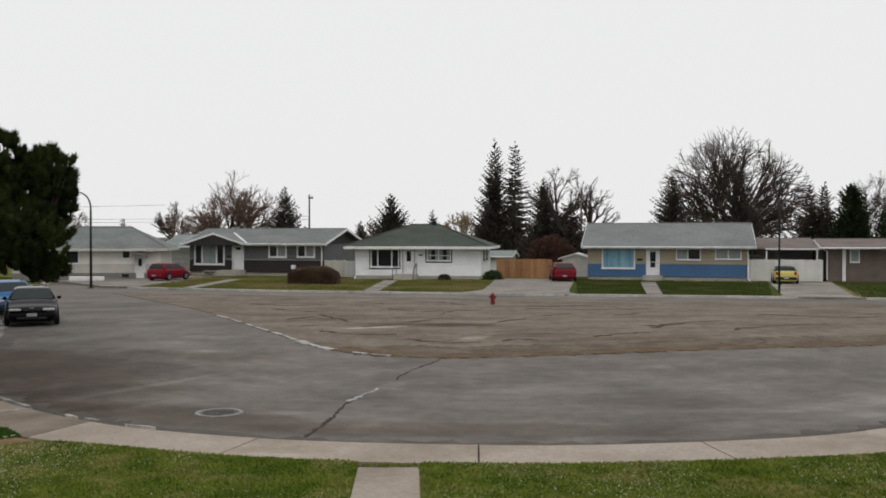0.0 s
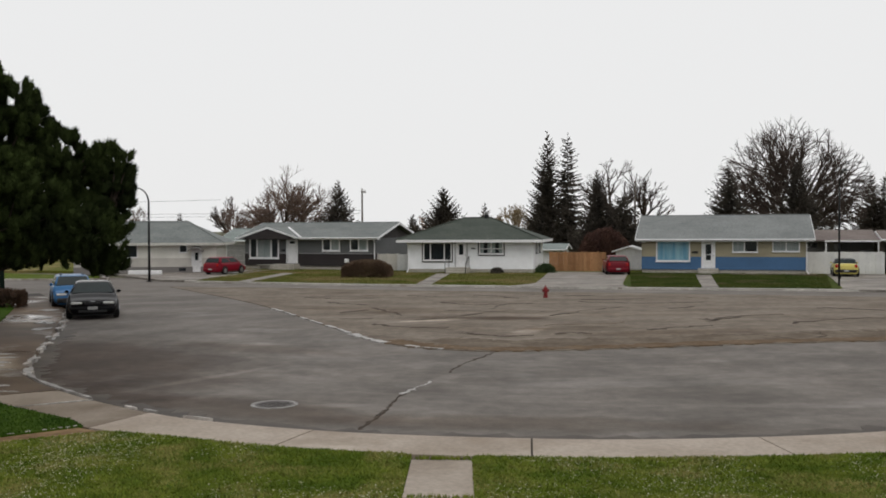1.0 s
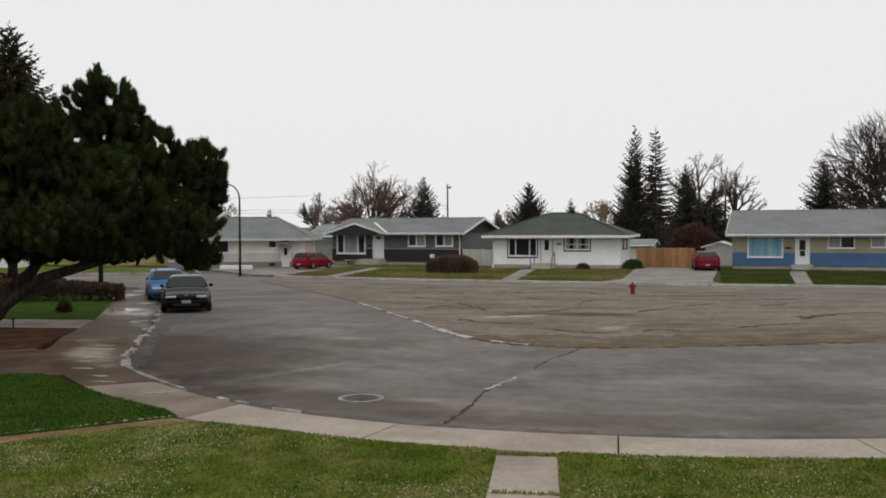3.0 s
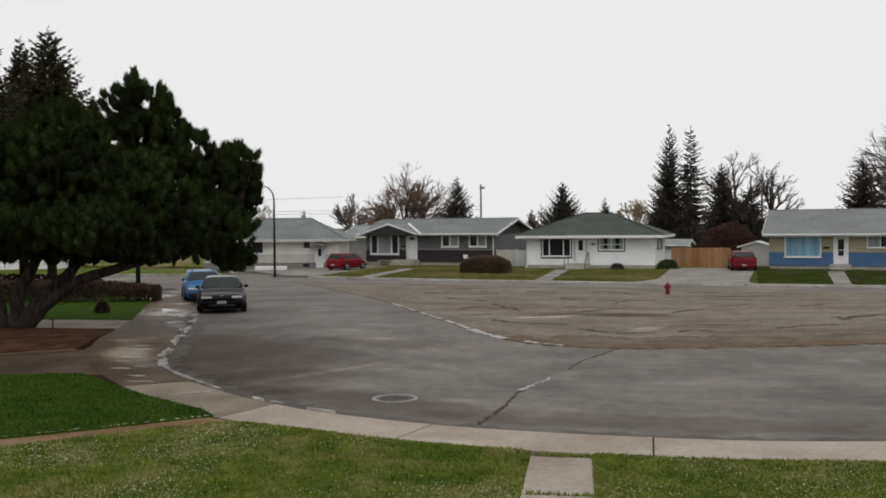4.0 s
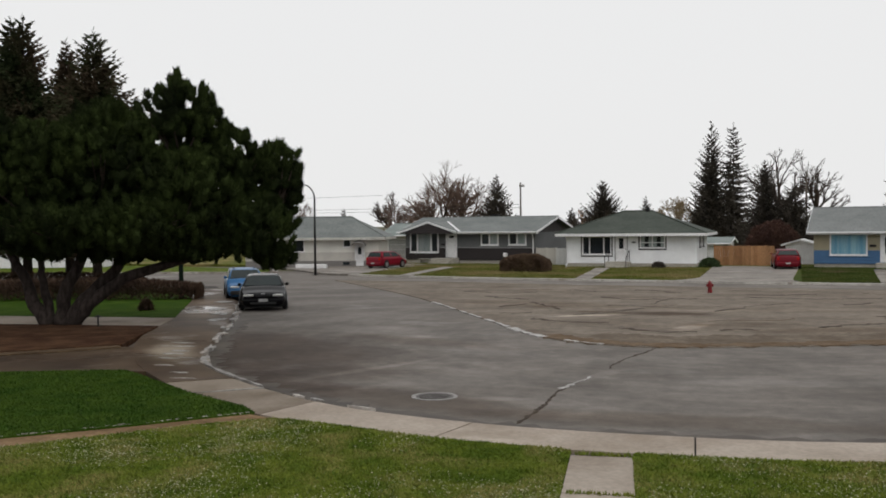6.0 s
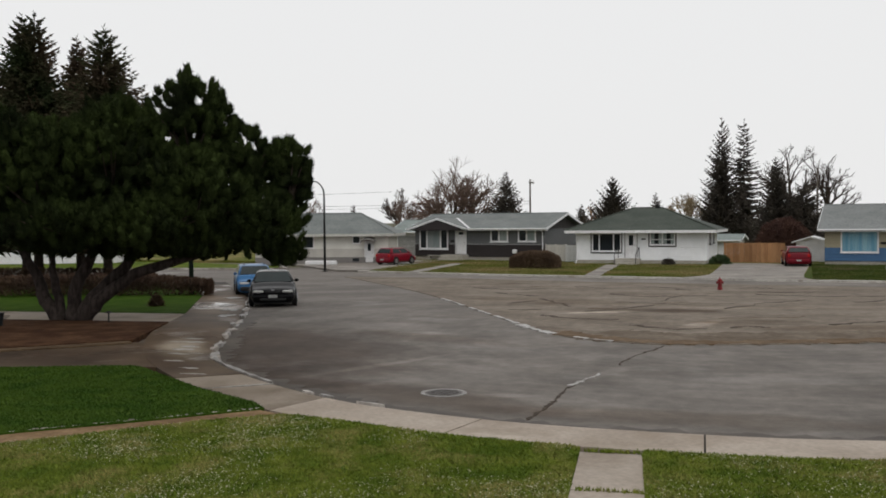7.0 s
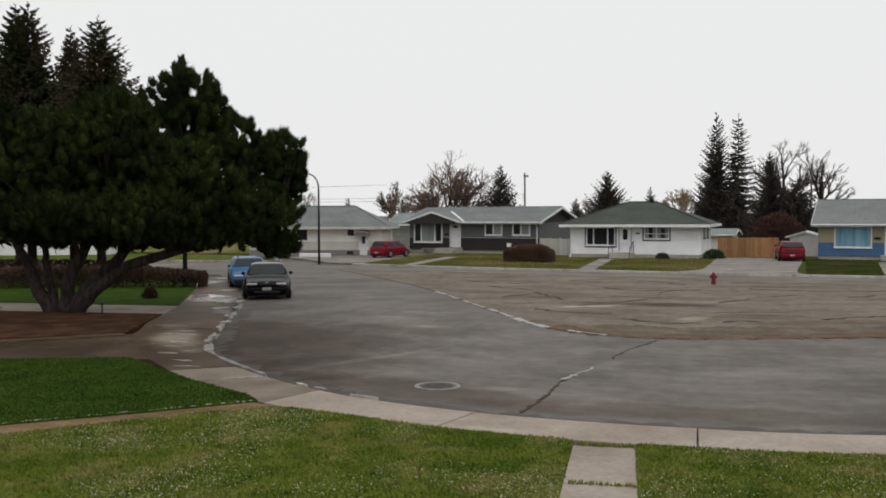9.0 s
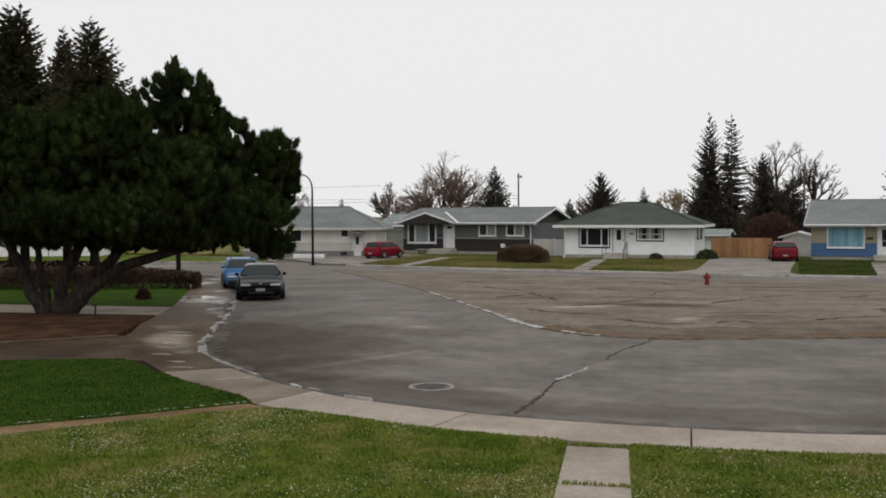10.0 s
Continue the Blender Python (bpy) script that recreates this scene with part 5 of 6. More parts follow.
def shrub(name, label, m, size, n, material, shape="dome", blade=0.22, seed=1, category="shrub"):
    """A twiggy shrub or clipped hedge: stems inside, and a hull of many short shoots."""
    r = random.Random(seed)
    t = thing(name, label, category, m)
    sx, sy, sz = size
    vs, fs = [], []
    for _ in range(n):
        if shape == "dome":
            d = Vector((r.gauss(0, 1), r.gauss(0, 1), abs(r.gauss(0, 1)))).normalized() * (0.55 + 0.45 * r.random() ** 0.5)
            d *= 0.93 + 0.1 * noise.noise(d * 3 + Vector((seed, 0, 0)))
            p = Vector((d.x * sx, d.y * sy, d.z * sz))
            o = Vector((d.x, d.y, d.z + 0.5)).normalized()
        else:
            p = Vector((r.uniform(-sx, sx), r.uniform(-sy, sy), sz * r.random() ** 0.6))
            if r.random() < 0.6:
                k = r.randrange(3)
                p[k] = (r.choice((-1, 1)) * (sx, sy)[k]) if k < 2 else sz
            ex = (abs(p.x) / sx) ** 3 * 0.3 + (abs(p.y) / sy) ** 3 * 0.2
            p.z *= 1 - ex + 0.05 * noise.noise(p * 1.5)
            p.y *= 1 + 0.1 * noise.noise(p * 1.1 + Vector((0, 9, 0)))
            o = Vector((p.x / sx * 0.4, p.y / sy * 0.6, 0.7)).normalized()
        o = (o + Vector((r.gauss(0, 0.4), r.gauss(0, 0.4), r.gauss(0, 0.3)))).normalized()
        s = o.orthogonal().normalized() * blade * 0.22
        s.rotate(Matrix.Rotation(r.uniform(0, 6.3), 3, o))
        ln = blade * r.uniform(0.5, 1.2)
        i = len(vs)
        vs += [tuple(p - s), tuple(p + s), tuple(p + o * ln)]
        fs.append((i, i + 1, i + 2))
    raw("foliage", vs, fs, material, t, kind="stuff")
    bv, bf = [], []
    for _ in range(24):
        a = r.uniform(0, 6.3)
        p = Vector((r.uniform(-0.5, 0.5) * sx * (shape == "box"), 0, -0.05))
        seg(bv, bf, p, Vector((p.x + math.cos(a) * sx * 0.4, math.sin(a) * sy * 0.5, sz * 0.8)), 0.03, 0.012, 4)
    raw("stems", bv, bf, BARK, t)
    return t


# the leaning many-stemmed pine in the mulch bed
def pine_tree():
    r = random.Random(12)
    t = thing("pine_tree", "dark spreading pine with several leaning trunks in a mulch bed", "tree", pose(0, 0, 0))
    stems = [[(-19.3, 28.0, 0.05), (-19.85, 28.0, 0.75), (-20.3, 28.1, 1.6), (-21.0, 28.2, 2.6), (-22.2, 28.2, 4.4)],
             [(-19.25, 28.0, 0.05), (-19.5, 28.1, 1.0), (-19.75, 28.2, 2.0), (-19.9, 28.0, 4.2)],
             [(-18.9, 28.0, 0.05), (-18.7, 27.9, 1.2), (-18.2, 28.1, 2.3), (-17.7, 28.3, 4.6), (-17.4, 28.5, 6.2)],
             [(-18.7, 28.0, 0.05), (-18.1, 28.1, 0.95), (-17.2, 28.4, 1.85), (-16.4, 29.0, 3.4), (-15.7, 29.8, 6.3)],
             [(-18.6, 28.0, 0.05), (-17.9, 27.9, 0.75), (-16.75, 28.2, 1.65), (-15.2, 28.9, 2.15), (-13.7, 29.9, 2.6), (-12.7, 30.8, 4.2)]]
    for i, s in enumerate(stems):
        pts = [Vector(p) for p in s]
        fine = []
        for a, b in zip(pts, pts[1:]):
            for k in range(4):
                fine.append(a.lerp(b, k / 4) + Vector((r.gauss(0, 0.02), r.gauss(0, 0.02), 0)))
        part("trunk", tube(bmesh.new(), fine + [pts[-1]], (0.27, 0.19, 0.26, 0.3, 0.26)[i], 0.06, 10), PINE_BARK, t, smooth=True)
    lobes = [((-19.99, 28, 4.6), 3.0, 2.1), ((-17.7, 28.5, 5.0), 2.2, 2.1), ((-15.6, 30, 6.3), 1.55, 2.0), ((-15.1, 29, 3.9), 2.2, 1.65), ((-13.95, 30.5, 5.1), 0.95, 1.55),
             ((-12.6, 31, 4.5), 0.9, 1.75), ((-13.3, 30, 3.1), 1.6, 0.95), ((-16.1, 28, 3.25), 2.3, 0.9), ((-18.4, 27.5, 3.2), 2.2, 0.85), ((-22.5, 28, 5.0), 2.8, 2.4),
             ((-12.75, 31, 2.3), 0.7, 0.4), ((-17.6, 28.5, 6.5), 1.1, 0.85), ((-24.5, 27.5, 4.5), 2.5, 2.6),
             ((-15.0, 29.3, 2.75), 1.7, 0.6), ((-16.9, 28.6, 2.75), 1.6, 0.6), ((-19.4, 28.2, 2.9), 1.6, 0.55)]
    vs, fs = [], []
    bv, bf = [], []
    ball = bmesh.new()
    bmesh.ops.create_icosphere(ball, subdivisions=2, radius=1.0)
    knob = [v.co.copy() for v in ball.verts]
    knob_faces = [[v.index for v in f.verts] for f in ball.faces]
    ball.free()

    def clump(c, rad, tall, up):
        """One upright bunch of shoots: a knobbly heart with needles standing off it."""
        i0 = len(vs)
        turn = up.to_track_quat("Z", "Y")
        for k in knob:
            q = 0.72 * (1 + 0.35 * noise.noise(k * 1.9 + c * 3))
            vs.append(tuple(c + turn @ Vector((k.x * rad * q, k.y * rad * q, k.z * tall * q))))
        fs.extend([tuple(i0 + i for i in f) for f in knob_faces])
        for _ in range(int(60 + 260 * rad)):
            e = Vector((r.gauss(0, 1), r.gauss(0, 1), r.gauss(0, 1))).normalized()
            p = c + turn @ Vector((e.x * rad, e.y * rad, e.z * tall)) * r.uniform(0.55, 0.8)
            d = (turn @ e * 0.6 + up * 0.75 + Vector((r.gauss(0, 0.25), r.gauss(0, 0.25), r.gauss(0, 0.2)))).normalized()
            w = d.orthogonal()
            w.rotate(Matrix.Rotation(r.uniform(0, 6.3), 3, d))
            w = w.normalized() * 0.017
            i = len(vs)
            vs.extend((tuple(p - w), tuple(p + w), tuple(p + d * r.uniform(0.09, 0.17))))
            fs.append((i, i + 1, i + 2))

    for c, rx, rz in lobes:
        c = Vector(c)
        ry = min(rx, 2.2)
        area = (rx * rz + rx * ry + ry * rz) / 3
        # large dark masses of foliage within, small upright bunches over the outside
        for _ in range(int(16 * area) + 8):
            d = Vector((r.gauss(0, 1), r.gauss(0, 1), r.gauss(0, 1))).normalized() * r.uniform(0.25, 0.72)
            clump(c + Vector((d.x * rx, d.y * ry, d.z * rz)), r.uniform(0.24, 0.4), r.uniform(0.3, 0.5), Vector((d.x * 0.5, d.y * 0.5, 1)).normalized())
        for k in range(int(62 * area) + 24):
            d = Vector((r.gauss(0, 1), r.gauss(0, 1), r.gauss(0, 1) + 0.2)).normalized()
            reach = r.uniform(0.8, 0.98) * (1.0 + 0.2 * noise.noise(d * 2.6 + c))
            clump(c + Vector((d.x * rx, d.y * ry, d.z * rz)) * reach, r.uniform(0.1, 0.19), r.uniform(0.2, 0.38), Vector((d.x * 0.55 + r.gauss(0, 0.15), d.y * 0.55 + r.gauss(0, 0.15), 0.95 + 0.3 * d.z)).normalized())
        for _ in range(int(6 + rx * 5)):
            d = Vector((r.gauss(0, 1), r.gauss(0, 1), abs(r.gauss(0, 0.8)))).normalized()
            seg(bv, bf, c - Vector((0, 0, rz * 0.5)), c + Vector((d.x * rx, d.y * ry, d.z * rz)) * 0.85, 0.06, 0.015, 5)
    raw("crown", vs, fs, PINE, t, kind="stuff")
    raw("crown_wood", bv, bf, BARK, t, kind="stuff")


pine_tree()
BIG = "tall dark spruce behind a garden hedge"
NEAR_SPRUCE = mat("near_spruce_needles", (0.036, 0.05, 0.022), (0.085, 0.06, 0.042), 0.45, 0.9, 0.0, fine=6.0, spec=0.05)
for x, y, h, rad, sd in ((-32.3, 44, 14.1, 3.9, 21), (-31.8, 44.3, 14.2, 3.9, 25), (-30.8, 46.5, 13.3, 2.9, 22), (-27.6, 44, 13.2, 4.5, 23), (-36.0, 45, 13.0, 5.0, 24)):
    tr = spruce("spruce", BIG, x, y, h, rad, sd, levels=120, per=13, base=0.16, trunk_r=0.26, material=NEAR_SPRUCE, taper=0.9, lift=-0.12)
    tagged(tr, group="tall spruces by the hedge")
# label, x, y, height, radius, seed, levels, per, kept share, taper, lift
SPRUCES = [("tall slender dark spruce behind a fence", 5.6, 105, 13.8, 2.7, 31, 66, 9, 0.9, 0.8, 0.35), ("tall slender thin-branched spruce behind a fence", 7.8, 105, 13.5, 2.3, 32, 64, 10, 0.72, 0.55, -0.28),
           ("dark pointed spruce behind a reddish shrub", 9.9, 95, 8.9, 2.6, 33, 54, 10, 1.0, 0.85, 0.2), ("short dark spruce beside a reddish shrub", 12.2, 94, 6.4, 2.6, 34, 46, 10, 1.0, 0.5, 0.0),
           ("broad spruce behind a long bungalow", 22.5, 95, 9.1, 3.4, 35, 54, 10, 0.9, 0.9, 0.15), ("dark spruce in front of a bare tree", 28.2, 92, 9.9, 2.9, 36, 54, 10, 1.0, 0.8, 0.2),
           ("twin-topped spruce behind a carport", 41.6, 110, 9.2, 2.7, 37, 50, 9, 0.95, 0.85, 0.05), ("twin-topped spruce behind a carport", 43.3, 110, 9.4, 2.7, 38, 50, 9, 0.95, 0.85, 0.05),
           ("dark spruce behind a grey roof", -15.5, 95, 8.1, 3.0, 41, 50, 10, 0.95, 1.0, 0.15), ("broad spruce behind a green roof", -5.9, 110, 8.0, 3.3, 42, 54, 10, 0.9, 0.95, 0.45),
           ("small far spruce above the roofs", -1.6, 150, 7.3, 2.0, 43, 30, 9, 1.0, 0.8, 0.0), ("small far spruce above the roofs", -10.2, 120, 5.1, 1.6, 44, 30, 9, 1.0, 0.8, 0.0),
           ("small far spruce above the roofs", 6.6, 150, 7.9, 2.3, 45, 30, 9, 1.0, 0.5, 0.1), ("small far spruce above the roofs", -42.9, 130, 5.6, 1.6, 46, 26, 8, 1.0, 0.8, 0.0)]
for label, x, y, h, rad, sd, lv, per, thin, taper, lift in SPRUCES:
    spruce("spruce", label, x, y, h, rad, sd, levels=lv, per=per, base=0.03, thin=thin, taper=taper, lift=lift)
GREEN_SPRUCE = mat("green_conifer_needles", (0.022, 0.034, 0.016), (0.04, 0.056, 0.026), 0.6, 0.9, 0.0, fine=6.0, spec=0.05)
for x, y, h, rad, sd in ((32.5, 77.0, 7.3, 1.75, 39), (36.2, 77.0, 6.0, 2.0, 40)):
    spruce("spruce", "dense dark spruce beside a brown house", x, y, h, rad, sd, levels=80, per=14, base=0.1, taper=0.5, material=GREEN_SPRUCE, lift=0.2)
bare_tree("bare_tree", "wide bare tree with fanned dark limbs", 30.3, 101, 14.6, 7.9, 51, levels=5, limbs=15, kids=3, rad=0.5, up=0.08, trunk_h=0.24, twig_r=0.02, low=0.2)
bare_tree("bare_tree", "bare tree with brownish twigs behind a grey roof", -22.0, 100, 10.5, 5.2, 52, material=TWIG_RED, levels=5, limbs=14, kids=3, rad=0.34, up=0.05, twig_r=0.017, low=0.2)
bare_tree("bare_tree", "bare reddish tree beside a garage", -26.0, 98, 6.6, 3.0, 57, material=TWIG_RED, levels=5, limbs=5, kids=3, rad=0.2, up=0.1)
bare_tree("bare_tree", "thin pale bare tree beside a garage", -30.8, 110, 10.2, 2.2, 53, levels=5, limbs=6, kids=2, rad=0.2, twig_r=0.03, up=0.9, trunk_h=0.3)
bare_tree("bare_tree", "bare tree with pale upright limbs", 12.7, 110, 13.4, 3.6, 54, levels=5, limbs=6, kids=2, rad=0.36, up=0.3, trunk_h=0.42, twig_r=0.024)
bare_tree("bare_tree", "bare tree with pale upright limbs", 17.0, 110, 13.2, 3.2, 55, levels=5, limbs=6, kids=2, rad=0.34, up=0.3, trunk_h=0.35, twig_r=0.024)
bare_tree("bare_tree", "far bare tree above the roofs", 2.6, 152, 9.4, 3.6, 56, levels=5, limbs=5, kids=3, rad=0.2, up=0.4, material=mat("ochre_twig", (0.2, 0.15, 0.09), (0.26, 0.2, 0.12), 1.0, 0.9, 0.0), twig_r=0.03)
bare_tree("bare_tree", "far orange-brown tree above the roofs", -9.2, 130, 6.2, 2.2, 58, levels=5, limbs=5, kids=3, rad=0.15, up=0.3, material=mat("orange_twig", (0.25, 0.14, 0.07), (0.3, 0.18, 0.1), 1.0, 0.9, 0.0), twig_r=0.03)
bare_tree("bare_tree", "far bare tree above the roofs", -45.0, 120, 8.0, 2.6, 59, levels=5, limbs=5, kids=3, rad=0.18, material=TWIG_RED)
bare_tree("bare_tree", "bare tree beyond the end of the row", 46.0, 104, 10.6, 4.4, 60, levels=5, limbs=5, kids=3, rad=0.22, up=0.4)

RED_SHRUB = mat("reddish_shoots", (0.055, 0.026, 0.02), (0.085, 0.042, 0.03), 0.8, 0.9, 0.0)
BROWN_HEDGE = mat("brown_hedge_shoots", (0.045, 0.025, 0.017), (0.085, 0.05, 0.03), 0.8, 0.9, 0.0)
shrub("shrub", "large rounded reddish-brown bare shrub behind a fence", pose(9.5, 85, 0.0), (2.7, 2.2, 3.55), 26000, RED_SHRUB, blade=0.18, seed=5)
shrub("hedge", "clipped brown leafless hedge on a front lawn", pose(-8.5, 63.9, G, 0, 0, -14), (1.5, 0.8, 1.1), 14000, mat("straw_hedge_shoots", (0.085, 0.052, 0.034), (0.14, 0.092, 0.058), 0.8, 0.9, 0.0), "box", 0.13, 6, "hedge")
shrub("hedge", "long low clipped brown hedge beside a lawn", pose(-25.2, 38.1, UP, 0, 0, 13), (5.6, 0.7, 0.86), 15000, BROWN_HEDGE, "box", 0.16, 7, "hedge")
shrub("hedge", "low brown hedge along the side street", pose(-31.5, 42.8, UP, 0, 0, 10), (6.5, 0.6, 0.9), 9000, BROWN_HEDGE, "box", 0.18, 8, "hedge")
shrub("shrub", "small round brown garden shrub on a lawn", pose(-19.0, 33.5, UP), (0.26, 0.26, 0.42), 500, BROWN_HEDGE, blade=0.16, seed=9)
shrub("shrub", "small dark shrub under a bungalow window", pose(0.1, 69.3, G), (0.5, 0.4, 0.45), 700, HAZY_SPRUCE, blade=0.14, seed=10)
shrub("shrub", "green low shrub at a house corner", pose(3.6, 70.2, G), (0.8, 0.6, 0.7), 1500, mat("green_leaves", (0.03, 0.055, 0.018), (0.05, 0.08, 0.03), 1.0, 0.8, 0.0), blade=0.16, seed=11)
shrub("shrub", "small clipped dark shrub by the hedge", pose(-36.5, 36.2, UP), (0.8, 0.7, 0.8), 1500, BROWN_HEDGE, blade=0.16, seed=13)


# ---- street furniture ----
def street_lamp(label, x, y, hgt, reach, turn, girth=0.085):
    t = thing("street_lamp", label, "street lamp", pose(x, y, 0.0, 0, 0, turn))
    part("pole", tube(bmesh.new(), [(0, 0, 0), (0, 0, hgt * 0.5), (0, 0, hgt - 1.0)], girth, girth * 0.7, 10), METAL, t, smooth=True)
    arm = [(-reach * (1 - math.cos(a)), 0, hgt - 1.0 + 0.95 * math.sin(a)) for a in np.linspace(0, math.pi / 2, 9)]
    part("arm", tube(bmesh.new(), arm, girth * 0.65, girth * 0.42, 8), METAL, t, smooth=True)
    bm = bmesh.new()
    bmesh.ops.create_uvsphere(bm, u_segments=12, v_segments=8, radius=1.0, matrix=Matrix.Translation((-reach - 0.22, 0, hgt - 0.07)) @ Matrix.Diagonal((0.3, 0.12, 0.08, 1)))
    head = part("lamp_head", bm, METAL, t, smooth=True)
    bm = bmesh.new()
    bmesh.ops.create_uvsphere(bm, u_segments=10, v_segments=6, radius=1.0, matrix=Matrix.Translation((-reach - 0.25, 0, hgt - 0.12)) @ Matrix.Diagonal((0.2, 0.09, 0.07, 1)))
    part("lens", bm, LENS, head, smooth=True)
    part("base_plate", boxes((-0.16, 0.16, -0.16, 0.16, 0.0, 0.04), bevel=0.01), METAL, t)
    part("hatch", boxes((-0.05, 0.05, -0.1, -0.07, 0.5, 0.75), bevel=0.008), METAL, t)
    return t


street_lamp("dark steel street lamp with a curved arm", -22.1, 60.8, 6.05, 0.8, 0)
street_lamp("dark steel street lamp at a driveway corner", 18.75, 54.0, 6.4, 0.9, 85, 0.06)


def utility_pole(x, y, hgt, turn):
    t = thing("utility_pole", "weathered wooden utility pole with a crossarm", "utility pole", pose(x, y, 0, 0, 0, turn))
    part("pole", tube(bmesh.new(), [(0, 0, -0.1), (0, 0, hgt * 0.5), (0, 0, hgt)], 0.11, 0.075, 9), WOOD_POLE, t)
    arm = part("crossarm", boxes((-0.75, 0.75, -0.16, -0.105, hgt - 0.42, hgt - 0.28), bevel=0.01), WOOD_POLE, t)
    for x_ in (-0.65, -0.25, 0.25, 0.65):
        part("insulator", tube(bmesh.new(), [(x_, -0.13, hgt - 0.28), (x_, -0.13, hgt - 0.12)], 0.04, 0.025, 6), LENS, arm)
    return t


utility_pole(-13.1, 95, 7.35, 80)
utility_pole(13.55, 95, 7.9, 80)
for z, a, b in ((6.35, (-75, 98), (-27.5, 96)), (5.2, (-60, 96), (-13.1, 95)), (4.9, (-60, 96.2), (-13.1, 95))):
    pts = [(a[0] + (b[0] - a[0]) * k / 12, a[1] + (b[1] - a[1]) * k / 12, z - 0.3 * (1 - (k / 6 - 1) ** 2)) for k in range(13)]
    tagged(part("overhead_cable", tube(bmesh.new(), pts, 0.018, sides=4), METAL), "thin dark overhead cable above the roofs", "cable")


def hydrant(x, y):
    t = thing("fire_hydrant", "red fire hydrant on old asphalt", "fire hydrant", pose(x, y, 0.02) @ Matrix.Diagonal((0.66, 0.66, 0.86, 1)))
    red = mat("hydrant_red", (0.17, 0.008, 0.01), (0.13, 0.006, 0.008), 4.0, 0.45, 0.1)
    part("barrel", tube(bmesh.new(), [(0, 0, 0), (0, 0, 0.06), (0, 0, 0.061), (0, 0, 0.5)], 0.17, 0.14, 14), red, t, smooth=False)
    bm = bmesh.new()
    bmesh.ops.create_uvsphere(bm, u_segments=14, v_segments=8, radius=0.16, matrix=Matrix.Translation((0, 0, 0.5)) @ Matrix.Diagonal((1, 1, 0.75, 1)))
    part("bonnet", bm, red, t, smooth=True)
    part("top_nut", tube(bmesh.new(), [(0, 0, 0.6), (0, 0, 0.68)], 0.04, 0.035, 5), red, t)
    for d in ((1, 0), (-1, 0), (0, -1)):
        n = part("nozzle", tube(bmesh.new(), [(0.1 * d[0], 0.1 * d[1], 0.4), (0.22 * d[0], 0.22 * d[1], 0.4)], 0.065, 0.065, 10), red, t)
        part("cap", tube(bmesh.new(), [(0.222 * d[0], 0.222 * d[1], 0.4), (0.25 * d[0], 0.25 * d[1], 0.4)], 0.075, 0.06, 8), red, n)
    part("flange", tube(bmesh.new(), [(0, 0, 0.08), (0, 0, 0.12)], 0.2, 0.2, 14), red, t)


hydrant(2.36, 45.9)
sign = thing("sign_post", "dark green steel post beside the hedge", "post", pose(-20.6, 39.4, 0.02))
part("pole", tube(bmesh.new(), [(0, 0, 0), (0, 0, 2.9)], 0.11, 0.1, 8), mat("green_post", (0.01, 0.016, 0.012), None, 3, 0.9, 0.1, spec=0.1, ior=1.2), sign)
part("cap", tube(bmesh.new(), [(0, 0, 2.902), (0, 0, 2.96)], 0.13, 0.06, 8), METAL, sign)
peg = thing("garden_light", "small dark garden light on a stake", "garden light", pose(-17.2, 27.4, UP + 0.05))
part("stake", tube(bmesh.new(), [(0, 0, 0), (0, 0, 0.3)], 0.025, sides=6), METAL, peg)
part("shade", tube(bmesh.new(), [(0, 0, 0.3), (0, 0, 0.36)], 0.12, 0.05, 10), METAL, peg)
bin_ = thing("garden_tub", "dark blue-black plastic tub on the mulch", "tub", pose(-20.15, 25.9, UP + 0.05) @ Matrix.Diagonal((0.75, 0.75, 0.75, 1)))
part("body", tube(bmesh.new(), [(0, 0, 0), (0, 0, 0.5)], 0.27, 0.33, 14), mat("dark_plastic", (0.006, 0.008, 0.01), None, 4, 0.5, 0.1), bin_)
part("rim", tube(bmesh.new(), [(0, 0, 0.502), (0, 0, 0.54)], 0.35, 0.35, 14), BLACK_TRIM, bin_)

# manhole
hole = thing("manhole", "round cast-iron manhole cover with a pale worn ring", "manhole cover", pose(-4.12, 17.8, 0.0))
bm = bmesh.new()
for a, b, z in ((0.36, 0.44, 0.012),):
    ring = [[bm.verts.new((q * math.cos(k * math.tau / 40), q * math.sin(k * math.tau / 40), zz)) for k in range(40)] for q, zz in ((a, 0.0), (a, z), (b, z), (b, 0.0))]
    for ra, rb in zip(ring, ring[1:]):
        for k in range(40):
            bm.faces.new((ra[k], ra[(k + 1) % 40], rb[(k + 1) % 40], rb[k]))
part("frame_ring", bm, mat("worn_iron_ring", (0.13, 0.122, 0.114), (0.24, 0.23, 0.215), 5.0, 0.5, 0.3), hole, "pale worn iron ring")
cover = part("cover", tube(bmesh.new(), [(0, 0, 0.0), (0, 0, 0.008)], 0.35, 0.35, 32), IRON, hole)
for i in range(-3, 4):
    part("ridge", boxes((-0.3 + 0.03 * abs(i), 0.3 - 0.03 * abs(i), i * 0.085 - 0.018, i * 0.085 + 0.018, 0.008, 0.014)), IRON, cover)


# ---- cracks, streaks and patches in the asphalt ----
def inside_plan(p, poly):
    x, y = p
    hit = False
    for (xa, ya), (xb, yb) in zip(poly, poly[1:] + poly[:1]):
        if (ya > y) != (yb > y) and x < (xb - xa) * (y - ya) / (yb - ya) + xa:
            hit = not hit
    return hit


def jitter(line, seed, amount, per=6):
    r = random.Random(seed)
    return [(x + r.gauss(0, amount), y + r.gauss(0, amount)) for x, y in curve(line, per)]


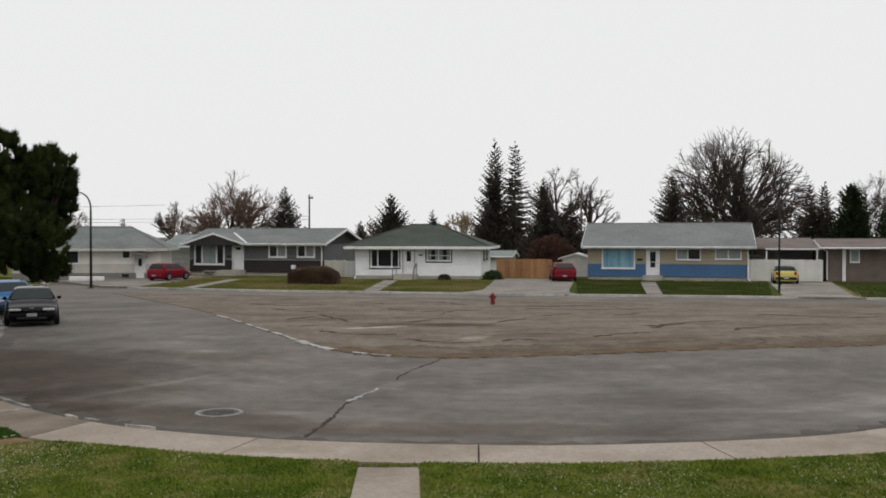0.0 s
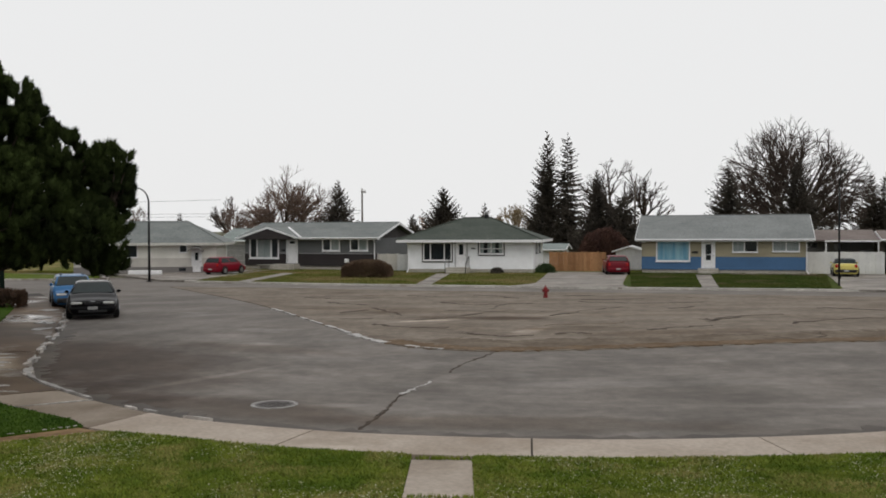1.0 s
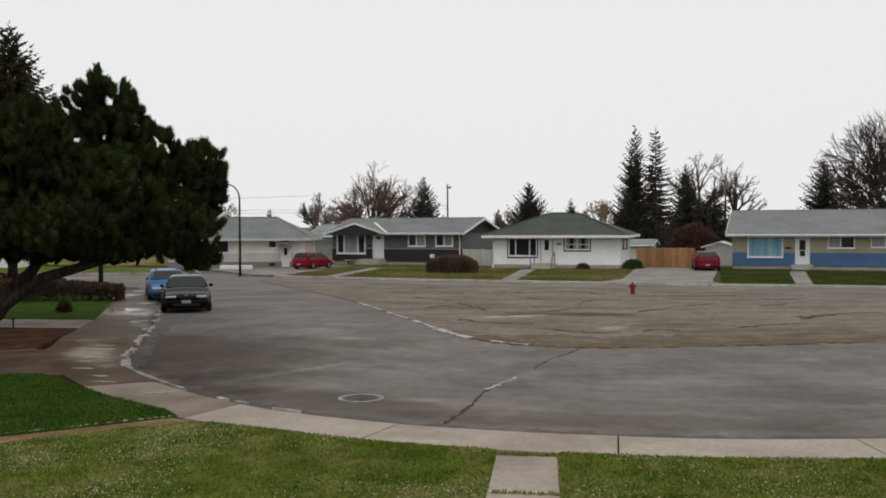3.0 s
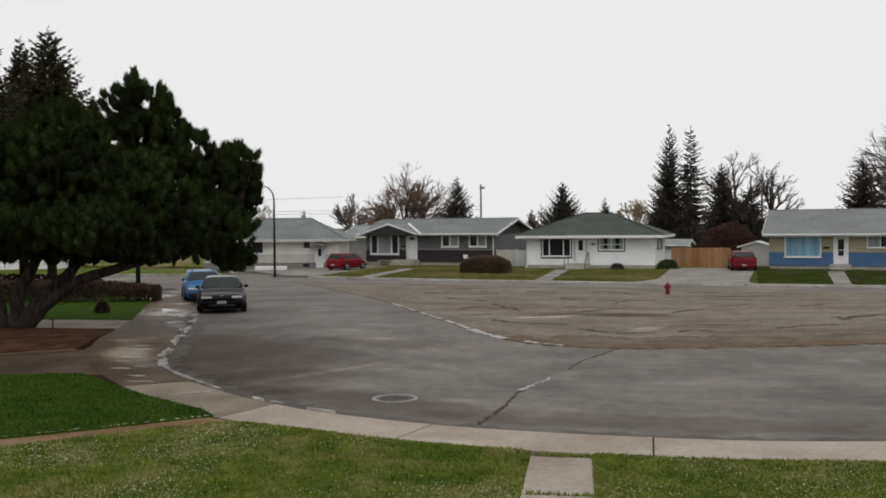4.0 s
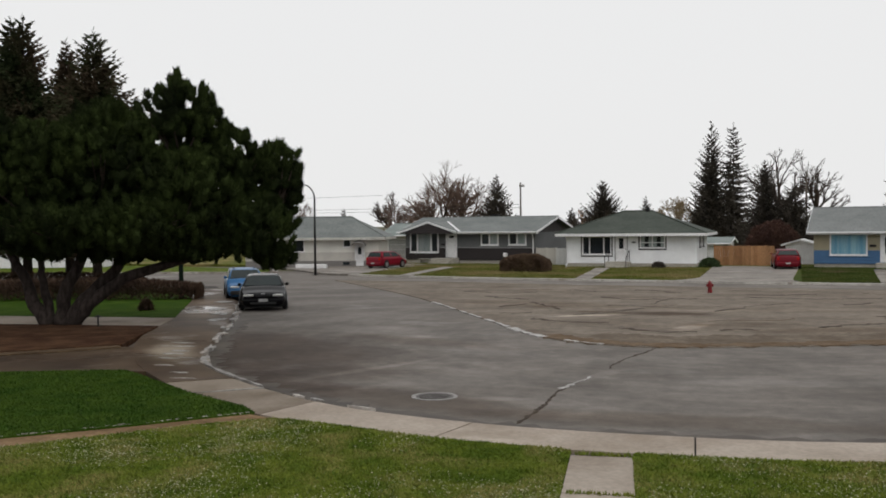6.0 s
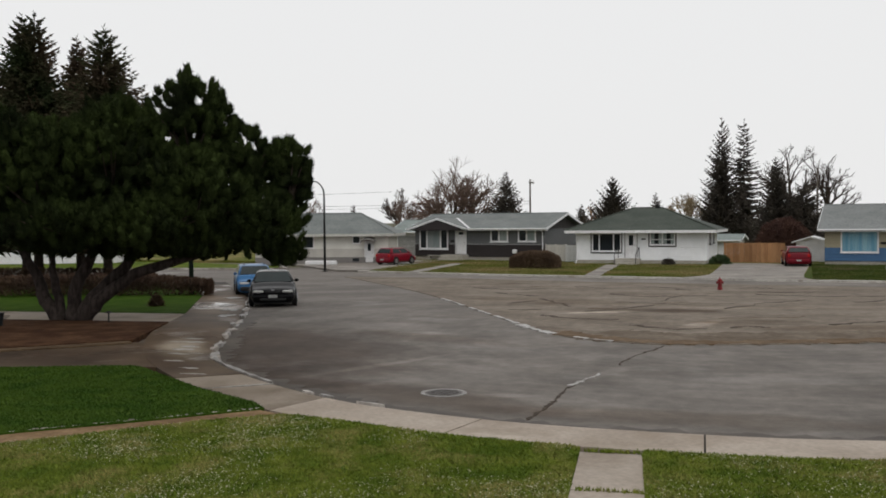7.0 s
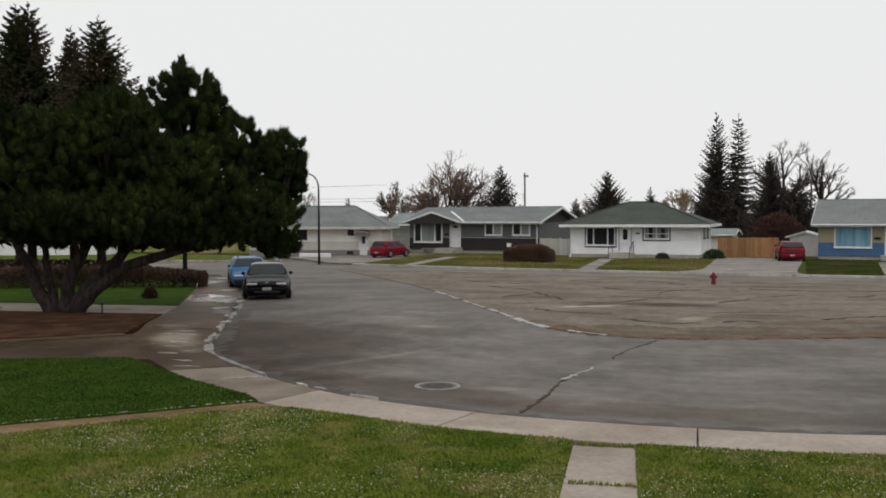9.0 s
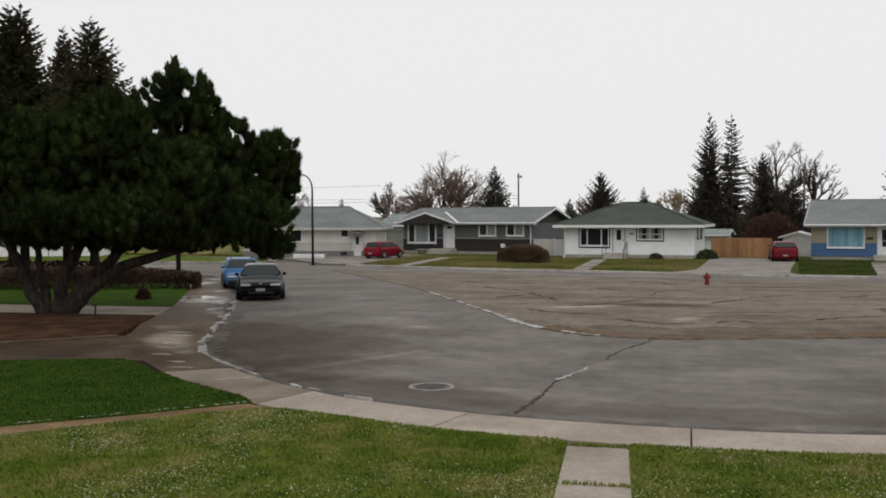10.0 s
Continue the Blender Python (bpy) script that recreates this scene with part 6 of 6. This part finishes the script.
road_ob, mid_ob = bpy.data.objects["road"], bpy.data.objects["central_asphalt"]
part("crack", ribbon(bmesh.new(), jitter([(-2.23, 15.6), (-2.1, 16.42), (-2.0, 17.18), (-1.94, 18.08), (-1.84, 18.94), (-1.65, 19.61)], 1, 0.018, 9), 0.055, -0.02, 0.008, 0.9), TAR, road_ob)
part("crack", ribbon(bmesh.new(), jitter([(-1.08, 21.94), (-0.86, 23.03), (-0.35, 24.6), (-0.01, 25.57)], 2, 0.025, 9), 0.045, -0.02, 0.008, 0.9), TAR, road_ob)
part("crack_seal", ribbon(bmesh.new(), jitter([(-1.86, 19.0), (-1.68, 19.65), (-1.45, 20.3), (-1.36, 20.75)], 3, 0.02), 0.08, -0.02, 0.012, 1.2), PALE_SEAL, road_ob)
CRACKS = [[(-4.98, 39.9), (-4.47, 38.5), (-4.05, 37.7), (-3.51, 36.3)], [(-7.5, 43.0), (-6.47, 42.0), (-5.41, 41.4)], [(7.52, 34.2), (8.32, 35.6), (9.5, 36.5), (10.8, 37.0)],
          [(1.86, 30.0), (2.41, 30.3), (2.83, 30.2)], [(4.84, 31.2), (6.1, 32.1), (7.16, 32.6)], [(2.03, 36.3), (3.53, 38.8), (5.34, 40.5)], [(-2.36, 43.0), (-1.07, 41.7), (1.63, 42.3)],
          [(8.96, 36.0), (7.71, 34.7), (7.55, 35.3)], [(-0.52, 37.2), (-1.74, 35.6), (-2.9, 34.5)], [(10.1, 33.4), (12.1, 34.9), (14.0, 35.6)], [(9.95, 30.7), (9.7, 28.8)], [(-4.2, 33.0), (-3.0, 32.0), (-1.5, 31.8)],
          [(-1.2, 30.2), (0.2, 29.4), (1.0, 29.6)], [(3.5, 43.5), (6.0, 42.6), (9.0, 43.0)], [(13, 40), (16, 38.5), (18, 39)], [(-9, 46), (-7.2, 45), (-5.5, 45.6)]]
for i, c in enumerate(CRACKS):
    part("crack", ribbon(bmesh.new(), jitter(c, 10 + i, 0.09), 0.13, 0.0, 0.028, 1.2), TAR, mid_ob)
wr = random.Random(91)
for i in range(24):
    x, y = wr.uniform(-9, 20), wr.uniform(28.5, 48)
    line = [(x, y)]
    ang_ = wr.uniform(-0.5, 0.5) if wr.random() < 0.75 else wr.uniform(0, 3)
    for k in range(wr.randrange(3, 9)):
        ang_ += wr.gauss(0, 0.35)
        x, y = x + 0.4 * math.cos(ang_), y + 0.4 * math.sin(ang_)
        line.append((x, y))
    if not all(inside_plan(p, [(x_, y_) for x_, y_ in edge] + [(40, 44), (22, 45.5), (8, 49), (-4, 51.5), (-12, 54)]) for p in line):
        continue
    part("crack", ribbon(bmesh.new(), line, wr.uniform(0.04, 0.09), 0.0, 0.0255 + 0.0002 * i, 1.2), TAR if i % 3 else DIRT, mid_ob)


# ---- vehicles ----
def car(name, label, m, paint, L, Wd, Hh, kind):
    """Front at -y. kind: sedan, hatch, van or coupe."""
    t = thing(name, label, "car", m)
    hw = Wd / 2
    belt = {"sedan": 0.92, "hatch": 0.95, "van": 1.02, "coupe": 0.9}[kind]
    nose = {"sedan": 1.15, "hatch": 0.9, "van": 0.85, "coupe": 1.1}[kind]
    tail = {"sedan": 0.85, "hatch": 0.12, "van": 0.06, "coupe": 0.7}[kind]
    f, b = -L / 2, L / 2
    keys = [(f, 0.52, 0.74), (f + 0.06, 0.62, 0.85), (f + 0.25, 0.7, 0.94), (f + 0.6, 0.77, 0.985), (f + nose, belt, 1.0), (0, belt + 0.02, 1.0), (b - tail - 0.3, belt + 0.03, 1.0),
            (b - 0.3, belt + 0.02, 0.96), (b - 0.07, belt - 0.06, 0.9), (b, 0.68, 0.8)]
    sections = [tuple(p) for p in curve(keys, 4)]
    bm = bmesh.new()
    rows = []
    for y, top, wf in sections:
        w = hw * wf
        half = [(0.84 * w, 0.2), (0.95 * w, 0.27), (0.99 * w, 0.38), (w, 0.46 if top > 0.6 else 0.42), (0.995 * w, max(top - 0.22, 0.47)), (0.975 * w, max(top - 0.12, 0.49)), (0.93 * w, top - 0.05), (0.85 * w, top - 0.012), (0.6 * w, top + 0.012), (0.25 * w, top + 0.022)]
        rows.append([bm.verts.new((x, y, z)) for x, z in half] + [bm.verts.new((-x, y, z)) for x, z in half[::-1]])
    for ra, rb in zip(rows, rows[1:]):
        for i in range(len(ra)):
            j = (i + 1) % len(ra)
            bm.faces.new((ra[i], ra[j], rb[j], rb[i]))
    bm.faces.new(rows[0])
    bm.faces.new(rows[-1][::-1])
    bmesh.ops.recalc_face_normals(bm, faces=bm.faces[:])
    part("body", bm, paint, t, smooth=True)
    # cabin: base ring at the belt, roof ring above
    y0, y1 = f + nose - 0.1, b - tail - 0.02
    r0, r1 = {"sedan": (0.78, 0.55), "hatch": (0.75, 0.3), "van": (0.7, 0.22), "coupe": (0.7, 0.5)}[kind]
    a0, a1 = y0 + r0, y1 - r1
    wb, wt = hw * 0.92, hw * (0.66 if kind == "sedan" else 0.72)

    def at(side, u, v):
        """A place on the cabin: u along it from front to back, v from belt to roof."""
        return Vector((side * (wb + (wt - wb) * v), (y0 + (a0 - y0) * v) * (1 - u) + (y1 + (a1 - y1) * v) * u, belt - 0.03 + (Hh - belt) * v))

    def round_ring(v, inset, dz=0.0, r=0.16, n=5):
        """The cabin's outline at one height, with rounded corners."""
        c = [at(q[0], q[1], v) for q in ((-1, 0), (1, 0), (1, 1), (-1, 1))]
        mid = sum(c, Vector()) / 4
        c = [p + (mid - p).normalized() * inset for p in c]
        out = []
        for i in range(4):
            p, d0, d1 = c[i], (c[i - 1] - c[i]).normalized(), (c[(i + 1) % 4] - c[i]).normalized()
            for k in range(n):
                q = k / (n - 1)
                out.append(p + d0 * r * (1 - q) ** 2 + d1 * r * q ** 2 + Vector((0, 0, dz)))
        return out

    bm = bmesh.new()
    rings = [[bm.verts.new(p) for p in round_ring(v, i_, dz, 0.14)] for v, i_, dz in ((0.0, 0.0, -0.06), (0.45, -0.012, 0.0), (0.88, 0.0, 0.0), (0.96, 0.035, 0.0), (1.0, 0.12, 0.0), (1.0, 0.32, 0.018))]
    for ra, rb in zip(rings, rings[1:]):
        for i in range(len(ra)):
            j = (i + 1) % len(ra)
            bm.faces.new((ra[i], ra[j], rb[j], rb[i]))
    bm.faces.new(rings[-1])
    bm.faces.new(rings[0][::-1])
    bmesh.ops.recalc_face_normals(bm, faces=bm.faces[:])
    part("cabin", bm, paint, t, smooth=True)

    def pane(nm, quad, out):
        q = [p + out * 0.02 for p in quad]
        bm = bmesh.new()
        lo, hi = [bm.verts.new(p - out * 0.02) for p in q], [bm.verts.new(p) for p in q]
        bm.faces.new(hi)
        bm.faces.new(lo[::-1])
        for i in range(4):
            bm.faces.new((lo[i], lo[(i + 1) % 4], hi[(i + 1) % 4], hi[i]))
        bmesh.ops.recalc_face_normals(bm, faces=bm.faces[:])
        return part(nm, bm, CAR_GLASS, t)

    def cross(u, s0, s1, v0, v1):
        k = lambda s, v: at(1, u, v) * (s + 1) / 2 + at(-1, u, v) * (1 - s) / 2
        return [k(s0, v0), k(s1, v0), k(s1, v1), k(s0, v1)]

    n0 = Vector((0, -(Hh - belt), r0)).normalized()
    n1 = Vector((0, (Hh - belt), r1)).normalized()
    pane("windscreen", cross(0, -0.9, 0.9, 0.08, 0.9), n0)
    pane("rear_window", cross(1, -0.86, 0.86, 0.12, 0.86), n1)
    for s in (-1, 1):
        out = Vector((s * (Hh - belt), 0, wb - wt)).normalized()
        cuts = (0.1, 0.47, 0.52, 0.9) if kind != "van" else (0.08, 0.4, 0.44, 0.7)
        for u0, u1 in ((cuts[0], cuts[1]), (cuts[2], cuts[3])):
            pane("side_window", [at(s, u0, 0.1), at(s, u1, 0.1), at(s, min(u1, 0.97), 0.86), at(s, max(u0, 0.05), 0.86)], out)
        mirror = bmesh.new()
        box(mirror, s * (hw + 0.03) - 0.08, s * (hw + 0.03) + 0.08, y0 + 0.35, y0 + 0.45, belt - 0.02, belt + 0.1)
        bmesh.ops.bevel(mirror, geom=mirror.edges[:], offset=0.03, segments=2, affect="EDGES")
        part("mirror", mirror, paint, t)
        part("headlight", boxes((s * hw * 0.62 - 0.2, s * hw * 0.62 + 0.2, f - 0.005, f + 0.2, 0.57, 0.66), bevel=0.03), LENS, t, "clear headlight")
        part("tail_light", boxes((s * hw * 0.74 - 0.1, s * hw * 0.74 + 0.1, b - 0.12, b + 0.012, 0.66, 0.9), bevel=0.03), RED_LENS, t, "red tail light")
        for y in (f + 0.82, b - 0.78):
            arch = bmesh.new()
            bmesh.ops.create_cone(arch, cap_ends=True, segments=24, radius1=0.36, radius2=0.36, depth=0.05, matrix=Matrix.Translation((s * (hw - 0.012), y, 0.34)) @ Matrix.Rotation(math.pi / 2, 4, "Y"))
            part("wheel_arch", arch, BLACK_TRIM, t)
            bm = bmesh.new()
            bmesh.ops.create_cone(bm, cap_ends=True, segments=24, radius1=0.31, radius2=0.31, depth=0.2, matrix=Matrix.Translation((s * (hw - 0.07), y, 0.31)) @ Matrix.Rotation(math.pi / 2, 4, "Y"))
            bmesh.ops.bevel(bm, geom=[e for e in bm.edges if len(e.link_faces) == 2 and any(len(q.verts) > 4 for q in e.link_faces)], offset=0.03, segments=2, affect="EDGES")
            wheel = part("wheel", bm, RUBBER, t)
            bm = bmesh.new()
            bmesh.ops.create_cone(bm, cap_ends=True, segments=20, radius1=0.2, radius2=0.19, depth=0.03, matrix=Matrix.Translation((s * (hw + 0.035), y, 0.31)) @ Matrix.Rotation(math.pi / 2, 4, "Y"))
            part("rim", bm, RIM, wheel)
    part("lower_intake", boxes((-hw * 0.55, hw * 0.55, f - 0.062, f - 0.03, 0.27, 0.36), bevel=0.012), BLACK_TRIM, t)
    part("badge", boxes((-0.07, 0.07, f - 0.018, f + 0.02, 0.655, 0.69), bevel=0.01), RIM, t, "small chrome badge")
    part("bonnet_edge", tube(bmesh.new(), [(-hw * 0.72, f + 0.1, 0.665), (0, f + 0.02, 0.675), (hw * 0.72, f + 0.1, 0.665)], 0.012, sides=5), BLACK_TRIM, t)
    part("grille", boxes((-0.3, 0.3, f - 0.012, f + 0.05, 0.56, 0.64), bevel=0.015), BLACK_TRIM, t)
    part("bumper", boxes((-hw * 0.84, hw * 0.84, f - 0.05, f + 0.12, 0.27, 0.47), bevel=0.05), paint if kind not in ("coupe", "hatch") else BLACK_TRIM, t)
    part("rear_bumper", boxes((-hw * 0.86, hw * 0.86, b - 0.12, b + 0.06, 0.3, 0.52), bevel=0.05), paint if kind not in ("coupe",) else BLACK_TRIM, t)
    for y, nm in ((f - 0.065, "front_plate"), (b + 0.065, "rear_plate")):
        part(nm, boxes((-0.17, 0.17, y - 0.008, y + 0.008, 0.38, 0.49)), mat("plate_grey", (0.4, 0.4, 0.4), None, 3, 0.5, 0.0), t, "blank pale plate")
    part("underbody", boxes((-hw * 0.8, hw * 0.8, f + 0.2, b - 0.2, 0.14, 0.3)), BLACK_TRIM, t)
    return t


def paint(name, a):
    return mat(name, a, tuple(c * 0.92 for c in a), 0.8, 0.3, 0.0, fine=6.0, spec=0.5, grain=(0.95, 1.05), ior=1.28)


car("car", "black sedan parked at the kerb, facing the open street", pose(-15.65, 36.9, 0.0, 0, 0, 22.5), mat("black_paint", (0.004, 0.004, 0.005), None, 0.8, 0.14, 0.0, spec=0.5, ior=1.17), 4.7, 1.8, 1.34, "sedan")
blue_car = car("car", "blue hatchback parked at the kerb behind a black sedan", pose(-18.45, 41.3, 0.0, 0, 0, 27), paint("blue_paint", (0.03, 0.115, 0.26)), 4.0, 1.68, 1.36, "hatch")
for x in (-0.45, 0.45):
    part("roof_rail", tube(bmesh.new(), [(x, -0.3, 1.385), (x, 1.0, 1.385)], 0.03, sides=6), BLACK_TRIM, blue_car)
car("car", "red hatchback parked beside a cream bungalow", pose(-19.6, 69.3, 0.125, 0, 0, 160) @ Matrix.Diagonal((0.87, 0.87, 0.87, 1)), paint("red_paint", (0.16, 0.002, 0.012)), 3.9, 1.7, 1.42, "hatch")
car("car", "red minivan parked on a driveway by a wooden fence", pose(8.45, 68.6, 0.125, 0, 0, 178) @ Matrix.Diagonal((0.88, 0.88, 0.9, 1)), paint("dark_red_paint", (0.125, 0.003, 0.01)), 4.4, 1.85, 1.44, "van")
yellow = car("car", "yellow convertible with a black top parked on a driveway", pose(22.95, 65.1, 0.125, 0, 0, 164) @ Matrix.Diagonal((0.88, 0.88, 0.88, 1)), paint("yellow_paint", (0.5, 0.43, 0.12)), 4.3, 1.75, 1.3, "coupe")
for ob in yellow.children:
    if ob.name.startswith("cabin"):
        ob.data.materials[0] = BLACK_TRIM

# ---- lawn blades and pale flecks ----
def turf(name, label, poly, x0, x1, y0, y1, n, material, seed, tall=0.038, wide=0.012, flat=False, clump=None, z=None, clear=()):
    r = random.Random(seed)
    z = LAWN if z is None else z
    vs, fs = [], []
    made = 0
    while made < n:
        x, y = r.uniform(x0, x1), r.uniform(y0, y1)
        made += 1
        if clump and noise.noise(Vector((x * 0.6, y * 0.6, seed))) + r.uniform(-0.25, 0.25) < clump:
            continue
        if not inside_plan((x, y), poly) or any(inside_plan((x, y), q) for q in clear):
            continue
        a = r.uniform(0, 6.3)
        s = Vector((math.cos(a), math.sin(a), 0)) * wide * r.uniform(0.6, 1.4)
        i = len(vs)
        if flat:
            p = Vector((x, y, z + tall * r.uniform(0.5, 1)))
            o = Vector((-s.y, s.x, 0)) * r.uniform(0.7, 1.3)
            o.z = abs(s.length) * r.uniform(0.2, 0.8)
            vs += [tuple(p - s), tuple(p - o), tuple(p + s), tuple(p + o)]
            fs.append((i, i + 1, i + 2, i + 3))
        else:
            p = Vector((x, y, z - 0.005))
            tip = p + Vector((r.gauss(0, 0.02), r.gauss(0, 0.02), tall * r.uniform(0.5, 1.2)))
            vs += [tuple(p - s), tuple(p + s), tuple(tip)]
            fs.append((i, i + 1, i + 2))
    return tagged(raw(name, vs, fs, material, None, label, "stuff"), category="grass" if not flat else "flecks")


BLADE = mat("grass_blade", (0.066, 0.105, 0.006), (0.14, 0.17, 0.02), 2.0, 0.8, 0.0, fine=60.0, spec=0.2, wear=(0.2, 0.185, 0.055), wear_at=0.53)
LUSH_BLADE = mat("lush_blade", (0.021, 0.05, 0.004), (0.043, 0.077, 0.008), 2.0, 0.8, 0.0, fine=60.0, spec=0.1)
FLECK = mat("pale_fleck", (0.2, 0.2, 0.1), (0.42, 0.41, 0.29), 20.0, 0.8, 0.0)
lawn_a = left_edge + b_left + [(-1.21 * S, 13.8 * S), (-0.9, 4.0), (-0.9, -12), (-30, -12)]
lawn_b = b_right + [(29, -12), (0.02, -12), (0.02, 4.0), (-0.34 * S, 13.76 * S)]
turf("grass", "short green grass blades on the front lawn", lawn_a, -10.5, -0.7, 9.2, 14.8, 110000, BLADE, 3)
turf("grass", "short green grass blades on the front lawn", lawn_b, -0.5, 7.2, 9.2, 14.8, 85000, BLADE, 4)
turf("grass", "short green grass blades on a neighbouring lawn", side_lawn, -16, -6.4, 12, 19.4, 80000, LUSH_BLADE, 5)
turf("flecks", "small pale flecks scattered in the grass", lawn_a, -10.5, -0.7, 9.2, 14.6, 30000, FLECK, 6, 0.026, 0.0085, True, 0.08)
turf("flecks", "small pale flecks scattered in the grass", lawn_b, -0.5, 7.2, 9.2, 14.4, 17000, FLECK, 7, 0.026, 0.0085, True, 0.04)
turf("grass", "grass tufts growing in the path joint", [(-1.12, 13.12), (-0.3, 13.12), (-0.3, 13.24), (-1.12, 13.24)], -1.1, -0.35, 13.13, 13.23, 160, BLADE, 8, 0.06)
turf("grass", "grass tufts growing in the path joint", [(-1.12, 11.2), (-0.2, 11.2), (-0.2, 11.32), (-1.12, 11.32)], -1.05, -0.25, 11.22, 11.32, 130, BLADE, 9, 0.05)
# tufted far lawns
FAR_BLADE = mat("far_grass_blade", (0.075, 0.1, 0.014), (0.15, 0.14, 0.045), 0.35, 0.85, 0.0, fine=8.0, spec=0.1, wear=(0.2, 0.155, 0.075), wear_at=0.53)
DARK_BLADE = mat("dark_far_blade", (0.035, 0.06, 0.01), (0.075, 0.088, 0.022), 0.5, 0.85, 0.0, fine=8.0, spec=0.1, wear=(0.12, 0.095, 0.05), wear_at=0.6)
PATHS = [[(-4.6, 55.1), (-3.7, 54.9), (-3.2, 69.0), (-4.2, 69.2)], [(10.9, 51.8), (11.75, 51.6), (14.6, 66.6), (13.6, 66.8)], [(-15.9, 58.45), (-15.0, 58.2), (-14.6, 70.4), (-15.6, 70.7)], DRIVE_A, DRIVE_B,
         [(16.2, 67.0), (21.4, 65.6), (21.7, 66.9), (16.3, 68.3)]]
front_a = [(x, far_y(x) + 0.34) for x in np.arange(-18.8, 2.6, 1.0)] + [(4.0, 71), (-6.4, 71.4), (-8, 75), (-20, 78.5)]
front_b = [(x, far_y(x) + 0.34) for x in np.arange(7.3, 18.3, 1.0)] + [(22.4, 67), (21.2, 67.2), (10.4, 69.9), (9.6, 69.9)]
front_c = [(x, far_y(x) + 0.34) for x in np.arange(21.6, 32, 1.0)] + [(36, 64), (27, 67.3)]
turf("grass", "patchy green and straw grass tufts on the far lawns", front_a, -19, 4, 54, 78, 60000, FAR_BLADE, 14, 0.07, 0.03, z=0.1, clear=PATHS)
turf("grass", "dark green grass tufts before a blue and beige bungalow", front_b, 7, 23, 50, 70, 45000, DARK_BLADE, 15, 0.08, 0.03, z=0.108, clear=PATHS)
turf("grass", "dark green grass tufts beside a driveway", front_c, 21, 36, 45, 68, 20000, DARK_BLADE, 16, 0.08, 0.03, z=0.108, clear=PATHS)
